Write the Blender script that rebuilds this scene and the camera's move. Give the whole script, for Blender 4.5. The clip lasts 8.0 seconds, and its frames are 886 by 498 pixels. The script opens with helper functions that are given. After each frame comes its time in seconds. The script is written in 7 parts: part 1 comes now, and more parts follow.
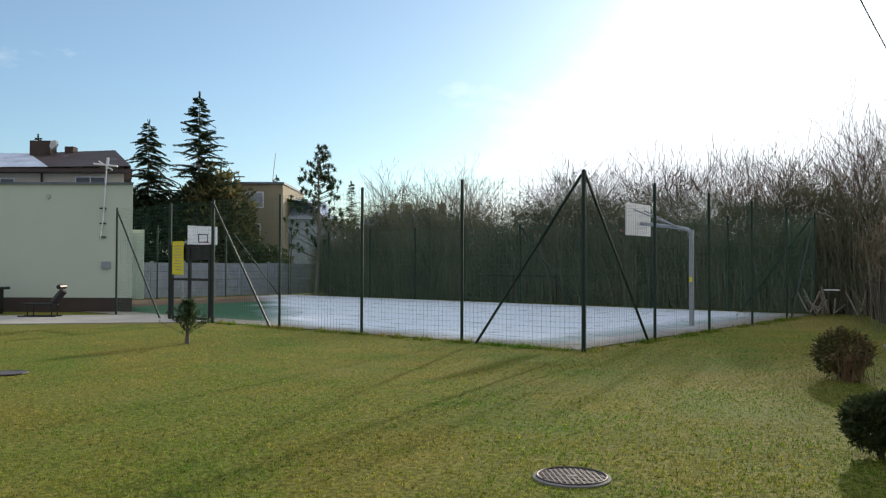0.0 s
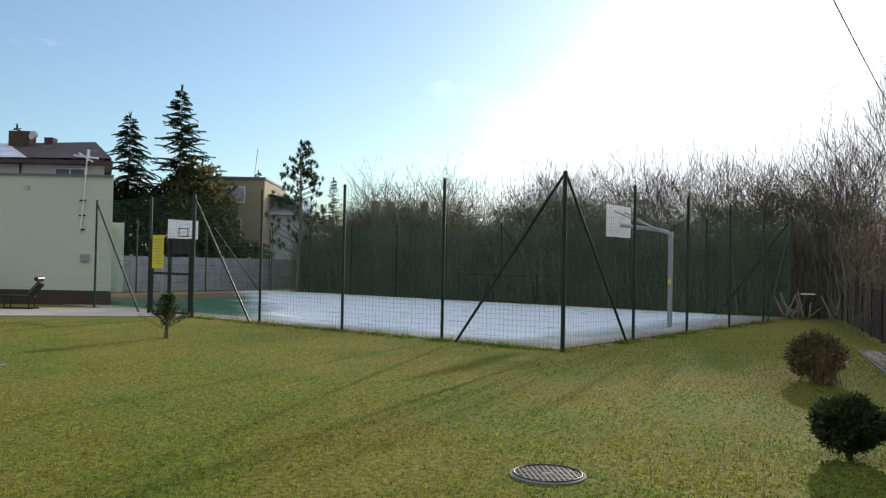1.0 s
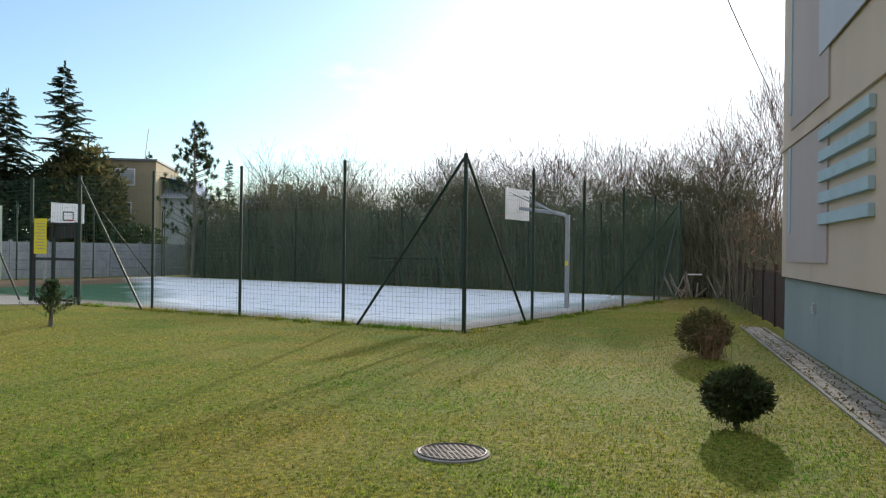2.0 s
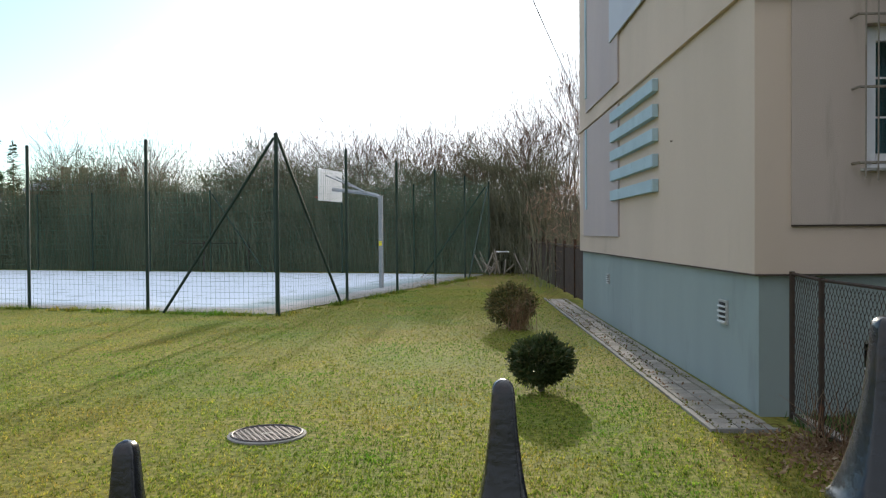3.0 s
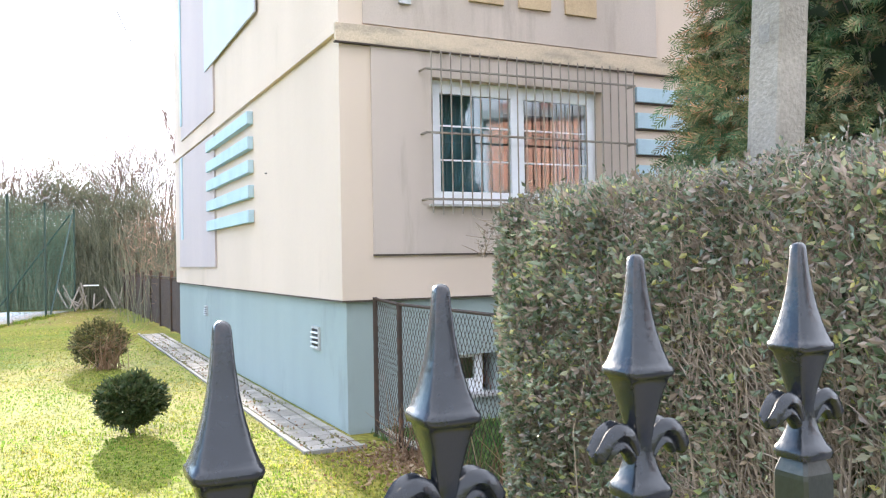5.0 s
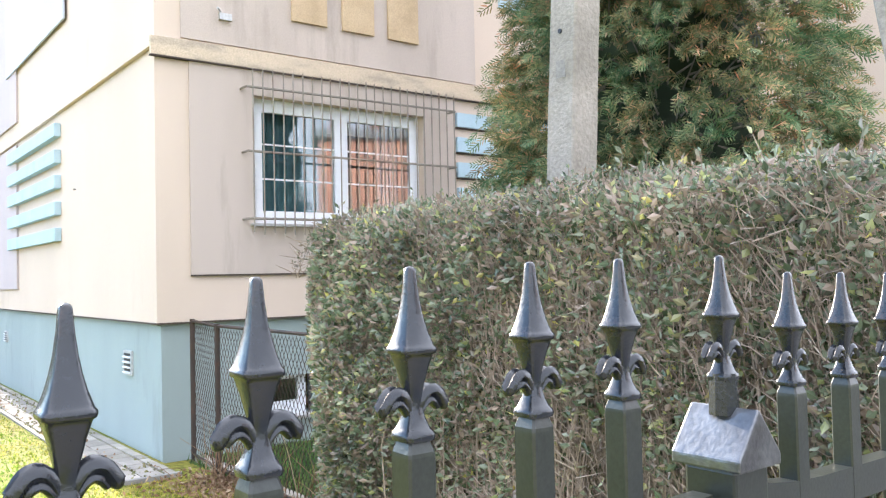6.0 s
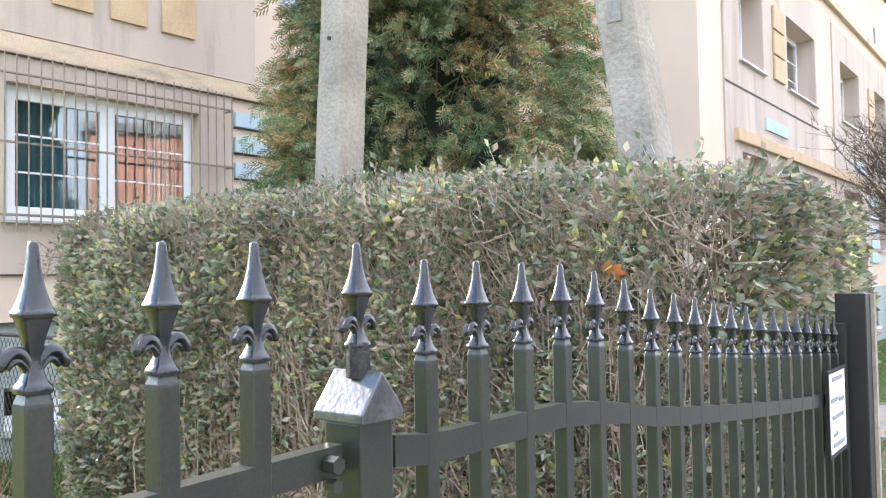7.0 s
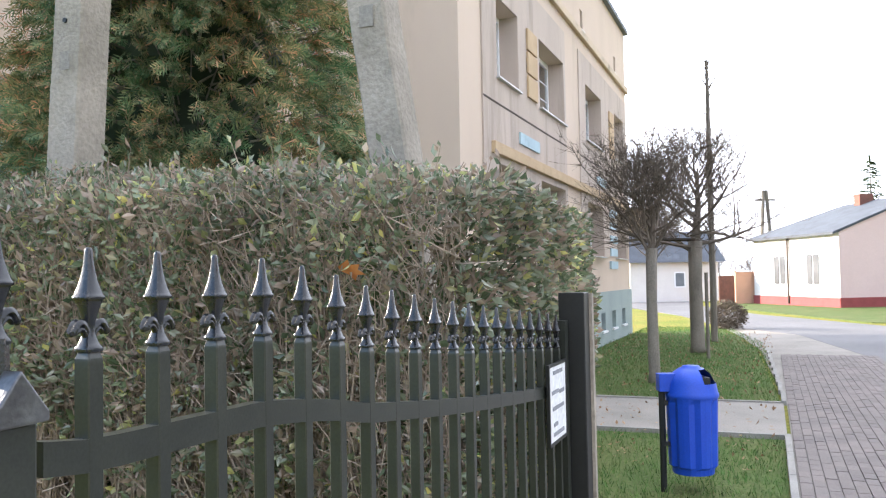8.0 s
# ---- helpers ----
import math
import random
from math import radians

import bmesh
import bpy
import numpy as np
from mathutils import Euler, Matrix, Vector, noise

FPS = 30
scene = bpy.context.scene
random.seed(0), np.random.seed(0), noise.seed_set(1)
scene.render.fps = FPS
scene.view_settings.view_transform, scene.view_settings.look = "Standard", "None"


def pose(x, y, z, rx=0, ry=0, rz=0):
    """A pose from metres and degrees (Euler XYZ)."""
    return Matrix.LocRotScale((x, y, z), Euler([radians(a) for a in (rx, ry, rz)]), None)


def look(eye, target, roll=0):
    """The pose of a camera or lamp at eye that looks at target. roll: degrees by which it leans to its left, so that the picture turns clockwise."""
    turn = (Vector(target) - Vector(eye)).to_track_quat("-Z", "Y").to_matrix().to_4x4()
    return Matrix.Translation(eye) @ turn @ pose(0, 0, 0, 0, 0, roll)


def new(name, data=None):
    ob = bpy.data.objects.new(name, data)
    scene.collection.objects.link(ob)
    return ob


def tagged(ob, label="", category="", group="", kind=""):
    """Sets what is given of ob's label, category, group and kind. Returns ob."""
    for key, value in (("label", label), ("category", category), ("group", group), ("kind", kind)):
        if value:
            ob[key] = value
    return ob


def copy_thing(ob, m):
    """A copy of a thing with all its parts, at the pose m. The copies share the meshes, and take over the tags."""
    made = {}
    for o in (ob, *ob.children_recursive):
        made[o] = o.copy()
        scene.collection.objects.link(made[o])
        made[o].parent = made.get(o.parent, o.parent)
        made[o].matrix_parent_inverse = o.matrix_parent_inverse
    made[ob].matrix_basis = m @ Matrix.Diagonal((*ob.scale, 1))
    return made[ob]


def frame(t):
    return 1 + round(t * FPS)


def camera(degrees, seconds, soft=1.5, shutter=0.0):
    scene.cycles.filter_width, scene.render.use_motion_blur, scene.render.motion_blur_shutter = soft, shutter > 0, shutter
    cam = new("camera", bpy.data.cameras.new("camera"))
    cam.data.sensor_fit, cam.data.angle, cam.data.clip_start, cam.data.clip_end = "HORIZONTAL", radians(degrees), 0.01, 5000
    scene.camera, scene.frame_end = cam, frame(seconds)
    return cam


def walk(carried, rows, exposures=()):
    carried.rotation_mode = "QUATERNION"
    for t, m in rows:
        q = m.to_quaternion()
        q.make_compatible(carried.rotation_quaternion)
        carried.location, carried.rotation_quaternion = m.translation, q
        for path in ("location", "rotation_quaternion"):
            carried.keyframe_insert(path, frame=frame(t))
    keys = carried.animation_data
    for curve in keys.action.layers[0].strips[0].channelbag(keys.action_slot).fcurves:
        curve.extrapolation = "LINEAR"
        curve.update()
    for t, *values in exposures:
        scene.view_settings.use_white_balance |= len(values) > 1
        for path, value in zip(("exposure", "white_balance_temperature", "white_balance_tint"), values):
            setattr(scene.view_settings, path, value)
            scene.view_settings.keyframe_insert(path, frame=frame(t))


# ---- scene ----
cam = camera(56.89, 8.0, 1.2)
PATH = [
    (0.0, pose(0.260, -0.025, 1.862, 91.21, -0.21, 22.60)),
    (0.5, pose(0.279, -0.083, 1.870, 91.24, -0.69, 22.20)),
    (1.0, pose(0.289, -0.103, 1.865, 91.10, -1.14, 21.28)),
    (1.2, pose(0.295, -0.107, 1.865, 90.96, -1.29, 20.62)),
    (2.5, pose(0.209, -0.003, 1.778, 89.49, -0.11, 8.21)),
    (3.0, pose(0.263, -0.041, 1.762, 88.97, 0.40, 1.36)),
    (3.5, pose(0.273, -0.072, 1.760, 88.89, 0.59, -6.00)),
    (4.0, pose(0.279, -0.090, 1.758, 89.34, 0.57, -13.18)),
    (5.3, pose(0.340, -0.127, 1.759, 91.20, 1.08, -29.53)),
    (5.5, pose(0.351, -0.150, 1.758, 91.48, 1.08, -31.83)),
    (6.0, pose(0.369, -0.234, 1.758, 91.90, 1.30, -37.68)),
    (6.5, pose(0.372, -0.331, 1.747, 92.03, 1.13, -44.49)),
    (7.0, pose(0.383, -0.401, 1.734, 91.94, 0.97, -52.43)),
    (7.5, pose(0.417, -0.440, 1.716, 91.93, 0.84, -60.67)),
    (8.0, pose(0.457, -0.471, 1.715, 92.10, 1.04, -68.29)),
]
EXPOSURES = [(0.0, -0.2, 6250, 10), (1.2, -0.15, 6250, 10), (2.5, 0.3, 6250, 10), (3.0, 0.45, 6200, 10), (3.5, 0.85, 6200, 10), (4.2, 1.66, 6100, 12), (5.3, 2.42, 6050, 15), (6.5, 2.58, 6100, 15), (7.5, 2.55, 6100, 15), (8.0, 1.95, 6150, 14)]
walk(cam, PATH, EXPOSURES)

# ---- light ----
SUN_AZ, SUN_EL = 2.6, 15.0          # degrees clockwise from +y, degrees above the horizon
SUN_DIR = Vector((math.sin(radians(SUN_AZ)) * math.cos(radians(SUN_EL)), math.cos(radians(SUN_AZ)) * math.cos(radians(SUN_EL)), math.sin(radians(SUN_EL))))
sun = new("sun", bpy.data.lights.new("sun", 'SUN'))
sun.data.energy, sun.data.angle, sun.data.color = 5.0, radians(1.0), (1.0, 0.86, 0.66)
sun.matrix_world = look((0, 0, 30), Vector((0, 0, 30)) - SUN_DIR)

world = bpy.data.worlds.new("sky")
scene.world = world
world.use_nodes = True
wn = world.node_tree.nodes
wl = world.node_tree.links
sky = wn.new("ShaderNodeTexSky")
sky.sky_type, sky.sun_disc = 'NISHITA', False
sky.sun_elevation, sky.sun_rotation = radians(SUN_EL), radians(SUN_AZ)
sky.air_density, sky.dust_density, sky.ozone_density = 1.0, 0.6, 2.5
coord = wn.new("ShaderNodeTexCoord")
# thin bright cloud over most of the sky, with one clear stretch
cl = wn.new("ShaderNodeTexNoise")
cl.inputs["Scale"].default_value, cl.inputs["Detail"].default_value, cl.inputs["Roughness"].default_value = 4.0, 8, 0.58
mapn = wn.new("ShaderNodeMapping")
mapn.inputs["Scale"].default_value = (1, 1, 2.6)
wl.new(coord.outputs["Generated"], mapn.inputs[0])
wl.new(mapn.outputs[0], cl.inputs["Vector"])
dot = wn.new("ShaderNodeVectorMath")
dot.operation = 'DOT_PRODUCT'
dot.inputs[1].default_value = Vector((-0.60, 0.60, 0.52)).normalized()
wl.new(coord.outputs["Generated"], dot.inputs[0])
cover = wn.new("ShaderNodeMapRange")
cover.inputs[1].default_value, cover.inputs[2].default_value = 0.86, 0.72
cover.inputs[3].default_value, cover.inputs[4].default_value = 0.0, 0.62
wl.new(dot.outputs["Value"], cover.inputs[0])
addn = wn.new("ShaderNodeMath")
addn.operation = 'ADD'
wl.new(cl.outputs[0], addn.inputs[0])
wl.new(cover.outputs[0], addn.inputs[1])
ramp = wn.new("ShaderNodeMapRange")
ramp.inputs[1].default_value, ramp.inputs[2].default_value = 0.60, 0.88
ramp.inputs[3].default_value, ramp.inputs[4].default_value = 0.10, 0.95
wl.new(addn.outputs[0], ramp.inputs[0])
mixw = wn.new("ShaderNodeMix")
mixw.data_type = 'RGBA'
wl.new(ramp.outputs[0], mixw.inputs[0])
glow = wn.new("ShaderNodeVectorMath")
glow.operation = 'DOT_PRODUCT'
glow.inputs[1].default_value = (0.2, 0.95, 0.25)
wl.new(coord.outputs["Generated"], glow.inputs[0])
# cloud lit through from the sun's side is brighter than cloud opposite
lit = wn.new("ShaderNodeMapRange")
lit.inputs[1].default_value, lit.inputs[2].default_value = -0.5, 0.8
lit.inputs[3].default_value, lit.inputs[4].default_value = 0.42, 1.15
wl.new(glow.outputs["Value"], lit.inputs[0])
cloud = wn.new("ShaderNodeVectorMath")
cloud.operation = 'SCALE'
tint = wn.new("ShaderNodeMix")
tint.data_type = 'RGBA'
tint.inputs[6].default_value, tint.inputs[7].default_value = (14.2, 15.1, 16.6, 1), (14.8, 15.2, 15.7, 1)
wl.new(lit.outputs[0], tint.inputs[0])
wl.new(tint.outputs[2], cloud.inputs[0])
wl.new(lit.outputs[0], cloud.inputs["Scale"])
wl.new(cloud.outputs[0], mixw.inputs[7])
blue = wn.new("ShaderNodeVectorMath")
blue.operation = 'MULTIPLY'
blue.inputs[1].default_value = (1.50, 1.76, 1.82)
wl.new(sky.outputs[0], blue.inputs[0])
wl.new(blue.outputs[0], mixw.inputs[6])
wl.new(mixw.outputs[2], wn["Background"].inputs[0])
wn["Background"].inputs[1].default_value = 0.085


# ---- mesh building ----
class G:
    """Vertices and faces of one mesh."""

    def __init__(self):
        self.v, self.f = [], []

    def box(self, x0, x1, y0, y1, z0, z1):
        n = len(self.v)
        self.v += [(x0, y0, z0), (x1, y0, z0), (x1, y1, z0), (x0, y1, z0), (x0, y0, z1), (x1, y0, z1), (x1, y1, z1), (x0, y1, z1)]
        self.f += [(n + 3, n + 2, n + 1, n), (n + 4, n + 5, n + 6, n + 7), (n, n + 1, n + 5, n + 4), (n + 1, n + 2, n + 6, n + 5), (n + 2, n + 3, n + 7, n + 6), (n + 3, n, n + 4, n + 7)]
        return self

    def poly(self, pts):
        n = len(self.v)
        self.v += [tuple(p) for p in pts]
        self.f.append(tuple(range(n, n + len(pts))))
        return self

    def prism(self, pts, z0, z1):
        """A solid over a plan outline that runs counter-clockwise."""
        n, k = len(self.v), len(pts)
        self.v += [(x, y, z0) for x, y in pts] + [(x, y, z1) for x, y in pts]
        self.f.append(tuple(range(n + k - 1, n - 1, -1)))
        self.f.append(tuple(range(n + k, n + 2 * k)))
        for i in range(k):
            j = (i + 1) % k
            self.f.append((n + i, n + j, n + k + j, n + k + i))
        return self

    def tube(self, pts, radii, sides=6, turn=0.0, caps=True):
        n = len(self.v)
        pts = [Vector(p) for p in pts]
        if not isinstance(radii, (list, tuple)):
            radii = [radii] * len(pts)
        up = None
        for i, p in enumerate(pts):
            d = (pts[min(i + 1, len(pts) - 1)] - pts[max(i - 1, 0)]).normalized()
            if up is None:
                up = Vector((0, 1, 0)) if abs(d.y) < 0.9 else Vector((1, 0, 0))
            a = d.cross(up)
            a.normalize()
            b = a.cross(d)
            up = b
            for k in range(sides):
                t = turn + 2 * math.pi * k / sides
                q = p + (a * math.cos(t) + b * math.sin(t)) * radii[i]
                self.v.append((q.x, q.y, q.z))
        for i in range(len(pts) - 1):
            for k in range(sides):
                k2 = (k + 1) % sides
                self.f.append((n + i * sides + k, n + i * sides + k2, n + (i + 1) * sides + k2, n + (i + 1) * sides + k))
        if caps:
            self.f.append(tuple(range(n + sides - 1, n - 1, -1)))
            self.f.append(tuple(range(n + (len(pts) - 1) * sides, n + len(pts) * sides)))
        return self

    def mesh(self, name, material, smooth=False, bevel=0.0):
        me = bpy.data.meshes.new(name)
        me.from_pydata(self.v, [], self.f)
        if bevel:
            bm = bmesh.new()
            bm.from_mesh(me)
            bmesh.ops.bevel(bm, geom=list(bm.edges), offset=bevel, segments=2, profile=0.6, affect='EDGES', clamp_overlap=True)
            bm.to_mesh(me)
            bm.free()
        if smooth:
            me.polygons.foreach_set("use_smooth", [True] * len(me.polygons))
        me.materials.append(material)
        return me


def part(name, g, material, parent, label="", smooth=False, bevel=0.0, kind=""):
    """One mesh object under a thing or under a part, in its parent's coordinates."""
    ob = new(name, g.mesh(name, material, smooth, bevel))
    ob.parent = parent
    return tagged(ob, label, kind=kind)


def piece(name, mesh, parent, m):
    ob = new(name, mesh)
    ob.parent = parent
    ob.matrix_basis = m
    return ob


def thing(name, label, category, m=None, group="", kind=""):
    ob = new(name)
    ob.empty_display_size = 0.1
    if m is not None:
        ob.matrix_basis = m
    return tagged(ob, label, category, group, kind)


def whole(name, g, material, label, category, group="", kind="", m=None, smooth=False, bevel=0.0):
    ob = new(name, g.mesh(name, material, smooth, bevel))
    if m is not None:
        ob.matrix_basis = m
    return tagged(ob, label, category, group, kind)


# ---- materials ----
def mat(name, c1, c2=None, scale=1.5, fine=60.0, rough=0.75, metal=0.0, bump=0.25, fine_mix=0.18, dirt=None, dirt_scale=0.8, dirt_at=0.58, stretch=(1, 1, 1), island=0.0, randomness=0.0, spec=0.4, local=False):
    """Two tones at a coarse scale, grain at a fine one, bump by the grain, and stains of a third tone."""
    m = bpy.data.materials.new(name)
    m.use_nodes = True
    nd, lk = m.node_tree.nodes, m.node_tree.links
    bs = nd["Principled BSDF"]
    c2 = c2 or tuple(v * 0.8 for v in c1)
    if local:
        pos = nd.new("ShaderNodeTexCoord").outputs["Object"]
    else:
        pos = nd.new("ShaderNodeNewGeometry").outputs["Position"]
    mp = nd.new("ShaderNodeMapping")
    mp.inputs["Scale"].default_value = stretch
    lk.new(pos, mp.inputs[0])
    n1 = nd.new("ShaderNodeTexNoise")
    n1.inputs["Scale"].default_value, n1.inputs["Detail"].default_value = scale, 5
    lk.new(mp.outputs[0], n1.inputs["Vector"])
    r1 = nd.new("ShaderNodeMapRange")
    r1.inputs[1].default_value, r1.inputs[2].default_value = 0.35, 0.65
    lk.new(n1.outputs[0], r1.inputs[0])
    mx = nd.new("ShaderNodeMix")
    mx.data_type = 'RGBA'
    lk.new(r1.outputs[0], mx.inputs[0])
    mx.inputs[6].default_value, mx.inputs[7].default_value = (*c1, 1), (*c2, 1)
    out = mx.outputs[2]
    if dirt:
        n3 = nd.new("ShaderNodeTexNoise")
        n3.inputs["Scale"].default_value, n3.inputs["Detail"].default_value, n3.inputs["Roughness"].default_value = dirt_scale, 8, 0.65
        lk.new(mp.outputs[0], n3.inputs["Vector"])
        r3 = nd.new("ShaderNodeMapRange")
        r3.inputs[1].default_value, r3.inputs[2].default_value, r3.inputs[4].default_value = dirt_at, dirt_at + 0.2, 0.75
        lk.new(n3.outputs[0], r3.inputs[0])
        m3 = nd.new("ShaderNodeMix")
        m3.data_type = 'RGBA'
        lk.new(r3.outputs[0], m3.inputs[0])
        lk.new(out, m3.inputs[6])
        m3.inputs[7].default_value = (*dirt, 1)
        out = m3.outputs[2]
    n2 = nd.new("ShaderNodeTexNoise")
    n2.inputs["Scale"].default_value, n2.inputs["Detail"].default_value = fine, 3
    lk.new(pos, n2.inputs["Vector"])
    r2 = nd.new("ShaderNodeMapRange")
    r2.inputs[1].default_value, r2.inputs[2].default_value = 0.25, 0.75
    r2.inputs[3].default_value, r2.inputs[4].default_value = 1 - fine_mix, 1 + fine_mix
    lk.new(n2.outputs[0], r2.inputs[0])
    val = r2.outputs[0]
    if island or randomness:
        src = nd.new("ShaderNodeNewGeometry").outputs["Random Per Island"] if island else nd.new("ShaderNodeObjectInfo").outputs["Random"]
        amt = island or randomness
        ri = nd.new("ShaderNodeMapRange")
        ri.inputs[3].default_value, ri.inputs[4].default_value = 1 - amt, 1 + amt
        lk.new(src, ri.inputs[0])
        mu = nd.new("ShaderNodeMath")
        mu.operation = 'MULTIPLY'
        lk.new(val, mu.inputs[0])
        lk.new(ri.outputs[0], mu.inputs[1])
        val = mu.outputs[0]
    sc = nd.new("ShaderNodeVectorMath")
    sc.operation = 'SCALE'
    lk.new(out, sc.inputs[0])
    lk.new(val, sc.inputs["Scale"])
    lk.new(sc.outputs[0], bs.inputs["Base Color"])
    bs.inputs["Roughness"].default_value, bs.inputs["Metallic"].default_value = rough, metal
    bs.inputs["Specular IOR Level"].default_value = spec
    if bump:
        bp = nd.new("ShaderNodeBump")
        bp.inputs["Strength"].default_value, bp.inputs["Distance"].default_value = bump, 0.01
        lk.new(n2.outputs[0], bp.inputs["Height"])
        lk.new(bp.outputs[0], bs.inputs["Normal"])
    return m


def leaf_mat(name, cols, rough=0.45, trans=0.35, spec=0.4, patch=None, patch_scale=0.4, clump=(1.3, 0.7, 1.3)):
    """Leaves: each one takes its own tone from a ramp; part of the light passes through."""
    m = bpy.data.materials.new(name)
    m.use_nodes = True
    nd, lk = m.node_tree.nodes, m.node_tree.links
    bs = nd["Principled BSDF"]
    rp = nd.new("ShaderNodeValToRGB")
    rp.color_ramp.interpolation = 'LINEAR'
    while len(rp.color_ramp.elements) < len(cols):
        rp.color_ramp.elements.new(0.5)
    for e, (p, c) in zip(rp.color_ramp.elements, cols):
        e.position, e.color = p, (*c, 1)
    lk.new(nd.new("ShaderNodeNewGeometry").outputs["Random Per Island"], rp.inputs[0])
    n1 = nd.new("ShaderNodeTexNoise")
    n1.inputs["Scale"].default_value, n1.inputs["Detail"].default_value = clump[0], 4
    lk.new(nd.new("ShaderNodeNewGeometry").outputs["Position"], n1.inputs["Vector"])
    r1 = nd.new("ShaderNodeMapRange")
    r1.inputs[1].default_value, r1.inputs[2].default_value, r1.inputs[3].default_value, r1.inputs[4].default_value = 0.3, 0.7, clump[1], clump[2]
    lk.new(n1.outputs[0], r1.inputs[0])
    sc = nd.new("ShaderNodeVectorMath")
    sc.operation = 'SCALE'
    tone = rp.outputs[0]
    if patch:
        n4 = nd.new("ShaderNodeTexNoise")
        n4.inputs["Scale"].default_value, n4.inputs["Detail"].default_value, n4.inputs["Roughness"].default_value = patch_scale, 6, 0.65
        lk.new(nd.new("ShaderNodeNewGeometry").outputs["Position"], n4.inputs["Vector"])
        r4 = nd.new("ShaderNodeMapRange")
        r4.inputs[1].default_value, r4.inputs[2].default_value = 0.38, 0.62
        lk.new(n4.outputs[0], r4.inputs[0])
        m4 = nd.new("ShaderNodeMix")
        m4.data_type = 'RGBA'
        lk.new(r4.outputs[0], m4.inputs[0])
        m4.inputs[6].default_value, m4.inputs[7].default_value = (*patch[0], 1), (*patch[1], 1)
        v4 = nd.new("ShaderNodeVectorMath")
        v4.operation = 'MULTIPLY'
        lk.new(tone, v4.inputs[0])
        lk.new(m4.outputs[2], v4.inputs[1])
        tone = v4.outputs[0]
    lk.new(tone, sc.inputs[0])
    lk.new(r1.outputs[0], sc.inputs["Scale"])
    lk.new(sc.outputs[0], bs.inputs["Base Color"])
    bs.inputs["Roughness"].default_value = rough
    bs.inputs["Specular IOR Level"].default_value = spec
    tr = nd.new("ShaderNodeBsdfTranslucent")
    lk.new(sc.outputs[0], tr.inputs[0])
    ms = nd.new("ShaderNodeMixShader")
    ms.inputs[0].default_value = trans
    lk.new(bs.outputs[0], ms.inputs[1])
    lk.new(tr.outputs[0], ms.inputs[2])
    lk.new(ms.outputs[0], nd["Material Output"].inputs[0])
    return m


def glass_mat(name, tint, rough=0.03):
    m = bpy.data.materials.new(name)
    m.use_nodes = True
    bs = m.node_tree.nodes["Principled BSDF"]
    bs.inputs["Base Color"].default_value = (*tint, 1)
    bs.inputs["Transmission Weight"].default_value = 1.0
    bs.inputs["Roughness"].default_value, bs.inputs["IOR"].default_value = rough, 1.95
    return m


M_SOIL = mat("lawn_soil", (0.115, 0.142, 0.023), (0.188, 0.160, 0.034), scale=0.5, fine=16, rough=0.95, bump=1.0, fine_mix=0.6, dirt=(0.085, 0.125, 0.012), dirt_scale=1.7, spec=0.1)
M_GRASS = leaf_mat("grass_blades", [(0.0, (0.085, 0.14, 0.020)), (0.4, (0.165, 0.22, 0.042)), (0.75, (0.255, 0.265, 0.057)), (1.0, (0.39, 0.34, 0.10))], 0.6, 0.5, 0.2, ((0.52, 0.95, 0.42), (1.28, 1.02, 0.82)), 0.45, (13.0, 0.34, 1.75))
M_GRASS2 = leaf_mat("verge_blades", [(0.0, (0.05, 0.105, 0.028)), (0.5, (0.085, 0.165, 0.045)), (0.9, (0.12, 0.19, 0.06)), (1.0, (0.19, 0.18, 0.08))], 0.6, 0.4, 0.2, ((0.7, 0.95, 0.8), (1.2, 1.0, 1.1)), 0.8, (7.0, 0.55, 1.5))
M_WALL = mat("yellow_render", (0.62, 0.51, 0.42), (0.565, 0.465, 0.38), scale=0.7, fine=140, rough=0.92, bump=0.35, fine_mix=0.07, dirt=(0.42, 0.35, 0.27), dirt_scale=0.9, dirt_at=0.60, stretch=(1, 1, 0.28), spec=0.2)
M_PANEL = mat("grey_pink_render", (0.53, 0.45, 0.395), (0.46, 0.39, 0.34), scale=0.9, fine=120, rough=0.93, bump=0.45, fine_mix=0.08, dirt=(0.31, 0.26, 0.215), dirt_scale=2.2, dirt_at=0.52, stretch=(1, 1, 0.16), spec=0.2)
M_LILAC = mat("lilac_render", (0.50, 0.43, 0.42), (0.46, 0.40, 0.40), scale=0.8, fine=120, rough=0.93, bump=0.3, fine_mix=0.06, stretch=(1, 1, 0.3), spec=0.2)
M_OCHRE = mat("ochre_render", (0.52, 0.39, 0.25), (0.46, 0.34, 0.215), scale=3, fine=100, rough=0.92, bump=0.3, dirt=(0.36, 0.27, 0.16), dirt_scale=3)
M_BAND = mat("stained_cornice", (0.57, 0.46, 0.34), (0.50, 0.41, 0.31), scale=1.6, fine=90, rough=0.92, bump=0.3, dirt=(0.23, 0.20, 0.165), dirt_scale=1.6, dirt_at=0.53, stretch=(1, 1, 3))
M_TURQ = mat("turquoise_render", (0.42, 0.55, 0.62), (0.38, 0.50, 0.57), scale=2, fine=110, rough=0.88, bump=0.25, fine_mix=0.08, dirt=(0.28, 0.40, 0.43), dirt_scale=4)
M_PALEBLUE = mat("pale_blue_render", (0.52, 0.55, 0.62), (0.48, 0.51, 0.58), scale=1, fine=110, rough=0.9, bump=0.25, fine_mix=0.05)
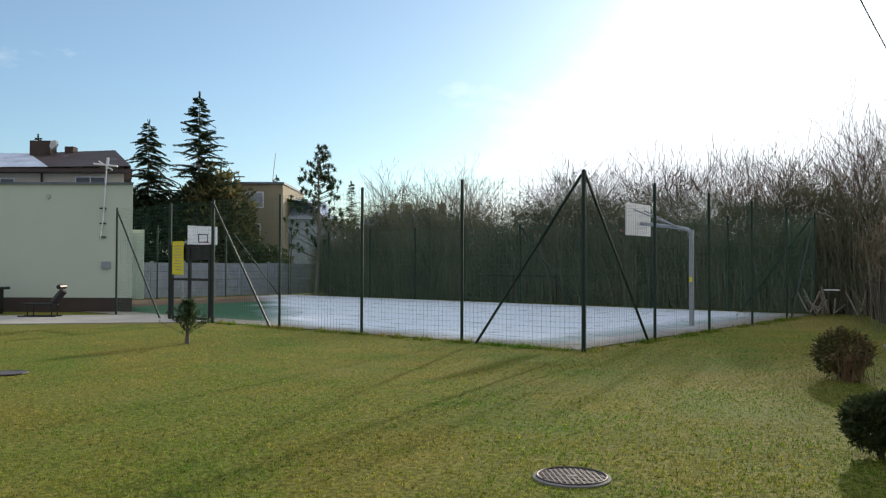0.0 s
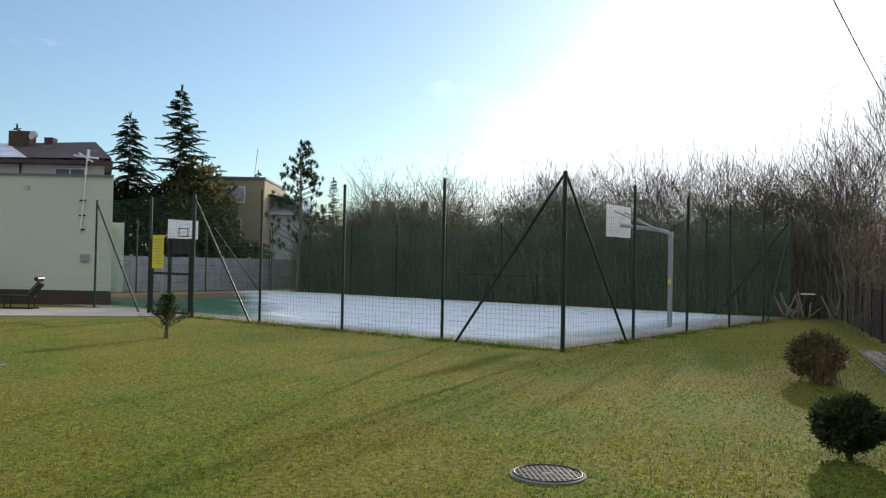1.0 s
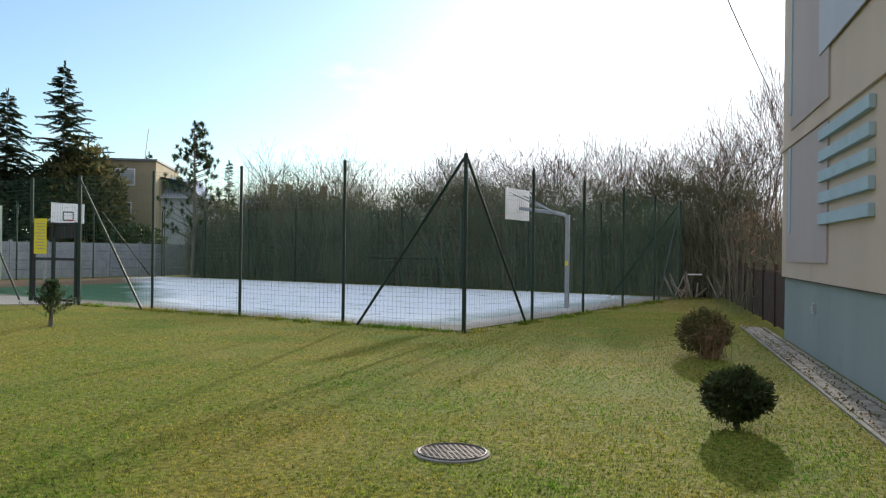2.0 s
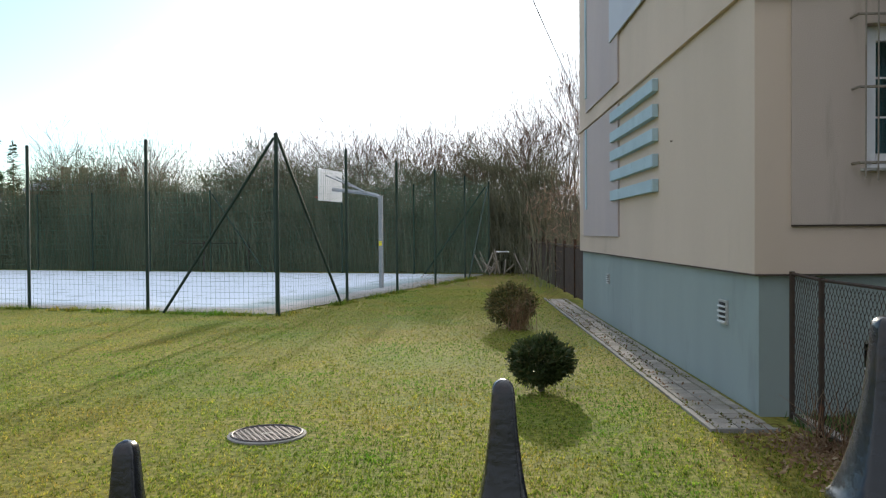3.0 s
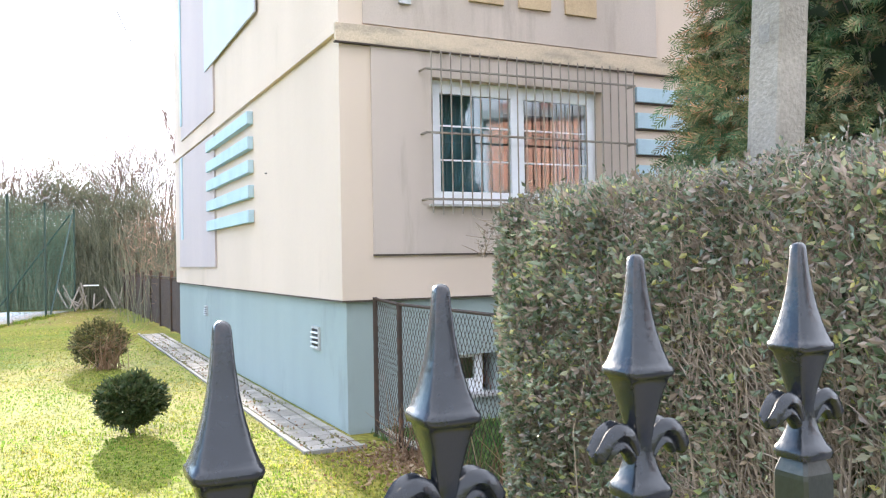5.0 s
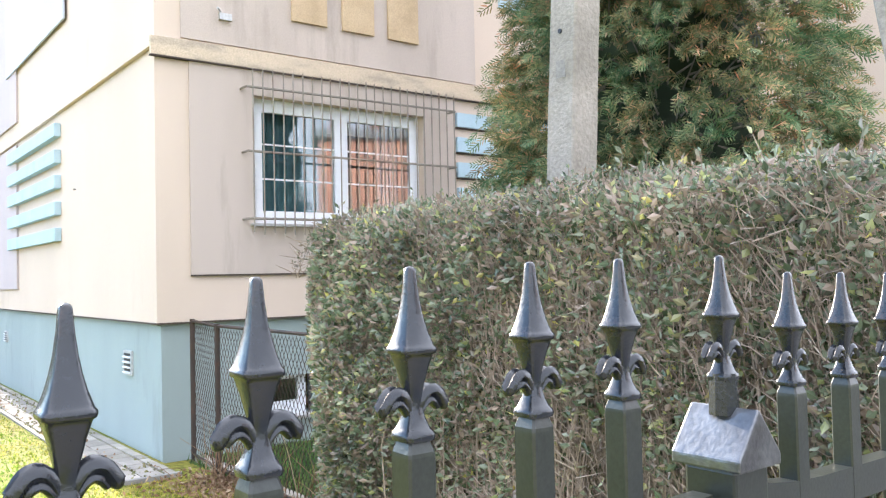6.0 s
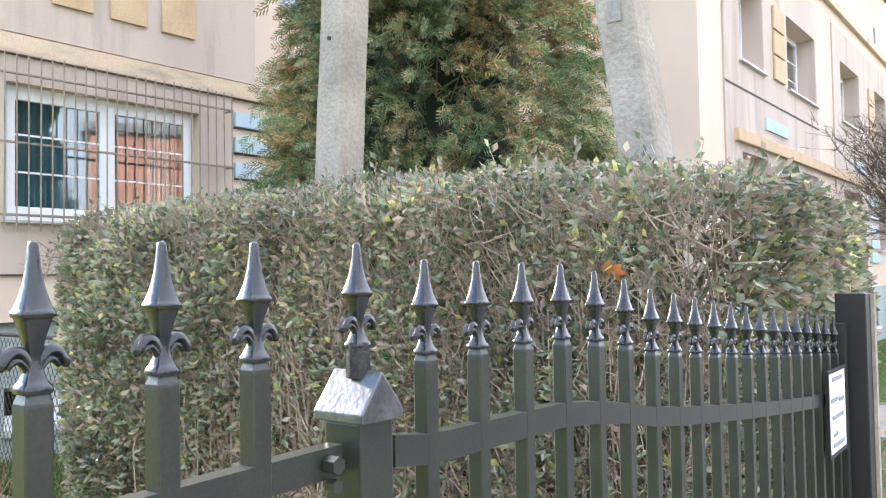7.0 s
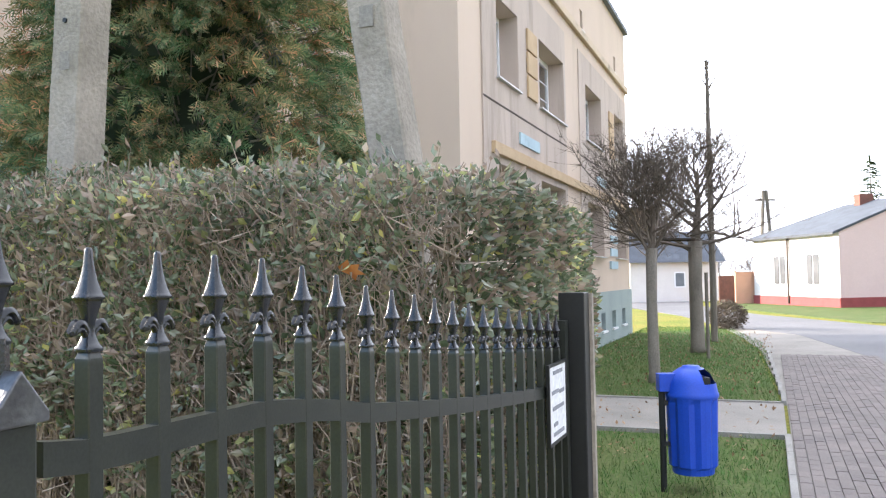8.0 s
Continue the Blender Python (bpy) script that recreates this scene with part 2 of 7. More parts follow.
M_PLINTH = mat("grey_blue_plinth", (0.322, 0.385, 0.378), (0.284, 0.34, 0.333), scale=0.8, fine=150, rough=0.9, bump=0.4, fine_mix=0.08, dirt=(0.17, 0.20, 0.18), dirt_scale=0.9, dirt_at=0.6, stretch=(1, 1, 0.4), spec=0.25)
M_PVC = mat("white_pvc", (0.78, 0.80, 0.83), (0.74, 0.76, 0.79), fine=30, rough=0.4, bump=0.03, fine_mix=0.03)
M_SILL = mat("grey_sheet_sill", (0.55, 0.55, 0.55), (0.42, 0.42, 0.42), fine=40, rough=0.5, metal=0.4, bump=0.05)
M_GLASS = glass_mat("window_glass", (0.82, 0.9, 0.9))
# near black: the shade of unlit rooms is put into this colour
M_ROOM = mat("room_shade", (0.06, 0.08, 0.08), rough=0.9, bump=0)
M_BLIND = mat("teal_blind", (0.13, 0.30, 0.34), (0.09, 0.22, 0.26), rough=0.85, bump=0.1, stretch=(12, 1, 1))
M_SKY_STRIP = mat("white_sky_strip", (0.72, 0.74, 0.80), (0.55, 0.57, 0.64), scale=6, rough=0.9, stretch=(6, 1, 0.4))
M_GRILLE = mat("weathered_steel_grille", (0.20, 0.18, 0.155), (0.28, 0.25, 0.21), scale=9, fine=200, rough=0.6, metal=0.25, bump=0.3, dirt=(0.20, 0.08, 0.05), dirt_scale=6, dirt_at=0.55)
M_RUST = mat("rusty_brown_steel", (0.045, 0.035, 0.03), (0.06, 0.04, 0.03), scale=8, fine=160, rough=0.7, metal=0.3, dirt=(0.16, 0.06, 0.035), dirt_scale=5, dirt_at=0.55)
M_IRON = mat("black_green_fence_paint", (0.016, 0.019, 0.016), (0.023, 0.026, 0.021), scale=18, fine=260, rough=0.34, metal=0.0, bump=0.03, fine_mix=0.25, dirt=(0.035, 0.045, 0.028), dirt_scale=14, dirt_at=0.62, spec=0.5, local=True)
M_FINIAL = mat("black_cast_finial_paint", (0.009, 0.011, 0.015), (0.013, 0.015, 0.019), scale=30, fine=320, rough=0.24, metal=0.0, bump=0.05, fine_mix=0.25, dirt=(0.08, 0.046, 0.032), dirt_scale=28, dirt_at=0.56, spec=0.52, local=True)
M_CONC = mat("weathered_concrete", (0.33, 0.295, 0.25), (0.25, 0.225, 0.19), scale=3, fine=45, rough=0.95, bump=0.8, fine_mix=0.17, dirt=(0.17, 0.155, 0.125), dirt_scale=6, dirt_at=0.56)
M_PAVER = mat("grey_paver", (0.32, 0.29, 0.25), (0.26, 0.235, 0.20), scale=4, fine=120, rough=0.93, bump=0.5, fine_mix=0.2, randomness=0.22, dirt=(0.17, 0.165, 0.10), dirt_scale=2.2, dirt_at=0.54)
M_PAVER2 = mat("street_paver", (0.175, 0.150, 0.138), (0.140, 0.122, 0.114), scale=2, fine=120, rough=0.9, bump=0.5, fine_mix=0.2, island=0.08, dirt=(0.14, 0.13, 0.12), dirt_scale=0.8)
M_PAVER3 = mat("street_paver_near", (0.175, 0.150, 0.138), (0.140, 0.122, 0.114), scale=2, fine=120, rough=0.9, bump=0.5, fine_mix=0.2, randomness=0.10, dirt=(0.14, 0.13, 0.12), dirt_scale=0.8)
M_ASPH = mat("grey_asphalt", (0.115, 0.113, 0.12), (0.085, 0.084, 0.09), scale=0.4, fine=90, rough=0.75, bump=0.5, fine_mix=0.25, dirt=(0.08, 0.08, 0.085), dirt_scale=0.5)
M_PATH = mat("worn_path_concrete", (0.25, 0.23, 0.205), (0.20, 0.185, 0.165), scale=1.2, fine=60, rough=0.93, bump=0.4, fine_mix=0.2, dirt=(0.15, 0.14, 0.12), dirt_scale=1.2)
M_SLAB = mat("concrete_slab", (0.40, 0.38, 0.35), (0.33, 0.31, 0.29), scale=0.8, fine=60, rough=0.93, bump=0.3, fine_mix=0.14, dirt=(0.22, 0.20, 0.18), dirt_scale=1.2)
M_KERB = mat("kerb_concrete", (0.27, 0.26, 0.24), (0.21, 0.20, 0.185), scale=3, fine=90, rough=0.93, bump=0.4)
M_POST = mat("green_coated_post", (0.010, 0.030, 0.022), (0.014, 0.036, 0.026), scale=5, fine=90, rough=0.5, metal=0.0, bump=0.05)
M_NET = mat("green_net", (0.10, 0.22, 0.16), (0.08, 0.19, 0.135), rough=0.8, bump=0)
M_GALV = mat("galvanised_steel", (0.36, 0.38, 0.42), (0.30, 0.32, 0.36), scale=6, fine=50, rough=0.55, metal=0.4, bump=0.05)
M_BOARD = mat("white_backboard", (0.78, 0.79, 0.80), (0.72, 0.73, 0.75), rough=0.5, bump=0.05)
# real black paint, and also the dark of hollows put in as colour
M_DARK = mat("black_paint_and_hollows", (0.012, 0.013, 0.014), rough=0.5, bump=0.05)
M_RED = mat("red_rim_paint", (0.45, 0.06, 0.03), rough=0.5)
M_YELLOW = mat("yellow_sign", (0.78, 0.70, 0.03), (0.74, 0.66, 0.03), rough=0.5, bump=0)
M_GYM = mat("pale_green_render", (0.57, 0.63, 0.53), (0.54, 0.60, 0.51), scale=0.5, fine=60, rough=0.92, bump=0.15, fine_mix=0.05)
M_BROWN = mat("brown_plinth_and_shade", (0.075, 0.055, 0.045), (0.06, 0.045, 0.04), scale=2, fine=60, rough=0.85)
M_ROOF = mat("brown_metal_roof", (0.055, 0.036, 0.034), (0.08, 0.055, 0.05), scale=1.2, fine=30, rough=0.6, dirt=(0.30, 0.30, 0.33), dirt_scale=0.5, dirt_at=0.58)
M_SNOW = mat("frosted_roof", (0.62, 0.68, 0.80), (0.46, 0.50, 0.60), scale=1.0, fine=20, rough=0.7, dirt=(0.16, 0.11, 0.10), dirt_scale=0.6, dirt_at=0.58)
M_HOUSE = mat("off_white_house", (0.62, 0.59, 0.52), (0.54, 0.52, 0.46), scale=0.5, fine=30, rough=0.92)
M_BEIGE = mat("sandy_house", (0.34, 0.29, 0.20), (0.28, 0.24, 0.17), scale=0.5, fine=30, rough=0.92)
M_BLUEWALL = mat("blue_grey_cladding", (0.42, 0.48, 0.55), (0.36, 0.42, 0.5), scale=1, fine=20, rough=0.8)
M_BRICK = mat("red_brick", (0.17, 0.075, 0.055), (0.13, 0.06, 0.045), scale=6, fine=60, rough=0.9)
M_WHITEH = mat("white_house_render", (0.68, 0.66, 0.645), (0.64, 0.615, 0.60), scale=0.6, fine=40, rough=0.92)
M_PINKH = mat("pink_house_render", (0.58, 0.45, 0.435), (0.55, 0.42, 0.405), scale=0.5, fine=40, rough=0.92)
M_REDBASE = mat("maroon_base", (0.26, 0.06, 0.06), (0.22, 0.05, 0.05), scale=2, fine=40, rough=0.85)
M_SLATE = mat("grey_slate_roof", (0.17, 0.19, 0.22), (0.13, 0.15, 0.17), scale=1.5, fine=30, rough=0.7, dirt=(0.3, 0.33, 0.37), dirt_scale=0.8)
M_ORANGE = mat("orange_render", (0.36, 0.205, 0.16), (0.32, 0.18, 0.145), scale=0.8, fine=40, rough=0.92)
M_BIN = mat("blue_bin_plastic", (0.010, 0.055, 0.42), (0.012, 0.065, 0.46), scale=4, fine=70, rough=0.45, bump=0.08, fine_mix=0.1, dirt=(0.03, 0.06, 0.25), dirt_scale=5, dirt_at=0.62)
M_BARK = mat("grey_bark", (0.20, 0.18, 0.15), (0.135, 0.12, 0.10), scale=4, fine=50, rough=0.95, bump=0.8, fine_mix=0.3, stretch=(1, 1, 0.3), dirt=(0.12, 0.14, 0.07), dirt_scale=3)
M_TWIG = mat("brown_twigs", (0.125, 0.10, 0.078), (0.09, 0.075, 0.06), scale=0.6, fine=12, rough=0.9, bump=0, island=0.35)
M_TWIG2 = mat("reddish_twigs", (0.17, 0.108, 0.08), (0.12, 0.085, 0.066), scale=0.5, fine=12, rough=0.9, bump=0, island=0.35)
M_BRUSH = mat("dark_brush", (0.20, 0.20, 0.14), (0.14, 0.15, 0.105), scale=0.3, fine=8, rough=0.95, bump=0, island=0.45)
M_HTWIG = mat("hedge_twigs", (0.30, 0.235, 0.18), (0.21, 0.165, 0.125), scale=5, fine=40, rough=0.9, bump=0, island=0.35)
M_PRIVET = leaf_mat("privet_leaves", [(0.0, (0.070, 0.098, 0.050)), (0.25, (0.145, 0.180, 0.105)), (0.52, (0.27, 0.29, 0.205)), (0.64, (0.24, 0.18, 0.135)), (0.86, (0.34, 0.26, 0.20)), (0.96, (0.33, 0.36, 0.15)), (1.0, (0.52, 0.45, 0.14))], 0.27, 0.45, 0.9, clump=(2.6, 0.5, 1.6))
M_THUJA = leaf_mat("thuja_sprays", [(0.0, (0.065, 0.125, 0.06)), (0.45, (0.135, 0.21, 0.10)), (0.78, (0.23, 0.285, 0.145)), (0.92, (0.34, 0.275, 0.165)), (1.0, (0.42, 0.285, 0.18))], 0.6, 0.35, 0.4, ((0.78, 0.98, 0.92), (1.62, 0.95, 0.82)), 2.4, clump=(2.6, 0.5, 1.5))
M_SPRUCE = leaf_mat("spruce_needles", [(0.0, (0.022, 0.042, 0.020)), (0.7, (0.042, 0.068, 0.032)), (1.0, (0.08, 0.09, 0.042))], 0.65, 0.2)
M_PINE = leaf_mat("pine_needles", [(0.0, (0.035, 0.065, 0.025)), (0.7, (0.065, 0.105, 0.04)), (1.0, (0.11, 0.14, 0.055))], 0.6, 0.35)
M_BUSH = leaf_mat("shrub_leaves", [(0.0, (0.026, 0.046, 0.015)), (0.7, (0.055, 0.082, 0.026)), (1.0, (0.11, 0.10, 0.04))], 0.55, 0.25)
M_BUSH2 = leaf_mat("brownish_shrub_leaves", [(0.0, (0.05, 0.06, 0.018)), (0.6, (0.11, 0.11, 0.04)), (1.0, (0.28, 0.23, 0.09))], 0.6, 0.25)
M_LITTER = leaf_mat("dry_leaf_litter", [(0.0, (0.16, 0.09, 0.045)), (0.6, (0.26, 0.16, 0.09)), (1.0, (0.36, 0.27, 0.17))], 0.8, 0.2)
M_OAK = mat("orange_dead_leaf", (0.42, 0.16, 0.04), (0.34, 0.12, 0.03), scale=20, rough=0.7)
M_CAST = mat("cast_iron_cover", (0.12, 0.10, 0.10), (0.09, 0.08, 0.08), scale=8, fine=100, rough=0.6, metal=0.3, bump=0.3)
M_PAPER = mat("notice_paper", (0.78, 0.79, 0.82), (0.74, 0.75, 0.78), rough=0.4, bump=0)
M_INK = mat("grey_ink", (0.28, 0.29, 0.33), rough=0.6, bump=0)
M_CFENCE = mat("blue_grey_concrete", (0.30, 0.325, 0.37), (0.24, 0.26, 0.30), scale=2.5, fine=60, rough=0.95, bump=0.5, fine_mix=0.2, dirt=(0.16, 0.17, 0.18), dirt_scale=2)
M_TILE = mat("dark_roof_sheet", (0.060, 0.070, 0.088), (0.045, 0.052, 0.066), scale=1.5, fine=30, rough=0.75, dirt=(0.10, 0.115, 0.14), dirt_scale=0.8)
M_PALEPANE = mat("curtained_pane", (0.42, 0.46, 0.50), (0.30, 0.33, 0.37), scale=2, fine=20, rough=0.3, bump=0)
M_DARKPANE = mat("dark_far_pane", (0.055, 0.055, 0.06), (0.10, 0.10, 0.105), scale=1.5, fine=20, rough=0.25, bump=0)
M_PEACH = mat("peach_render", (0.50, 0.30, 0.21), (0.45, 0.27, 0.19), scale=0.8, fine=40, rough=0.92)
M_MOSS = leaf_mat("moss_and_soil", [(0.0, (0.09, 0.08, 0.04)), (0.5, (0.14, 0.16, 0.04)), (1.0, (0.24, 0.21, 0.09))], 0.9, 0.1)
M_VERGE = mat("far_verge_turf", (0.065, 0.098, 0.03), (0.098, 0.112, 0.042), scale=1.2, fine=25, rough=0.95, bump=0.8, fine_mix=0.4, spec=0.1)
M_HAZE = leaf_mat("fine_brush_twigs", [(0.0, (0.09, 0.105, 0.065)), (0.6, (0.15, 0.155, 0.10)), (1.0, (0.23, 0.21, 0.14))], 0.9, 0.3, 0.1, clump=(0.5, 0.6, 1.35))
M_HAZE2 = leaf_mat("fine_reddish_twigs", [(0.0, (0.17, 0.115, 0.085)), (0.6, (0.26, 0.18, 0.135)), (1.0, (0.36, 0.26, 0.20))], 0.9, 0.35, 0.1, clump=(0.5, 0.7, 1.3))
M_CAP = mat("worn_sheet_cap", (0.17, 0.175, 0.18), (0.10, 0.10, 0.105), scale=20, fine=150, rough=0.36, metal=0.85, bump=0.1, dirt=(0.03, 0.03, 0.03), dirt_scale=16, dirt_at=0.55, local=True)
M_WOOD = mat("grey_old_wood", (0.32, 0.28, 0.24), (0.24, 0.21, 0.18), scale=4, fine=50, rough=0.9)
M_RUBBER = mat("black_seat", (0.02, 0.02, 0.022), rough=0.5)


def court_mat():
    """Green sports surface with a red edge, most of it under a thin white frost that thins out to one end."""
    m = bpy.data.materials.new("frosted_court")
    m.use_nodes = True
    nd, lk = m.node_tree.nodes, m.node_tree.links
    bs = nd["Principled BSDF"]
    tc = nd.new("ShaderNodeTexCoord")
    sp = nd.new("ShaderNodeSeparateXYZ")
    lk.new(tc.outputs["Object"], sp.inputs[0])
    n1 = nd.new("ShaderNodeTexNoise")
    n1.inputs["Scale"].default_value, n1.inputs["Detail"].default_value = 0.35, 8
    lk.new(tc.outputs["Object"], n1.inputs["Vector"])

    def edge(src, a, b):
        r = nd.new("ShaderNodeMapRange")
        r.inputs[1].default_value, r.inputs[2].default_value = a, b
        lk.new(src, r.inputs[0])
        return r.outputs[0]

    def op(kind, a, b):
        o = nd.new("ShaderNodeMath")
        o.operation = kind
        lk.new(a, o.inputs[0])
        if isinstance(b, float):
            o.inputs[1].default_value = b
        else:
            lk.new(b, o.inputs[1])
        return o.outputs[0]
    # x runs along the pitch away from the near corner, y across it
    wob = op('MULTIPLY', n1.outputs[0], 5.0)
    along = op('ADD', sp.outputs[0], wob)
    free = edge(op('SUBTRACT', along, op('MULTIPLY', sp.outputs[1], 1.3)), 14.0, 11.0)
    near = edge(op('ADD', sp.outputs[1], op('MULTIPLY', n1.outputs[0], 2.0)), 1.4, 2.9)
    side = edge(op('ADD', sp.outputs[0], op('MULTIPLY', n1.outputs[0], 2.0)), 1.5, 3.8)
    n2 = nd.new("ShaderNodeTexNoise")
    n2.inputs["Scale"].default_value, n2.inputs["Detail"].default_value = 1.2, 8
    lk.new(tc.outputs["Object"], n2.inputs["Vector"])
    frost = op('MULTIPLY', op('MULTIPLY', free, near), op('MULTIPLY', side, edge(n2.outputs[0], 0.18, 0.42)))
    base = nd.new("ShaderNodeMix")
    base.data_type = 'RGBA'
    base.inputs[6].default_value, base.inputs[7].default_value = (0.035, 0.10, 0.055, 1), (0.13, 0.085, 0.06, 1)
    lk.new(edge(sp.outputs[0], 25.0, 25.2), base.inputs[0])
    rim = nd.new("ShaderNodeMix")
    rim.data_type = 'RGBA'
    rim.inputs[7].default_value = (0.24, 0.22, 0.19, 1)
    lk.new(base.outputs[2], rim.inputs[6])
    lk.new(edge(op('MINIMUM', sp.outputs[1], sp.outputs[0]), 1.6, 1.2), rim.inputs[0])
    mx = nd.new("ShaderNodeMix")
    mx.data_type = 'RGBA'
    lk.new(frost, mx.inputs[0])
    lk.new(rim.outputs[2], mx.inputs[6])
    mx.inputs[7].default_value = (0.60, 0.66, 0.75, 1)
    lk.new(mx.outputs[2], bs.inputs["Base Color"])
    bs.inputs["Roughness"].default_value = 0.85
    bs.inputs["Specular IOR Level"].default_value = 0.15
    return m


# ---- ground ----
def grid_sheet(x0, x1, y0, y1, nx, ny, height):
    g = G()
    for j in range(ny + 1):
        for i in range(nx + 1):
            x, y = x0 + (x1 - x0) * i / nx, y0 + (y1 - y0) * j / ny
            g.v.append((x, y, height(x, y)))
    for j in range(ny):
        for i in range(nx):
            a = j * (nx + 1) + i
            g.f.append((a, a + 1, a + nx + 2, a + nx + 1))
    return g


g = G()
axis = [-900, -300, -120, -60] + [-30 + 1.0 * i for i in range(61)] + [60, 120, 300, 900]
for y in axis:
    for x in axis:
        near = max(0.0, 1 - math.hypot(x, y - 8) / 26)
        g.v.append((x, y, -0.012 + 0.010 * near * noise.noise((x * 0.5, y * 0.5, 0))))
k = len(axis)
for j in range(k - 1):
    for i in range(k - 1):
        g.f.append((j * k + i, j * k + i + 1, (j + 1) * k + i + 1, (j + 1) * k + i))
ground = whole("ground", g, M_SOIL, "mown lawn ground, green and yellow-brown in patches", "ground", kind="structure", smooth=True)

# the pitch: x' away from its near corner along the long side, y' across
PITCH = Matrix(((-0.957, 0.287, 0, -3.80), (0.287, 0.957, 0, 17.79), (0, 0, 1, 0), (0, 0, 0, 1)))


def on_pitch(u, v, z=0.0):
    return PITCH @ Vector((u, v, z))


g = grid_sheet(0.25, 31.5, 0.2, 18.4, 40, 24, lambda x, y: 0.012)
g.f = [tuple(reversed(q)) for q in g.f]
court = new("sports_court", g.mesh("sports_court", court_mat()))
court.matrix_basis = PITCH
tagged(court, "sports court surface covered in white frost, green where it has thawed", "court", kind="structure")

# yard beside the hall
g = G().prism([(-40, 6), (-18.0, 21.25), (-17.2, 22.4), (-21.5, 24.2), (-40, 12)], -0.02, 0.018)
whole("yard_paving", g, M_SLAB, "pale concrete paving in front of the hall", "paving", kind="structure")

# street side
g = G().prism([(1.5, -14), (15, -9), (29, -3.9), (37, 0.0), (47, 3.0), (60, 5.0), (60, 9.0), (45, 6.6), (36, 3.0), (29.0, 1.1), (25, -1.2), (18, -2.45), (1.5, -2.45)], -0.02, 0.008)
whole("road", g, M_ASPH, "worn grey asphalt road bending away", "road", kind="structure")
g = G().prism([(-8, -2.45), (18, -2.45), (25, -1.2), (29, 1.1), (24, 0.25), (20.1, -0.25), (12.1, -0.64), (-8, -0.64)], -0.02, 0.004)
pavement = whole("pavement", g, M_PATH, "footway bed between stone pavers", "pavement", kind="structure")
g = G().prism([(9.72, -0.60), (12.0, -0.60), (11.98, 1.9), (11.0, 3.3), (8.8, 3.3), (9.66, 1.4)], -0.02, 0.02)
whole("path_slab", g, M_PATH, "worn concrete path across the verge, with leaves on it", "path", kind="structure")

g = G().prism([(3.4, -0.57), (9.6, -0.57), (9.6, 3.35), (3.4, 3.35)], -0.03, 0.0)
g.prism([(12.1, -0.57), (20.1, -0.19), (24.0, 0.33), (27.5, 0.97), (25.4, 3.35), (12.1, 3.35)], -0.03, 0.0)
whole("verge", g, M_VERGE, "green grass verge between the wing and the footway", "verge", kind="structure")

# ---- apartment building ----
BX, BY, BX2, BY2 = 3.04, 7.80, 13.0, 19.35
house = thing("apartment_building", "apartment building with stained yellow render above a blue-grey plinth", "building")


def wall_y(g, y0, y1, x0, x1, z0, z1, holes):
    """One solid wall that stands across y, with rectangular holes (x0, x1, z0, z1) through it."""
    xs = sorted({x0, x1, *[h[0] for h in holes], *[h[1] for h in holes]})
    zs = sorted({z0, z1, *[h[2] for h in holes], *[h[3] for h in holes]})
    ids = {}

    def vid(i, k, j):
        if (i, k, j) not in ids:
            ids[i, k, j] = len(g.v)
            g.v.append((xs[i], (y0, y1)[k], zs[j]))
        return ids[i, k, j]

    def solid(i, j):
        if not (0 <= i < len(xs) - 1 and 0 <= j < len(zs) - 1):
            return False
        mx, mz = (xs[i] + xs[i + 1]) / 2, (zs[j] + zs[j + 1]) / 2
        return not any(h[0] < mx < h[1] and h[2] < mz < h[3] for h in holes)
    for i in range(len(xs) - 1):
        for j in range(len(zs) - 1):
            if not solid(i, j):
                continue
            g.f.append((vid(i, 0, j), vid(i + 1, 0, j), vid(i + 1, 0, j + 1), vid(i, 0, j + 1)))
            g.f.append((vid(i + 1, 1, j), vid(i, 1, j), vid(i, 1, j + 1), vid(i + 1, 1, j + 1)))
            if not solid(i - 1, j):
                g.f.append((vid(i, 1, j), vid(i, 0, j), vid(i, 0, j + 1), vid(i, 1, j + 1)))
            if not solid(i + 1, j):
                g.f.append((vid(i + 1, 0, j), vid(i + 1, 1, j), vid(i + 1, 1, j + 1), vid(i + 1, 0, j + 1)))
            if not solid(i, j - 1):
                g.f.append((vid(i, 1, j), vid(i + 1, 1, j), vid(i + 1, 0, j), vid(i, 0, j)))
            if not solid(i, j + 1):
                g.f.append((vid(i, 0, j + 1), vid(i + 1, 0, j + 1), vid(i + 1, 1, j + 1), vid(i, 1, j + 1)))
    return g


WIN = (4.07, 6.31, 2.36, 3.72)
g = G()
wall_y(g, BY, BY + 0.35, BX, BX2, 1.36, 10.2, [WIN])
part("wall", g, M_WALL, house, "yellow rendered wall, rain-streaked")
part("wall", G().box(BX, BX + 0.35, BY + 0.35, BY2, 1.36, 10.2), M_WALL, house, "plain yellow rendered gable wall")
part("wall", G().box(BX2 - 0.3, BX2, BY + 0.35, BY2, 0, 10.2), M_WALL, house)
part("wall", G().box(BX + 0.35, BX2 - 0.3, BY2 - 0.3, BY2, 0, 10.2), M_WALL, house)
part("roof", G().box(BX - 0.1, BX2 + 0.1, BY - 0.1, BY2 + 0.1, 10.2, 10.45), M_SLATE, house, "flat grey roof")
CWIN = (4.10, 4.74, 0.28, 0.72)
g = wall_y(G(), BY + 0.06, BY + 0.40, BX + 0.06, BX2 - 0.3, -0.1, 1.36, [(CWIN[0], CWIN[1] + 0.14, CWIN[2], CWIN[3])])
part("plinth", g, M_PLINTH, house, "blue-grey rendered plinth")
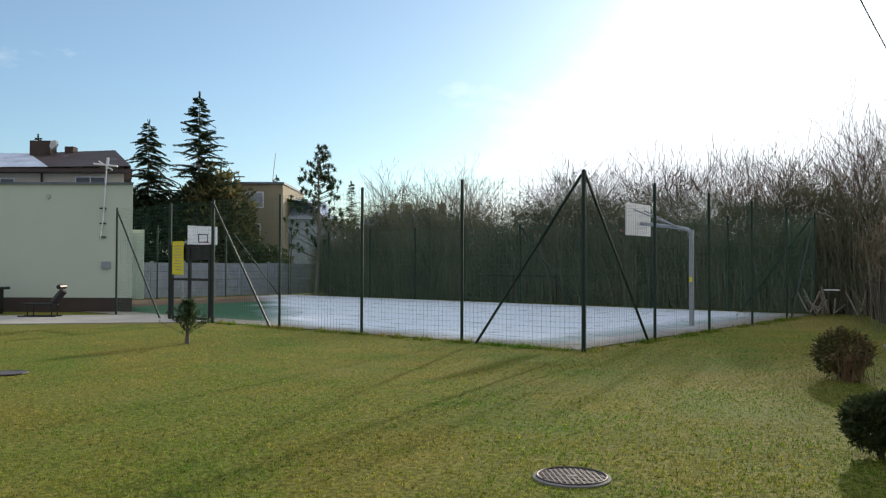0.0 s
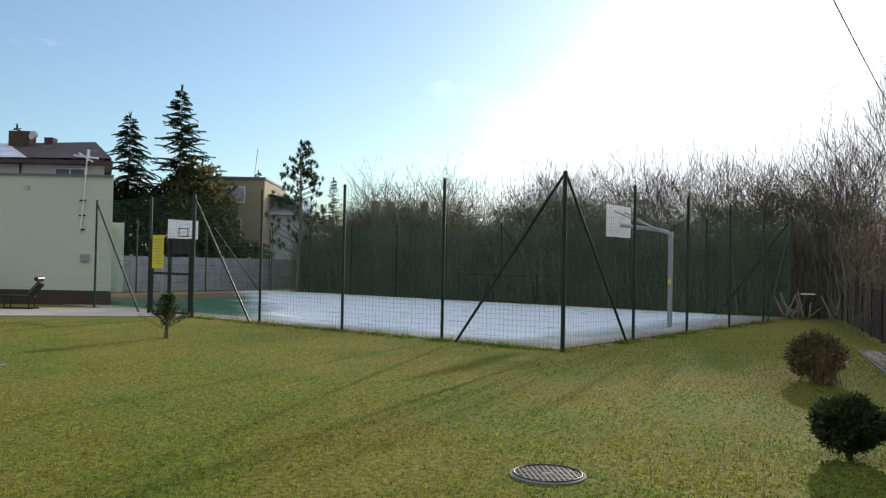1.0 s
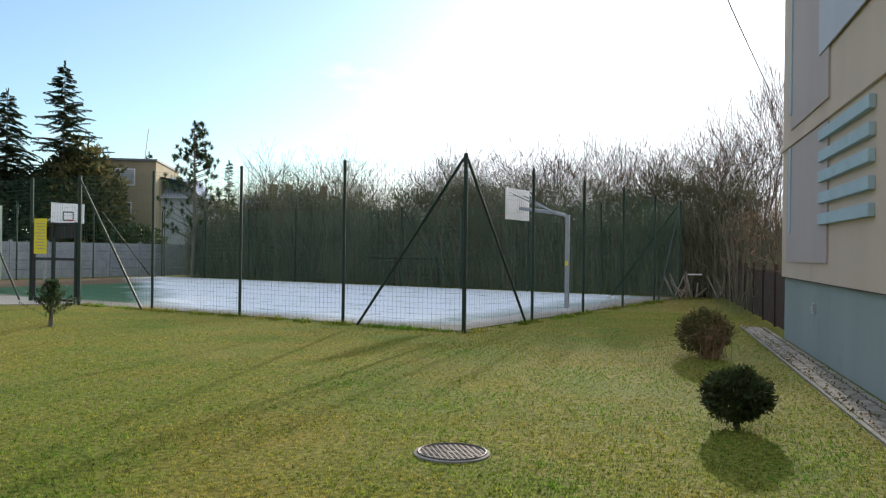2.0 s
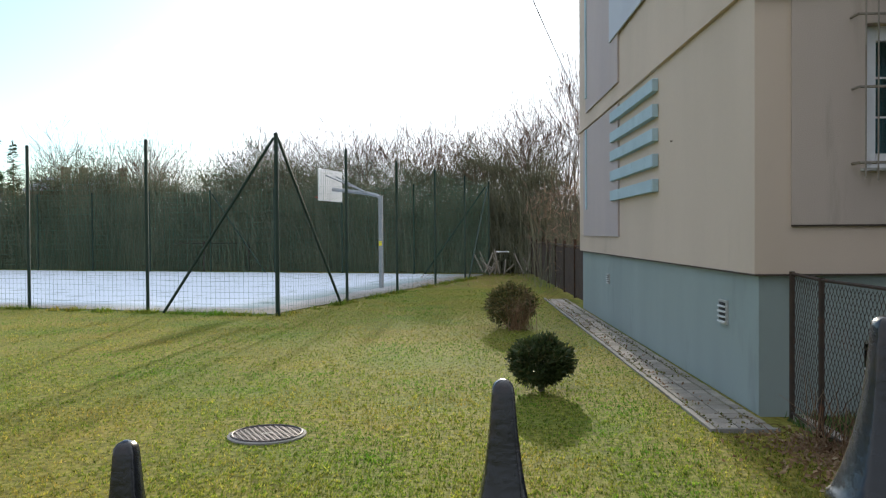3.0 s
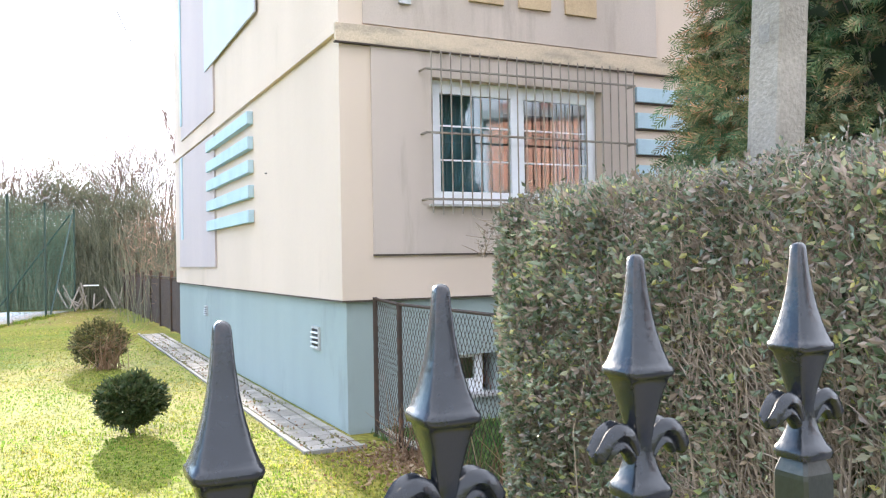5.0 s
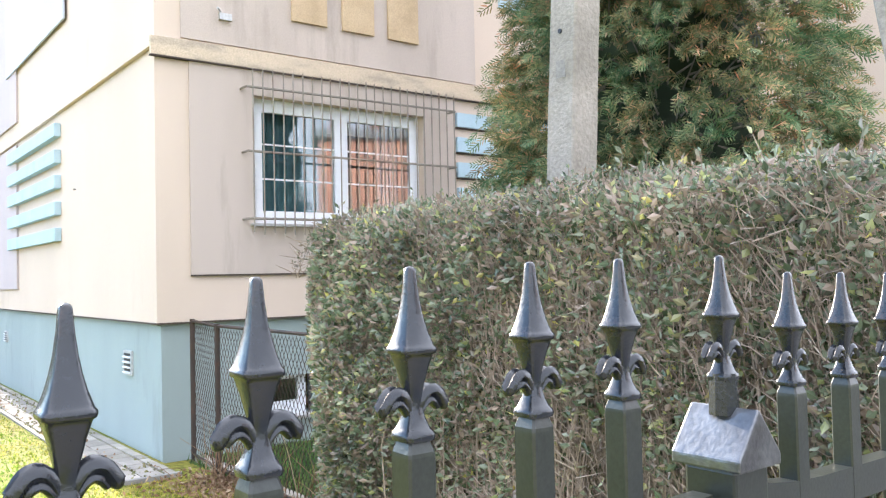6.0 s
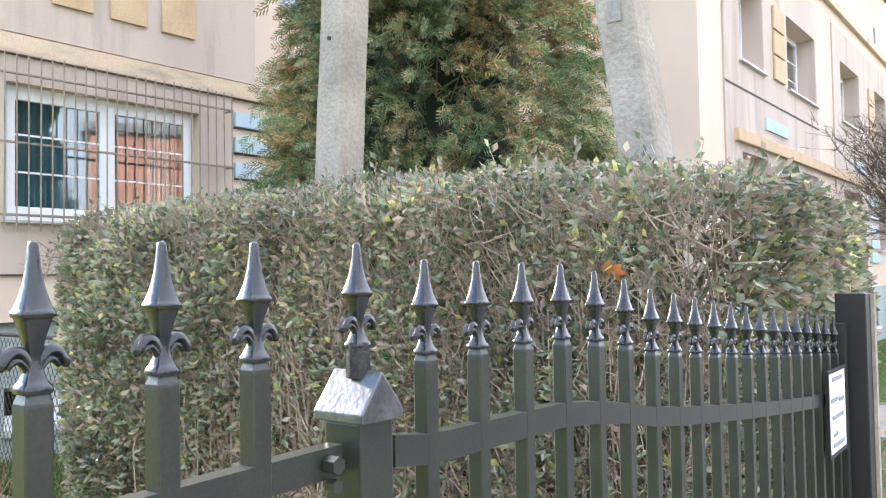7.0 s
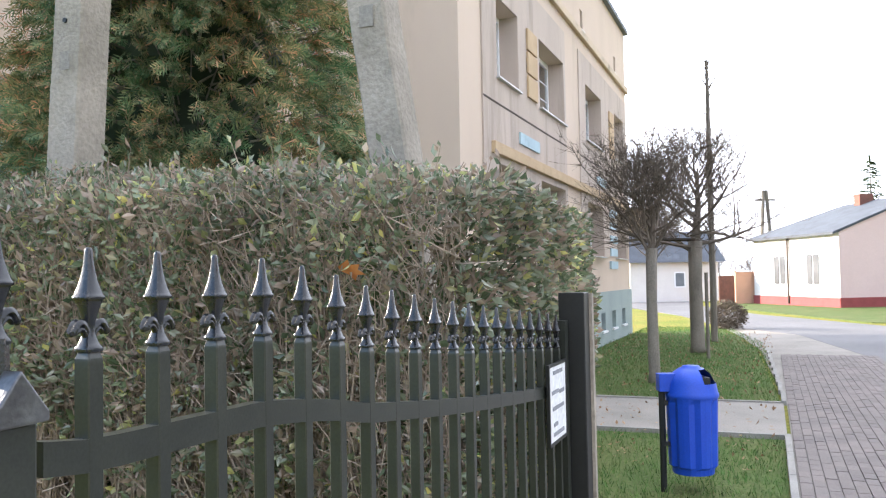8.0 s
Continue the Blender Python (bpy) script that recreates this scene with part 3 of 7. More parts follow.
part("plinth", G().box(BX + 0.06, BX + 0.36, BY + 0.40, BY2 - 0.06, -0.1, 1.36), M_PLINTH, house, "blue-grey rendered plinth")
part("drip_edge", G().box(BX - 0.004, BX2, BY - 0.004, BY + 0.05, 1.345, 1.362), M_BROWN, house)
part("drip_edge", G().box(BX - 0.004, BX + 0.05, BY + 0.06, BY2, 1.345, 1.362), M_BROWN, house)
# cornice between the storeys
part("cornice", G().box(BX - 0.05, BX2 - 0.35, BY - 0.05, BY - 0.002, 4.0, 4.19), M_BAND, house, "stained ochre cornice", bevel=0.008)
part("cornice", G().box(BX - 0.05, BX - 0.002, BY, BY2 + 0.04, 4.08, 4.19), M_WALL, house, "stained ochre cornice", bevel=0.008)
part("cornice_joint", G().box(BX - 0.054, BX2 - 0.35, BY - 0.054, BY - 0.002, 3.985, 3.998), M_BROWN, house)
# raised render fields of the street side
part("render_field", wall_y(G(), BY - 0.025, BY - 0.002, 3.38, 6.80, 1.83, 3.99, [WIN]), M_PANEL, house, "raised grey-pink render field with dirt streaks")
# brown strip painted in as the shadow line below the raised field
part("field_shadow", G().box(3.38, 6.80, BY - 0.03, BY - 0.002, 1.812, 1.829), M_BROWN, house)
part("render_field", G().box(3.30, 7.16, BY - 0.022, BY - 0.002, 4.215, 9.4), M_PANEL, house, "raised grey-pink render field with dirt streaks")
for x0, x1 in ((4.53, 4.97), (5.17, 5.60), (5.80, 6.24)):
    part("ochre_panel", G().box(x0, x1, BY - 0.055, BY - 0.022, 4.59, 5.75), M_OCHRE, house, "stained ochre panel", bevel=0.006)
for z0, z1 in ((3.64, 3.82), (3.32, 3.51), (3.00, 3.19), (2.68, 2.87)):
    part("turquoise_band", G().box(6.82, 8.6, BY - 0.05, BY - 0.002, z0, z1), M_TURQ, house, "turquoise render band", bevel=0.006)
    # brown strip that stands for the shadow under the band
    part("band_shadow", G().box(6.82, 8.6, BY - 0.03, BY - 0.002, z0 - 0.022, z0 - 0.004), M_BROWN, house)
part("turquoise_band", G().box(7.6, 9.4, BY - 0.05, BY - 0.002, 5.30, 5.50), M_TURQ, house, "turquoise render band", bevel=0.006)
# bracket high on the wall
part("wall_bracket", G().box(3.70, 3.83, BY - 0.06, BY - 0.02, 4.46, 4.53).tube([(3.66, BY - 0.1, 4.56), (3.72, BY - 0.03, 4.55)], 0.012), M_SILL, house, "small grey junction box")
# gable side
for z in (3.76, 3.40, 3.06, 2.70, 2.345):
    part("turquoise_fin", G().box(BX - 0.09, BX - 0.002, 11.60, 14.95, z, z + 0.18), M_TURQ, house, "turquoise projecting fin", bevel=0.008)
part("lilac_field", G().box(BX - 0.035, BX - 0.002, 14.46, 18.55, 1.70, 4.045), M_LILAC, house, "raised lilac render field")
part("lilac_field", G().box(BX - 0.035, BX - 0.002, 14.46, 18.20, 4.42, 9.6), M_LILAC, house, "raised lilac render field")
part("blue_field", G().box(BX - 0.06, BX - 0.036, 11.2, 15.15, 5.26, 9.6), M_PALEBLUE, house, "pale blue raised field")
part("blue_slit", G().box(BX - 0.06, BX - 0.037, 17.98, 18.14, 2.29, 4.04), M_TURQ, house, "narrow blue strip")
part("blue_slit", G().box(BX - 0.06, BX - 0.037, 17.98, 18.14, 4.72, 9.2), M_TURQ, house, "narrow blue strip")
part("nail", G().tube([(BX - 0.03, 10.84, 2.97), (BX + 0.01, 10.84, 2.97)], 0.008), M_BROWN, house, "dark peg")


def vent(y0, y1, z0, z1):
    v = part("wall_vent", G().box(BX + 0.035, BX + 0.058, y0, y1, z0, z1), M_SILL, house, "grey louvred vent cover")
    h = (z1 - z0 - 0.04) / 4
    for i in range(4):
        z = z0 + 0.02 + i * h
        s = G().poly([(BX + 0.034, y0 + 0.03, z + h * 0.35), (BX + 0.034, y1 - 0.03, z + h * 0.35), (BX + 0.030, y1 - 0.03, z), (BX + 0.030, y0 + 0.03, z)])
        s.box(BX + 0.012, BX + 0.034, y0 + 0.03, y1 - 0.03, z, z + h * 0.3)
        part("slat", s, M_PVC, v)
        # black strip set in for the dark gap between louvres
        part("dark_slot", G().box(BX + 0.030, BX + 0.0345, y0 + 0.03, y1 - 0.03, z + h * 0.36, z + h * 0.9), M_DARK, v)


vent(8.75, 9.02, 0.77, 1.03)
vent(15.75, 15.98, 0.78, 0.97)


def window(parent, x0, x1, y, z0, z1, splits, sash_bars, name="window", deep=0.14, sash=0.055):
    """A window set into a wall that faces -y: white frame, sashes with glazing bars, panes, a sill."""
    w = part(name, G().box(x0, x0 + 0.06, y, y + 0.07, z0, z1).box(x1 - 0.06, x1, y, y + 0.07, z0, z1).box(x0 + 0.06, x1 - 0.06, y, y + 0.07, z0, z0 + 0.06).box(x0 + 0.06, x1 - 0.06, y, y + 0.07, z1 - 0.06, z1), M_PVC, parent, "white plastic window frame", bevel=0.006)
    edges = [x0 + 0.06, *splits, x1 - 0.06]
    for a, b in zip(edges, edges[1:]):
        s = sash
        part("sash", G().box(a, a + s, y - 0.015, y + 0.05, z0 + 0.06, z1 - 0.06).box(b - s, b, y - 0.015, y + 0.05, z0 + 0.06, z1 - 0.06).box(a + s, b - s, y - 0.015, y + 0.05, z0 + 0.06, z0 + 0.06 + s).box(a + s, b - s, y - 0.015, y + 0.05, z1 - 0.06 - s, z1 - 0.06), M_PVC, w, bevel=0.005)
        pane = part("pane", G().box(a + s, b - s, y + 0.014, y + 0.022, z0 + 0.06 + s, z1 - 0.06 - s), M_GLASS, w, "reflecting window pane")
        pane.visible_shadow = False
        for k in range(sash_bars):
            zz = z0 + 0.115 + (z1 - z0 - 0.23) * (k + 1) / (sash_bars + 1)
            part("glazing_bar", G().box(a + s, b - s, y + 0.004, y + 0.012, zz - 0.009, zz + 0.009), M_PVC, w)
    part("sill", G().box(x0 - 0.05, x1 + 0.05, y - deep - 0.05, y, z0 - 0.03, z0 - 0.004), M_SILL, w, "sheet metal sill")
    return w


win = window(house, WIN[0], WIN[1], BY + 0.10, WIN[2], WIN[3], [5.20], 2, sash=0.085)
# lining added behind the panes, its room shade given by colour
part("room_lining", G().box(3.5, 8, BY + 3, BY + 3.1, 1.4, 4).box(3.5, 8, BY + 0.4, BY + 3, 1.38, 1.42).box(3.4, 3.5, BY + 0.4, BY + 3, 1.4, 4), M_ROOM, house, "near-black lining, the room's dimness put into its colour")
part("blind", G().box(4.2, 5.12, BY + 0.28, BY + 0.29, 2.4, 3.7), M_BLIND, house, "teal window blind")
# white strips stand in for the sky mirrored in the right pane
g = G()
for i in range(14):
    g.box(5.80 + i * 0.022, 5.815 + i * 0.022, BY + 0.26 + 0.015 * (i % 2), BY + 0.275 + 0.015 * (i % 2), 2.4, 3.7)
part("curtain", g, M_SKY_STRIP, house, "white pleated strips in place of the sky's reflection")

# grille in front of the window: three flat rails, round bars
grille = part("window_grille", G().tube([(3.93, BY - 0.02, 3.77), (3.93, BY - 0.17, 3.77), (6.69, BY - 0.17, 3.795), (6.69, BY - 0.02, 3.795)], 0.014, 6), M_GRILLE, house, "weathered steel window grille with rust")
for z in (3.10, 2.40):
    part("rail", G().tube([(3.94, BY - 0.02, z), (3.94, BY - 0.17, z), (6.69, BY - 0.17, z), (6.69, BY - 0.02, z)], 0.013, 6), M_GRILLE, grille)
for i in range(24):
    x = 3.99 + i * (6.66 - 3.99) / 23
    part("bar", G().tube([(x, BY - 0.187, 2.24 + random.uniform(-0.02, 0.02)), (x + random.uniform(-0.006, 0.006), BY - 0.187, 3.965 + 0.0012 * i + random.uniform(-0.012, 0.012))], 0.0085, 6), M_GRILLE, grille)

# cellar window in the plinth
cw = part("cellar_window", G().box(CWIN[0], CWIN[0] + 0.05, BY + 0.18, BY + 0.24, CWIN[2], CWIN[3]).box(CWIN[1] - 0.10, CWIN[1], BY + 0.18, BY + 0.24, CWIN[2], CWIN[3]).box(CWIN[0] + 0.05, CWIN[1] - 0.1, BY + 0.18, BY + 0.24, CWIN[2], CWIN[2] + 0.15).box(CWIN[0] + 0.05, CWIN[1] - 0.1, BY + 0.18, BY + 0.24, CWIN[3] - 0.05, CWIN[3]), M_PVC, house, "small white cellar window")
part("pane", G().box(CWIN[0] + 0.05, CWIN[1] - 0.1, BY + 0.20, BY + 0.206, CWIN[2] + 0.15, CWIN[3] - 0.05), M_GLASS, cw)
# black sheet in place of the unlit cellar
part("back", G().box(CWIN[0], CWIN[1], BY + 0.30, BY + 0.32, CWIN[2], CWIN[3]), M_DARK, cw)
part("sill", G().box(CWIN[0] - 0.03, CWIN[1] + 0.18, BY - 0.01, BY + 0.18, CWIN[2] - 0.03, CWIN[2] + 0.005), M_SILL, cw)

# ---- street wing of the building ----
WX, WY, WX2 = 10.9, 3.40, 25.3
wing = thing("apartment_wing", "street wing in yellow and pink render with deep windows", "building")
WH = [(12.55, 13.75, 4.86, 6.15), (15.12, 17.1, 4.86, 6.15), (19.28, 21.2, 4.90, 6.2), (23.1, 24.6, 4.95, 6.2),
      (12.55, 13.75, 2.2, 3.5), (15.12, 17.1, 2.2, 3.5), (19.28, 21.2, 2.2, 3.45), (23.1, 24.6, 2.2, 3.45)]
SLOT = [(14.9, 15.2, 7.42, 7.9), (19.0, 19.3, 7.42, 7.9), (23.4, 23.7, 7.42, 7.9)]
part("wall", wall_y(G(), WY, WY + 0.4, WX, WX2, 1.32, 9.0, WH + SLOT), M_WALL, wing, "yellow rendered street wall")
part("wall", G().box(WX, WX + 0.4, WY + 0.4, BY - 0.01, -0.05, 9.0), M_WALL, wing, "plain yellow side wall")
part("wall", G().box(WX2 - 0.4, WX2, WY + 0.4, BY2, -0.05, 9.0), M_WALL, wing)
part("wall", G().box(BX2 + 0.02, WX2 - 0.4, BY2 - 0.4, BY2, -0.05, 9.0), M_WALL, wing)
part("roof", G().box(WX - 0.08, WX2 + 0.12, WY - 0.12, BY - 0.12, 9.0, 9.12), M_SLATE, wing, "dark sheet roof edge")
part("roof", G().box(BX2 + 0.15, WX2 + 0.12, BY - 0.12, BY2, 9.0, 9.12), M_SLATE, wing)
CW = [(20.5, 21.05, 0.36, 0.80), (22.0, 22.55, 0.36, 0.80), (23.55, 24.1, 0.36, 0.80)]
part("plinth", wall_y(G(), WY - 0.04, WY + 0.4, WX - 0.03, WX2 + 0.03, -0.1, 1.32, CW), M_PLINTH, wing, "blue-grey plinth")
for h in CW:
    part("cellar_pane", G().box(h[0], h[1], WY + 0.10, WY + 0.12, h[2], h[3]), M_DARK, wing)
    part("sill", G().box(h[0] - 0.05, h[1] + 0.05, WY - 0.10, WY + 0.1, h[2] - 0.05, h[2] - 0.005), M_PVC, wing, "white cellar window sill")
part("cornice", G().box(WX - 0.05, WX2 + 0.06, WY - 0.09, WY - 0.002, 7.18, 7.36), M_BAND, wing, "dirty moulded cornice", bevel=0.02)
for x0, x1 in ((11.85, 17.25), (18.6, 25.0)):
    hh = [h for h in WH if x0 < h[0] < x1]
    part("render_field", wall_y(G(), WY - 0.028, WY - 0.002, x0, x1, 4.45, 6.85, hh), M_PANEL, wing, "raised pink-grey render field")
    # shadow line under the field, put in as a brown strip
    part("field_shadow", G().box(x0, x1, WY - 0.034, WY - 0.028, 4.42, 4.45), M_BROWN, wing)
for h in WH:
    w = window(wing, h[0], h[1], WY + 0.30, h[2], h[3], [(h[0] + h[1]) / 2], 2, deep=0.34)
    part("reveal", G().box(h[1] - 0.012, h[1] - 0.002, WY - 0.02, WY + 0.30, h[2], h[3]), M_PANEL, w)
    # near-black sheet in place of the unlit room
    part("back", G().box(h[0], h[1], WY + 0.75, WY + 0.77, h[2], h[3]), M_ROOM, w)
for h in SLOT:
    part("slot_pane", G().box(h[0], h[1], WY + 0.2, WY + 0.22, h[2], h[3]), M_DARK, wing)
    part("sill", G().box(h[0] - 0.04, h[1] + 0.04, WY - 0.05, WY + 0.1, h[2] - 0.03, h[2]), M_PVC, wing)
for x0 in (14.25, 22.2):
    for k in range(3):
        part("ochre_panel", G().box(x0, x0 + 0.62, WY - 0.07, WY - 0.03, 4.88 + k * 0.42, 5.26 + k * 0.42), M_OCHRE, wing, "raised ochre panel", bevel=0.008)
for x0, x1 in ((13.7, 14.95), (20.4, 21.6)):
    part("turquoise_plate", G().box(x0, x1, WY - 0.06, WY - 0.002, 3.97, 4.17), M_TURQ, wing, "small turquoise plate", bevel=0.006)
part("ledge", G().box(12.2, 24.9, WY - 0.10, WY - 0.002, 3.62, 3.80), M_OCHRE, wing, "projecting ochre ledge", bevel=0.01)
for k in range(5):
    part("turquoise_band", G().box(22.0, 23.0, WY - 0.06, WY - 0.002, 1.9 + k * 0.34, 2.1 + k * 0.34), M_TURQ, wing, "turquoise render band")

# ---- paved strip along the gable ----
strip = thing("paved_strip", "narrow strip of weathered grey pavers with a kerb", "paving", kind="structure")
part("strip_bed", G().box(2.52, BX + 0.05, 7.28, 22.0, -0.03, 0.004), M_SOIL, strip)
for i in range(15):
    part("kerb_stone", G().box(2.46, 2.515, 7.26 + i * 1.0, 8.245 + i * 1.0, -0.05, 0.016 + random.uniform(-0.006, 0.004)), M_KERB, strip, bevel=0.006)
part("kerb_stone", G().box(2.52, BX + 0.02, 7.21, 7.262, -0.05, 0.026), M_KERB, strip, bevel=0.006)


# ---- pitch fence ----
pitch_fence = thing("pitch_fence", "tall green post fence with netting round the sports court", "fence", PITCH)
FRONT = [0, 3.40, 6.87, 10.34, 13.72, 16.2, 19.75]
RIGHT = [3.62, 7.24, 10.88, 14.5, 18.1]
BACK = [3.5 * i for i in range(1, 10)]


def fence_post(u, v, h=4.0, r=0.04):
    part("post", G().tube([(u, v, -0.05), (u, v, h)], r, 8).tube([(u, v, h), (u, v, h + 0.012)], [r * 1.1, r * 0.7], 8), M_POST, pitch_fence, smooth=False)


def brace(a, b):
    part("brace", G().tube([a, b], 0.034, 8), M_POST, pitch_fence)


fence_post(0, 0, 4.0, 0.05)
for u in FRONT[1:]:
    fence_post(u, 0, 4.0, 0.055 if u in (13.72, 16.2) else 0.04)
for v in RIGHT:
    fence_post(0, v)
for u in BACK:
    fence_post(u, 18.3, 4.0)
for v in (4.5, 9.0, 13.5, 18.3):
    fence_post(31.7, v, 4.0)
brace((0.04, -0.02, 3.9), (2.95, -0.02, 0.0))
brace((-0.02, 0.04, 3.9), (-0.02, 3.2, 0.0))
brace((13.68, -0.03, 3.9), (10.75, -0.03, 0.0))
brace((19.70, -0.03, 3.9), (16.75, -0.03, 0.0))
brace((0.0, 17.9, 3.8), (0.0, 15.0, 0.0))
brace((0.2, 18.3, 3.8), (3.0, 18.3, 0.0))
brace((31.7, 14.0, 3.8), (31.7, 17.5, 0.0))
brace((13.9, 18.3, 3.8), (11.0, 18.3, 0.0))


def net(p0, p1, h=3.96, step=0.12, sag=0.03, wire=0.0028):
    """Square netting between two posts; the level cords sag, the upright ones waver."""
    g = G()
    p0, p1 = Vector(p0), Vector(p1)
    d = p1 - p0
    n = int(d.length / step)
    for i in range(1, n):
        p = p0 + d * (i / n)
        w = 0.02 * math.sin(i * 1.7)
        g.tube([(p.x, p.y, 0.02), (p.x + w * 0.3, p.y + w, h * 0.5), (p.x, p.y, h - sag * math.sin(math.pi * i / n))], wire, 3, caps=False)
    for j in range(int(h / step) + 1):
        z = 0.03 + j * step
        pts = []
        for k in range(7):
            q = p0 + d * (k / 6)
            pts.append((q.x, q.y, min(z, h) - sag * (1 + 0.6 * math.sin(j * 0.9)) * math.sin(math.pi * k / 6)))
        g.tube(pts, wire, 3, caps=False)
    part("netting", g, M_NET, pitch_fence, "green square netting", kind="stuff")


us = FRONT
for a, b in zip(us, us[1:]):
    if a != 13.72:
        net((a, 0, 0), (b, 0, 0))
vs = [0] + RIGHT
for a, b in zip(vs, vs[1:]):
    net((0, a, 0), (0, b, 0), sag=0.12, wire=0.0022)
bs_ = [0] + BACK
for a, b in zip(bs_, bs_[1:]):
    net((a, 18.3, 0), (b, 18.3, 0), step=0.16)
net((13.72, 0, 0), (16.2, 0, 0))

# gate in the pitch fence
gate = thing("pitch_gate", "black framed double gate in the court fence", "gate", PITCH)
for u in (13.86, 15.02, 16.06):
    part("stile", G().box(u - 0.05, u + 0.05, -0.04, 0.04, 0.06, 2.55), M_DARK, gate)
for z in (0.06, 1.35, 2.46):
    part("rail", G().box(13.91, 14.97, -0.03, 0.03, z, z + 0.08), M_DARK, gate)
    part("rail", G().box(15.07, 16.01, -0.03, 0.03, z, z + 0.08), M_DARK, gate)
part("mesh_top", G().box(13.9, 16.0, -0.01, 0.01, 2.05, 2.44), M_DARK, gate, "dark top panel of the gate")
sign = thing("yellow_sign", "yellow notice board hung on the court gate", "sign", PITCH)
part("plate", G().box(15.30, 15.95, -0.075, -0.055, 1.55, 2.68), M_YELLOW, sign)
for k in range(9):
    part("print_line", G().box(15.38, 15.87 - 0.05 * (k % 3), -0.079, -0.0755, 2.5 - k * 0.1, 2.53 - k * 0.1), M_OCHRE, sign)


def hoop(u, v, facing, label):
    """A basketball stand: a square post, an arm, struts, a backboard and its rim. facing: +1 looks along the pitch."""
    h = thing("basketball_stand", label, "basketball stand", PITCH, group="basketball stands")
    part("post", G().box(u - 0.062, u + 0.062, v - 0.062, v + 0.062, 0, 3.05), M_GALV, h, bevel=0.01)
    part("arm", G().tube([(u, v, 2.95), (u + facing * 0.12, v, 3.06), (u + facing * 0.45, v, 3.14), (u + facing * 1.75, v, 3.30)], 0.06, 8), M_GALV, h)
    for s in (-0.4, 0.4):
        part("strut", G().tube([(u + facing * 0.4, v, 3.12), (u + facing * 1.80, v + s, 3.75)], 0.022, 6), M_GALV, h)
    x = u + facing * 1.83
    b = part("backboard", G().box(x - 0.015, x + 0.015, v - 0.9, v + 0.9, 2.9, 3.95), M_BOARD, h, "white backboard")
    e = x + facing * 0.018
    for y0, y1, z0, z1 in ((-0.295, 0.295, 3.05, 3.10), (-0.295, 0.295, 3.45, 3.50), (-0.295, -0.245, 3.10, 3.45), (0.245, 0.295, 3.10, 3.45), (-0.9, 0.9, 2.9, 2.94), (-0.9, 0.9, 3.91, 3.95)):
        part("marking", G().box(e - 0.002, e + 0.002, v + y0, v + y1, z0, z1), M_DARK, b)
    part("rim", G().tube([(x + facing * (0.35 - 0.23 * math.cos(2 * math.pi * k / 20)), v + 0.23 * math.sin(2 * math.pi * k / 20), 3.05) for k in range(21)], 0.01, 5), M_RED, h)
    part("label_plate", G().box(u - 0.05, u + 0.05, v - 0.066, v - 0.063, 1.4, 1.55), M_YELLOW, h)


hoop(1.33, 9.2, 1, "grey steel basketball stand seen from behind its white backboard")
hoop(29.6, 9.2, -1, "grey steel basketball stand with a white backboard on the frosted court")

# ---- bare trees ----
def grow(g, p, d, length, r, depth, rng, spread, up, sides=3, least=0.0):
    if depth == 0 or r < min(0.0025, least or 1):
        return
    n = 3 if depth > 2 else 2
    pts, rad = [p], [r]
    q, e = p, d
    for i in range(n):
        e = (e + Vector((rng.uniform(-1, 1), rng.uniform(-1, 1), rng.uniform(-0.6, 1))) * 0.16 + Vector((0, 0, up * 0.1))).normalized()
        q = q + e * (length / n)
        pts.append(q)
        rad.append(max(least, r * (1 - 0.42 * (i + 1) / n)))
    g.tube(pts, rad, sides if r < 0.03 else 5, caps=False)
    kids = (rng.choice((3, 3, 4)) if least else rng.choice((4, 4, 5))) if depth > 1 else 0
    for k in range(kids):
        f = rng.uniform(0.35, 1.0) if k else 1.0
        i = min(n - 1, int(f * n))
        base = pts[i].lerp(pts[i + 1], f * n - i) if f < 1 else pts[-1]
        side = Vector((rng.uniform(-1, 1), rng.uniform(-1, 1), rng.uniform(-0.2, 0.6))).normalized()
        nd = (e * (1.0 if k == 0 else 0.55) + side * (0.25 if k == 0 else spread)).normalized()
        grow(g, base, nd, length * rng.uniform(0.62, 0.82), rad[i] * rng.uniform(0.48, 0.66), depth - 1, rng, spread, up, 3, least)


def bare_tree(name, label, seed, height, stems, spread, m, twig, depth=6, group="bare trees", lean=0.22, r0=0.055):
    rng = random.Random(seed)
    t = thing(name, label, "tree", m, group)
    trunk, crown = G(), G()
    for s in range(stems):
        a = rng.uniform(0, 6.28)
        foot = Vector((0.25 * math.cos(a), 0.25 * math.sin(a), 0)) if stems > 1 else Vector((0, 0, 0))
        d = Vector((math.cos(a) * lean, math.sin(a) * lean, 1)).normalized()
        h1 = height * rng.uniform(0.22, 0.34)
        top = foot + d * h1
        trunk.tube([foot - Vector((0, 0, 0.05)), foot.lerp(top, 0.5) + Vector((rng.uniform(-.05, .05), rng.uniform(-.05, .05), 0)), top], [r0 * 1.2, r0, r0 * 0.85], 6)
        for k in range(3):
            nd = (d + Vector((rng.uniform(-1, 1), rng.uniform(-1, 1), 0)) * (0.12 if k == 0 else spread * 0.8)).normalized()
            grow(crown, top, nd, height * rng.uniform(0.2, 0.27), r0 * (0.8 if k == 0 else 0.5), depth, rng, spread, 0.3, 3, 0.007)
    part("trunk", trunk, M_BARK, t)
    part("crown", crown, twig, t, kind="stuff")
    return t


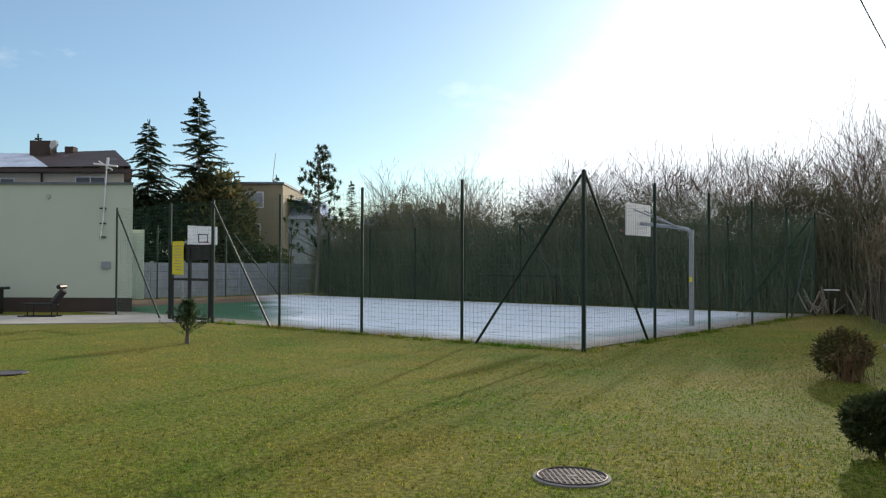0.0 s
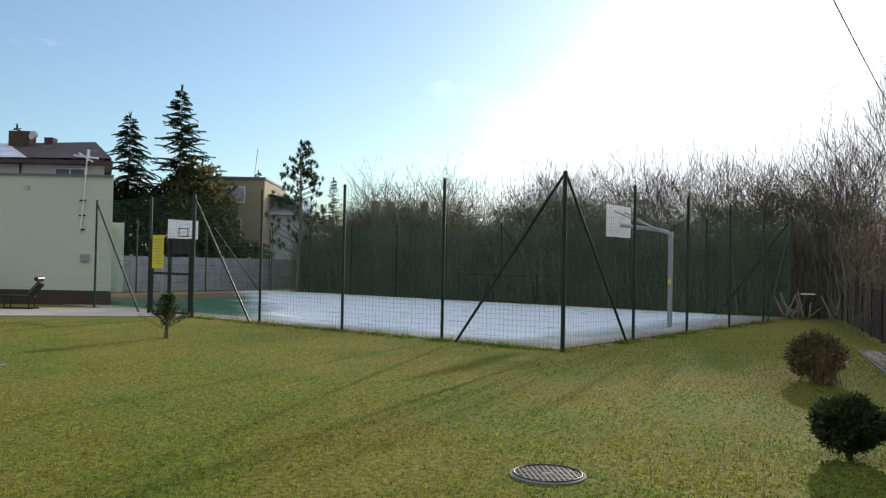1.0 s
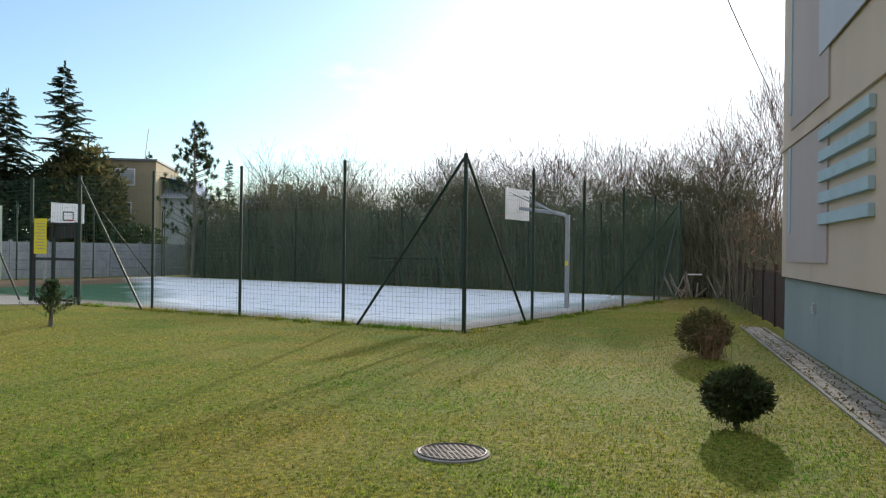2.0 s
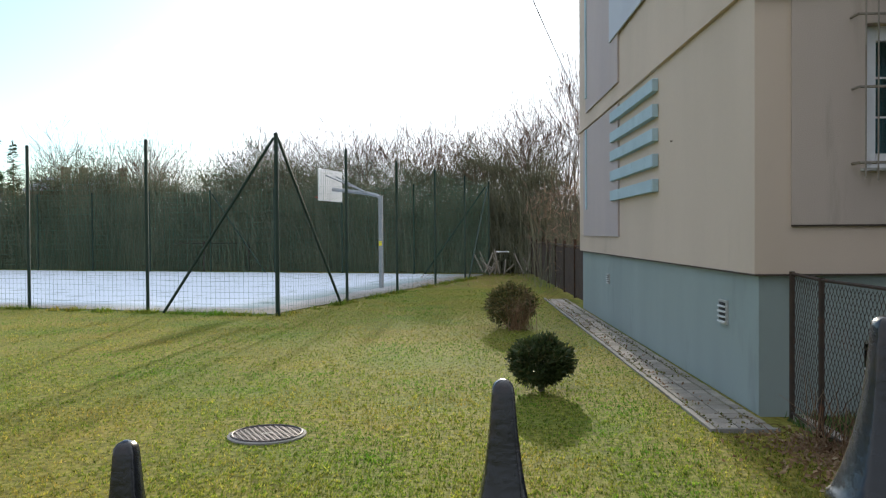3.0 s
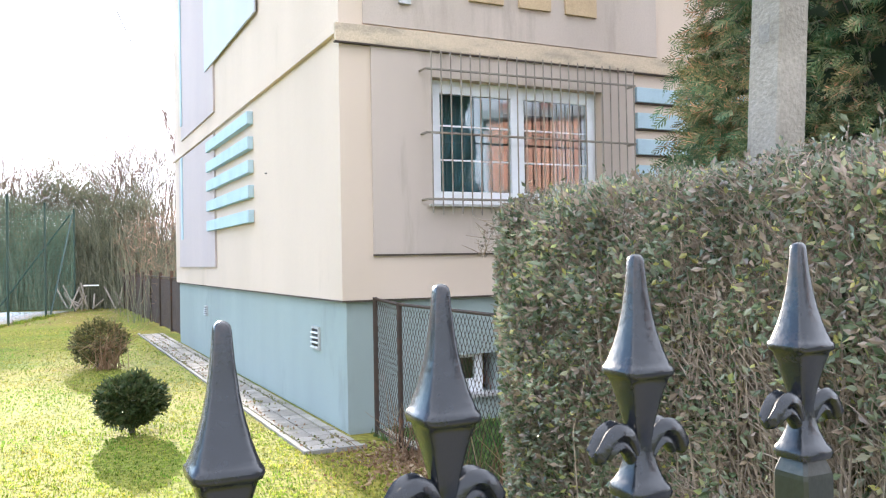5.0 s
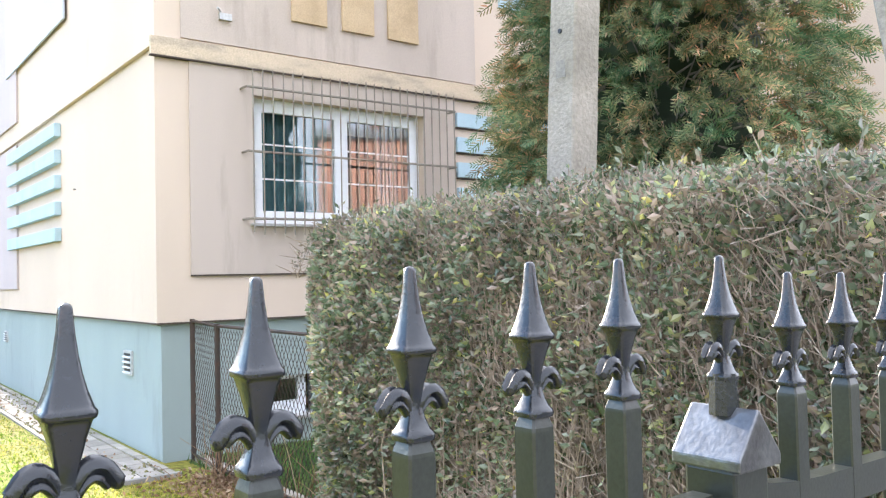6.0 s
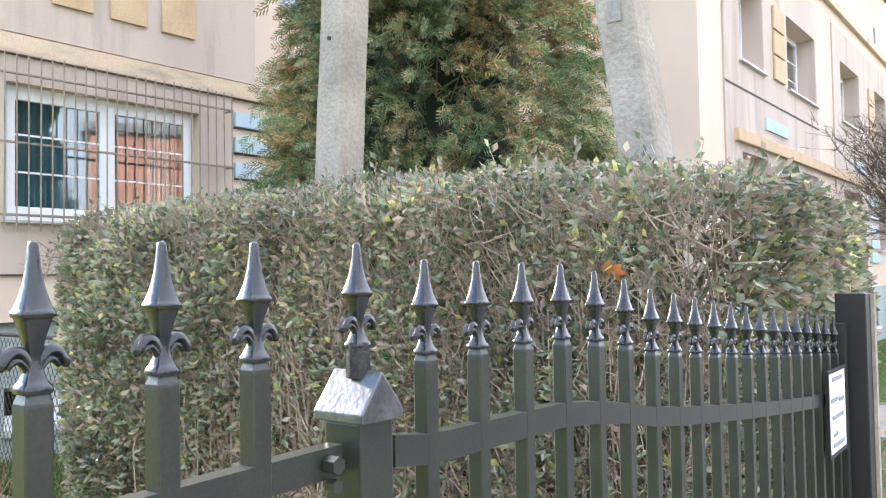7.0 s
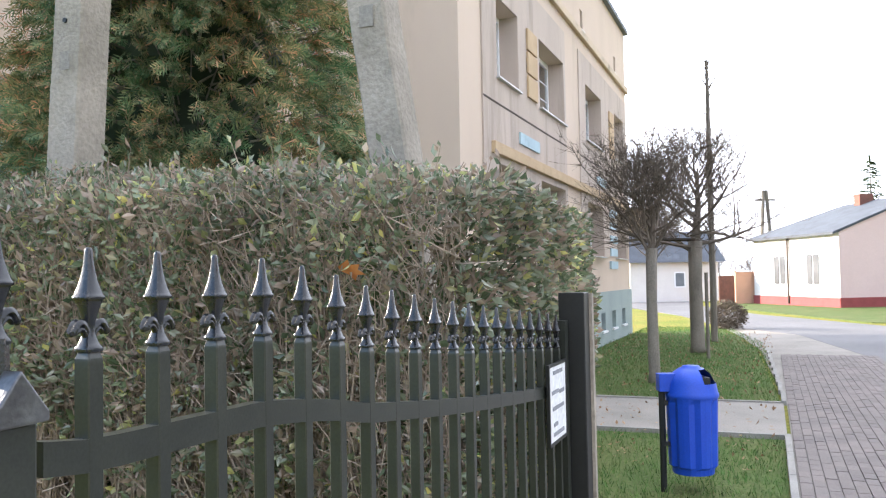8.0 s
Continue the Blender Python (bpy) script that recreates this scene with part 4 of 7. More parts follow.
ROT = random.Random(5)
base_trees = []
for i in range(5):
    base_trees.append(bare_tree("bare_tree", "leafless multi-stemmed tree in the thicket behind the court", 11 + i, 9.0, 3, 0.62, pose(*on_pitch(-3 + 4.2 * i, 23.5), 0, 0, 40 * i), M_TWIG2 if i in (1, 3) else M_TWIG, depth=4, r0=0.036, lean=0.24))
spots = []
for i in range(29):
    u = -1.5 + i * 1.03 + ROT.uniform(-0.4, 0.4)
    spots.append((on_pitch(u, 21.5 + ROT.uniform(0, 7)), (0.90 if u < 11 else 0.80) + 0.22 * ROT.random()))
for i in range(3):
    spots.append((Vector((-4.5 + ROT.uniform(0, 14), 43 + ROT.uniform(-4, 8), 0)), 0.86 + 0.28 * ROT.random()))
for i in range(4):
    spots.append((Vector((3.8 + ROT.uniform(0.3, 5), 27 + i * 4.0, 0)), 0.5 + 0.2 * ROT.random()))
for i in range(2):
    spots.append((Vector((-1.5 + ROT.uniform(0, 9), 40 + ROT.uniform(-1, 4), 0)), 0.85 + 0.15 * ROT.random()))
for p, s in spots:
    c = copy_thing(base_trees[ROT.randrange(5)], pose(p.x, p.y, 0, 0, 0, ROT.uniform(0, 360)))
    c.scale = (s, s, s * ROT.uniform(0.92, 1.12))
tall = bare_tree("bare_tree", "tall leafless birch-like tree above the thicket", 91, 10.0, 1, 0.6, pose(*on_pitch(16.5, 27.5), 0, 0, 0), M_TWIG, depth=5, r0=0.07)
bare_tree("bare_tree", "thin leafless poplar rising above the thicket", 77, 12.0, 2, 0.22, pose(*on_pitch(-2.0, 28.0), 0, 0, 0), M_TWIG2, depth=5, lean=0.05, r0=0.06)

# dense low brush behind the court: upright stems, side twigs and a lumpy dark inside
rng = random.Random(3)
g = G()
for i in range(12000):
    u, v = rng.uniform(-3.5, 31), 19.4 + abs(rng.gauss(0, 2.4))
    p = on_pitch(u, v)
    h = (4.3 + 1.3 * noise.noise((u * 0.25, v * 0.3, 1))) * rng.uniform(0.45, 1.12)
    dx, dy = rng.gauss(0, 0.75), rng.gauss(0, 0.75)
    r = rng.uniform(0.005, 0.014)
    g.tube([(p.x, p.y, 0), (p.x + dx * 0.3, p.y + dy * 0.3, h * 0.55), (p.x + dx, p.y + dy, h)], [r, r * 0.8, r * 0.25], 3, caps=False)
for i in range(900):
    x, y = rng.uniform(2.6, 12), rng.uniform(25, 46)
    h = 3.2 * rng.uniform(0.4, 1.2)
    dx, dy = rng.gauss(0, 0.7), rng.gauss(0, 0.7)
    r = rng.uniform(0.004, 0.010)
    g.tube([(x, y, 0), (x + dx * 0.3, y + dy * 0.3, h * 0.55), (x + dx, y + dy, h)], [r, r * 0.8, r * 0.25], 3, caps=False)
thicket = thing("thicket", "dense dark leafless brushwood along the far side of the court", "shrubs", kind="stuff")
part("stems", g, M_BRUSH, thicket, kind="stuff")
# fine side twigs: slivers that fill the brush and thin out above it
r = np.random.RandomState(44)


def slivers(p, up, lmin, lmax, w):
    """Thin triangles from each point, in all directions but mostly upward."""
    g = G()
    n = len(p)
    d = r.normal(0, 1, (n, 3)) + np.array([0, 0, up])
    d /= np.linalg.norm(d, axis=1)[:, None]
    s = np.cross(d, r.normal(0, 1, (n, 3)))
    s *= (w * r.uniform(0.6, 1.4, n) / np.linalg.norm(s, axis=1))[:, None]
    e = p + d * r.uniform(lmin, lmax, n)[:, None]
    v = np.stack([p - s, p + s, e], 1).reshape(-1, 3)
    g.v = [tuple(a) for a in v.tolist()]
    g.f = [(3 * i, 3 * i + 1, 3 * i + 2) for i in range(n)]
    return g


def brush_height(u):
    return 4.35 + 0.012 * u + 0.45 * np.sin(u * 0.55 + 1) + 0.25 * np.sin(u * 1.7) + 0.2 * np.sin(u * 3.9 + 2)


n = 170000
u = r.uniform(-2.5, 31, n)
v = 19.5 + np.abs(r.normal(0, 1.9, n))
z = brush_height(u) * r.uniform(0, 1, n) ** 0.75 * np.minimum(1, 0.62 + (v - 19.5) * 0.25)
z = np.where(r.uniform(0, 1, n) < 0.10, brush_height(u) - 0.3 + np.minimum(r.exponential(0.4, n), 1.4), z)
P = np.array(PITCH)
pts = np.stack([P[0, 0] * u + P[0, 1] * v + P[0, 3], P[1, 0] * u + P[1, 1] * v + P[1, 3], z], 1)
part("fine_twigs", slivers(pts, 0.9, 0.25, 0.8, 0.010), M_HAZE, thicket, kind="stuff")
n = 9000
pts = np.stack([r.uniform(2.8, 12, n), r.uniform(25, 46, n), 3.3 * r.uniform(0, 1, n) ** 0.8 + r.exponential(0.25, n)], 1)
part("fine_twigs", slivers(pts, 0.8, 0.2, 0.65, 0.009), M_HAZE2, thicket, kind="stuff")


def lump(g, c, rx, ry, rz, rng, rings=7, segs=12):
    n = len(g.v)
    for i in range(rings + 1):
        t = math.pi * i / rings
        for k in range(segs):
            a = 2 * math.pi * k / segs
            w = 1 + 0.28 * noise.noise((c[0] + 2 * math.cos(a), c[1] + 2 * math.sin(a), i * 0.7))
            g.v.append((c[0] + rx * w * math.sin(t) * math.cos(a), c[1] + ry * w * math.sin(t) * math.sin(a), c[2] + rz * w * math.cos(t)))
    for i in range(rings):
        for k in range(segs):
            k2 = (k + 1) % segs
            g.f.append((n + i * segs + k, n + (i + 1) * segs + k, n + (i + 1) * segs + k2, n + i * segs + k2))


g = G()
for i in range(73):
    p = on_pitch(-3.0 + i * 0.475, 23.2 + rng.uniform(-0.6, 1.8))
    lump(g, (p.x, p.y, 0.3), 1.0, 0.9, float(brush_height(-3.0 + i * 0.475)) - 1.2 - rng.uniform(0.1, 1.0), rng, 11, 16)
part("inside", g, M_BRUSH, thicket, "solid filler lumps, the crown's inner shade in their dark green of the brush", kind="stuff")

# low old fence behind the gable, brown boards
BOARD = G().box(-0.01, 0.01, -0.045, 0.045, 0.05, 1.36).mesh("board", M_BROWN)
old = thing("board_fence", "low dark fence of old mesh panels beside the gable", "fence")
for i in range(9):
    y = 20.2 + i * 2.2
    x = 3.35 - 0.012 * i
    part("post", G().box(x - 0.04, x + 0.04, y - 0.04, y + 0.04, 0, 1.55 + 0.05 * (i % 2)), M_RUST, old)
    if i < 8:
        part("rail", G().tube([(x, y, 1.42), (x - 0.012, y + 2.2, 1.42)], 0.02, 5), M_RUST, old)
        for k in range(18):
            piece("board", BOARD, old, pose(x, y + 0.105 + k * 0.118, 0.03 * math.sin(k * 2.1 + i)))
for i in range(8):
    part("post", G().box(2.9 - i * 2.2, 2.98 - i * 2.2, 39.9, 39.98, 0, 1.5), M_RUST, old)
part("rail", G().tube([(3.3, 39.9, 1.4), (-14, 40.2, 1.4)], 0.025, 5), M_RUST, old)

# heap of old wooden things at the end of the lawn
heap = thing("timber_heap", "heap of broken grey timber and old chairs", "rubbish", pose(2.0, 35.0, 0))
rng = random.Random(8)
for i in range(16):
    x, y = rng.uniform(-1.0, 1.1), rng.uniform(-0.6, 0.6)
    a, l = rng.uniform(0, 6.28), rng.uniform(0.5, 1.3)
    part("plank", G().tube([(x, y, rng.uniform(0.03, 0.3)), (x + math.cos(a) * l * 0.5, y + math.sin(a) * l * 0.5, rng.uniform(0.4, 1.1))], 0.032, 4), M_WOOD, heap)
part("seat_board", G().box(-0.3, 0.25, -0.3, 0.2, 0.98, 1.02), M_BOARD, heap, "pale board on the heap")

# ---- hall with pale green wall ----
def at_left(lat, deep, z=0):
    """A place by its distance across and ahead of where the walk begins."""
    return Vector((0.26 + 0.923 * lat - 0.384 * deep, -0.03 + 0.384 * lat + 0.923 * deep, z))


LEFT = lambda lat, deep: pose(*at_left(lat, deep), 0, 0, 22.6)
hall = thing("sports_hall", "low hall with a plain pale green wall and a brown base", "building", LEFT(-12.4, 32.6))
part("wall", G().prism([(-24, 0.02), (0, 0.02), (-6.2, 12), (-24, 12)], 0.5, 5.08), M_GYM, hall, "pale green rendered wall")
part("wall", G().prism([(-0.5, 0.5), (0.30, 0.5), (-5.6, 12), (-6.0, 12)], 0.5, 3.3), M_GYM, hall)
part("base", G().prism([(-24, 0), (0.02, 0), (-6.2, 12.02), (-24, 12.02)], -0.05, 0.56), M_BROWN, hall, "dark brown base")
part("roof_edge", G().prism([(-24.1, -0.06), (0.05, -0.06), (-6.1, 12.1), (-24.1, 12.1)], 5.08, 5.16), M_SLATE, hall)
part("drain_pipe", G().tube([(-1.25, -0.06, 2.9), (-1.15, -0.06, 3.7), (-1.02, -0.06, 5.9)], 0.028, 6), M_BOARD, hall, "white pipe with a weather head")
part("pipe_head", G().tube([(-1.55, -0.06, 5.9), (-0.6, -0.06, 5.8)], 0.04, 6).tube([(-1.02, -0.06, 5.7), (-0.97, -0.06, 6.15)], 0.06, 6).tube([(-1.35, -0.06, 6.0), (-0.8, -0.06, 5.65)], 0.03, 6), M_BOARD, hall)
part("meter_box", G().box(-1.2, -0.85, -0.08, 0.0, 1.72, 2.0), M_GALV, hall)
part("wall_lamp", G().tube([(-3.35, 0.03, 4.6), (-3.35, -0.06, 4.6)], 0.09, 8), M_SILL, hall)
for z in (2.95, 3.5, 4.1):
    part("clip", G().box(-1.3, -1.05, -0.05, 0.0, z, z + 0.05), M_DARK, hall)

bench = thing("bench_press", "black outdoor bench with a raised backrest on the paving", "exercise bench", LEFT(-14.15, 29.2))
part("seat", G().box(-0.75, 0.35, -0.2, 0.2, 0.42, 0.50), M_RUBBER, bench, bevel=0.02)
part("backrest", G().tube([(0.25, 0, 0.50), (0.62, 0, 0.95)], 0.14, 4), M_RUBBER, bench)
part("roller", G().tube([(0.55, -0.25, 1.08), (0.55, 0.25, 1.08)], 0.08, 8).tube([(0.62, 0, 0.9), (0.5, 0, 1.1)], 0.03, 6), M_RUBBER, bench)
for x in (-0.55, 0.3):
    part("leg", G().tube([(x, -0.22, 0.02), (x, -0.22, 0.45), (x, 0.22, 0.45), (x, 0.22, 0.02)], 0.025, 6), M_DARK, bench)
part("foot", G().tube([(-0.9, -0.22, 0.03), (0.45, -0.22, 0.03)], 0.03, 6), M_DARK, bench)
part("foot", G().tube([(-0.9, 0.22, 0.03), (0.45, 0.22, 0.03)], 0.03, 6), M_DARK, bench)
table = thing("outdoor_table", "dark outdoor table on a block foot beside the hall", "table", LEFT(-17.0, 31.0))
part("tabletop", G().box(-1.6, 0.35, -0.5, 0.5, 0.92, 1.02), M_RUBBER, table, bevel=0.02)
part("top_bar", G().box(-1.6, 0.25, -0.45, -0.4, 1.08, 1.12).box(0.15, 0.22, -0.45, -0.4, 1.0, 1.1), M_DARK, table)
part("leg", G().box(-0.35, 0.2, -0.3, 0.3, 0.0, 0.92), M_DARK, table)
part("leg", G().box(-1.4, -0.9, -0.3, 0.3, 0.0, 0.92), M_DARK, table)

# ---- houses behind the court ----
def far_window(parent, x0, x1, y, z0, z1, n=2, pane=M_SLATE):
    w = part("window", G().box(x0, x1, y - 0.03, y + 0.02, z0, z1), M_PVC, parent, "white framed window")
    k = (x1 - x0 - 0.08) / n
    for i in range(n):
        part("pane", G().box(x0 + 0.08 + i * k, x0 + i * k + k - 0.0, y - 0.045, y - 0.032, z0 + 0.08, z1 - 0.08), pane, w)
    return w


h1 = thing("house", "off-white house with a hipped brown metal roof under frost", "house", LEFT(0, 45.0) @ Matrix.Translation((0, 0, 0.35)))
part("wall", G().prism([(-40, 0), (-17.6, 0), (-21.4, 9), (-40, 9)], 0, 6.9), M_HOUSE, h1)
r = G()
r.poly([(-40.5, -0.6, 6.7), (-21.5, -0.6, 6.85), (-24.5, 3.2, 8.1), (-40.5, 3.2, 8.1)])
part("roof", r, M_SNOW, h1, "frosted metal roof slope")
r = G()
r.poly([(-21.5, -0.6, 6.85), (-17.0, -0.6, 6.9), (-21.0, 9.5, 6.9), (-19.4, 3.2, 8.3), (-24.5, 3.2, 8.1)])
r.poly([(-40.5, 3.2, 8.1), (-24.5, 3.2, 8.1), (-19.4, 3.2, 8.3), (-21.0, 9.5, 6.9), (-40.5, 9.5, 6.9)])
r.prism([(-40.5, -0.65), (-16.9, -0.65), (-20.9, 9.5), (-40.5, 9.5)], 6.55, 6.75)
part("roof", r, M_ROOF, h1, "brown hipped roof")
# dark brown instead of brick red: the backlit shade is in the colour
part("chimney", G().box(-24.1, -22.9, 2.5, 3.3, 7.5, 8.75), M_BROWN, h1, "brick chimney, its backlit shade put into dark brown")
part("chimney", G().box(-22.2, -21.7, 2.8, 3.4, 7.6, 8.45), M_BROWN, h1)
part("dish", G().tube([(-22.55, 2.3, 8.45), (-22.6, 2.18, 8.48)], [0.30, 0.26], 12), M_SILL, h1, "satellite dish")
far_window(h1, -20.3, -18.6, 0, 5.5, 6.4, 2)
far_window(h1, -26, -23.6, 0, 5.4, 6.3, 3)
part("down_pipe", G().tube([(-22.1, -0.1, 6.6), (-22.1, -0.1, 3.0)], 0.06, 6), M_BROWN, h1)

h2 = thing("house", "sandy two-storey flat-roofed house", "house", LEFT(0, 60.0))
part("wall", G().box(-18.0, -11.8, 0, 9, 0, 7.85), M_BEIGE, h2)
part("roof", G().box(-18.1, -11.7, -0.12, 9.1, 7.85, 8.0), M_SLATE, h2)
far_window(h2, -15.15, -13.2, 0, 6.1, 7.3, 2, M_PALEPANE)
far_window(h2, -15.15, -13.4, 0, 3.7, 4.95, 3, M_DARKPANE)
part("balcony", G().box(-14.9, -12.5, -0.8, 0, 2.5, 2.65), M_BEIGE, h2)
part("aerial", G().tube([(-13.0, 2, 8.0), (-12.75, 2, 10.4)], 0.03, 5), M_SILL, h2, "thin roof aerial")
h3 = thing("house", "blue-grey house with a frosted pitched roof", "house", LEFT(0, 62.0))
part("wall", G().box(-12.0, -8.5, 0, 8, 0, 5.5), M_BLUEWALL, h3)
r = G().poly([(-12.2, -0.4, 7.0), (-10.0, -0.4, 6.6), (-9.0, -0.4, 5.6), (-9.0, 8, 5.6), (-10.5, 8, 7.2), (-12.2, 8, 7.4)])
r.poly([(-12.2, -0.3, 5.4), (-8.4, -0.3, 5.4), (-9.4, 3.5, 6.9), (-12.2, 3.5, 7.3)])
part("roof", r, M_SNOW, h3)
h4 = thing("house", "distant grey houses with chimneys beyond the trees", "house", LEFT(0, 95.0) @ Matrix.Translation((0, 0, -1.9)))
part("wall", G().box(-9.5, 1.0, 0, 8, 0, 8.6), M_BEIGE, h4)
r = G().poly([(-10.0, -0.5, 8.5), (1.4, -0.5, 8.5), (-0.5, 4, 10.2), (-8, 4, 10.2)]).poly([(-10, -0.5, 8.5), (-8, 4, 10.2), (-10, 8.5, 8.5)]).poly([(1.4, -0.5, 8.5), (1.4, 8.5, 8.5), (-0.5, 4, 10.2)])
part("roof", r, M_SNOW, h4)
for x in (-6.4, -4.6, -0.6):
    part("chimney", G().box(x, x + 0.9, 2, 3, 8.5, 11.2), M_BEIGE, h4)

# concrete panel wall behind the far end of the court
cfence = thing("concrete_fence", "grey precast concrete panel fence", "fence", PITCH)
for i in range(12):
    v = -3 + i * 2.05
    part("post", G().box(32.7, 32.85, v - 0.07, v + 0.07, 0, 2.1), M_CFENCE, cfence)
    for k in range(4):
        part("panel", G().box(32.75, 32.8, v + 0.07, v + 1.98, 0.02 + 0.5 * k, 0.505 + 0.5 * k), M_CFENCE, cfence, bevel=0.012)


# ---- conifers ----
def needle_branch(g, a, b, w, rng, droop, dens):
    """A bough: a line of small needle sprays on both sides, hanging a little."""
    a, b = Vector(a), Vector(b)
    d = b - a
    side = d.cross(Vector((0, 0, 1))).normalized()
    n = max(3, int(d.length * dens))
    for i in range(n):
        t = (i + rng.random()) / n
        p = a + d * t - Vector((0, 0, droop * t * t))
        for s in (-1, 1):
            l = w * (1.1 - 0.7 * t) * rng.uniform(0.6, 1.2)
            e = p + (side * s * 0.8 + d.normalized() * 0.6).normalized() * l - Vector((0, 0, l * rng.uniform(0.05, 0.5)))
            q = p + d.normalized() * 0.13 + Vector((0, 0, 0.03))
            g.poly([p, q, e])


def spruce(name, label, seed, h, rad, m, start=0.06, dens=9, droop=0.5):
    rng = random.Random(seed)
    t = thing(name, label, "tree", m, group="conifers")
    part("trunk", G().tube([(0, 0, -0.05), (0, 0, h * 0.5), (0.02, 0, h)], [0.16, 0.10, 0.01], 7), M_BARK, t)
    g = G()
    z = h * start
    while z < h * 0.985:
        f = 1 - z / h
        for k in range(rng.choice((3, 4, 5))):
            a = rng.uniform(0, 6.28)
            l = rad * (f ** 0.85) * rng.uniform(0.55, 1.12) + 0.12
            tip = (math.cos(a) * l, math.sin(a) * l, z + l * rng.uniform(-0.25, 0.42))
            needle_branch(g, (0, 0, z), tip, 0.42 + 0.26 * f, rng, droop * l * 0.35, dens)
        z += (0.12 + 0.12 * f) * rng.uniform(0.6, 1.5)
    for k in range(5):
        needle_branch(g, (0, 0, h - 0.3), (rng.uniform(-.08, .08), rng.uniform(-.08, .08), h + 0.15), 0.12, rng, 0, 14)
    part("crown", g, M_SPRUCE, t, kind="stuff")
    return t


spruce("spruce", "tall dark green spruce behind the court", 1, 13.6, 5.2, LEFT(-16.8, 56.0), dens=13)
spruce("spruce", "thinner dark spruce with drooping boughs", 2, 11.5, 4.8, LEFT(-19.9, 55.0), dens=14, droop=1.0)
spruce("spruce", "small dark distant spruce tree", 3, 11.0, 1.8, LEFT(-17.2, 84), dens=5)
spruce("spruce", "small dark distant spruce tree", 4, 10.5, 2.0, LEFT(-9.6, 85), dens=5)
spruce("spruce", "small dark distant spruce tree", 6, 13.2, 2.0, LEFT(-35.8, 72), dens=5)
# broad evergreen shrub between the spruces
rng = random.Random(21)


def blob_tree(name, label, seed, m, rx, rz, zc, n, leaf, material, trunk_h=1.0, group=""):
    """A round evergreen: leaf clumps over an uneven round outline, denser outside."""
    rng = random.Random(seed)
    t = thing(name, label, "shrub", m, group)
    tr = G().tube([(0, 0, -0.03), (0.02, 0, zc * 0.5), (0, 0, zc)], [rx * 0.10, rx * 0.08, rx * 0.05], 6)
    for k in range(9):
        a = rng.uniform(0, 6.28)
        tr.tube([(0, 0, zc * rng.uniform(0.3, 0.8)), (math.cos(a) * rx * 0.7, math.sin(a) * rx * 0.7, zc + rz * rng.uniform(-0.5, 0.6))], [rx * 0.035, rx * 0.01], 4)
    part("trunk", tr, M_BARK, t)
    g = G()
    for i in range(n):
        d = Vector((rng.gauss(0, 1), rng.gauss(0, 1), rng.gauss(0, 1))).normalized()
        w = 1 + 0.22 * noise.noise(d * 2.3 + Vector((seed, 0, 0))) + 0.22 * noise.noise(d * 6)
        p = Vector((d.x * rx, d.y * rx, d.z * rz)) * w * (rng.random() ** 0.22) + Vector((0, 0, zc))
        e = (d * 0.8 + Vector((rng.uniform(-1, 1), rng.uniform(-1, 1), rng.uniform(-0.5, 1))) * 0.8).normalized()
        s = e.cross(Vector((rng.uniform(-1, 1), rng.uniform(-1, 1), rng.uniform(-1, 1)))).normalized()
        l = leaf * rng.uniform(0.6, 1.4)
        g.poly([p - s * l * 0.3, p + e * l * 0.5 - s * l * 0.12, p + e * l, p + e * l * 0.5 + s * l * 0.3])
    part("crown", g, material, t, kind="stuff")
    return t


blob_tree("evergreen_shrub", "broad olive-green evergreen below the spruces", 5, LEFT(-16.0, 57.0), 2.9, 4.0, 4.2, 8000, 0.42, M_BUSH2)
blob_tree("evergreen_shrub", "dark evergreen behind the court fence", 6, LEFT(-20.3, 56.5), 3.2, 3.2, 3.4, 7000, 0.42, M_SPRUCE)
blob_tree("evergreen_shrub", "dark evergreen behind the court fence", 7, LEFT(-12.2, 55.5), 1.8, 1.6, 1.6, 3000, 0.30, M_BUSH)

# pine: clumps of needles on upright limbs
rng = random.Random(33)
pine = thing("pine", "pine with tufted light green needles", "tree", LEFT(-8.0, 52.0), group="conifers")
part("trunk", G().tube([(0, 0, 0), (0.1, 0, 4), (0, 0, 9.2)], [0.16, 0.11, 0.02], 7), M_BARK, pine)
g, lim = G(), G()
for i in range(64):
    z = rng.uniform(2.2, 9.2)
    a = rng.uniform(0, 6.28)
    l = (9.7 - z) * 0.34 * rng.uniform(0.5, 1.1) + 0.25
    b = Vector((math.cos(a) * l, math.sin(a) * l, z + l * 0.45))
    lim.tube([(0, 0, z), b], [0.035, 0.012], 4, caps=False)
    for k in range(3):
        c = b.lerp(Vector((0, 0, z)), 0.2 * k) + Vector((rng.gauss(0, .17), rng.gauss(0, .17), rng.gauss(0, .15)))
        for n in range(60):
            d = Vector((rng.gauss(0, 1), rng.gauss(0, 1), rng.gauss(0.5, 0.8))).normalized()
            s = d.cross(Vector((0, 0, 1))).normalized() * 0.036
            g.poly([c - s, c + s, c + d * rng.uniform(0.18, 0.34)])
part("limb_layer", lim, M_BARK, pine, kind="stuff")
part("crown", g, M_PINE, pine, kind="stuff")

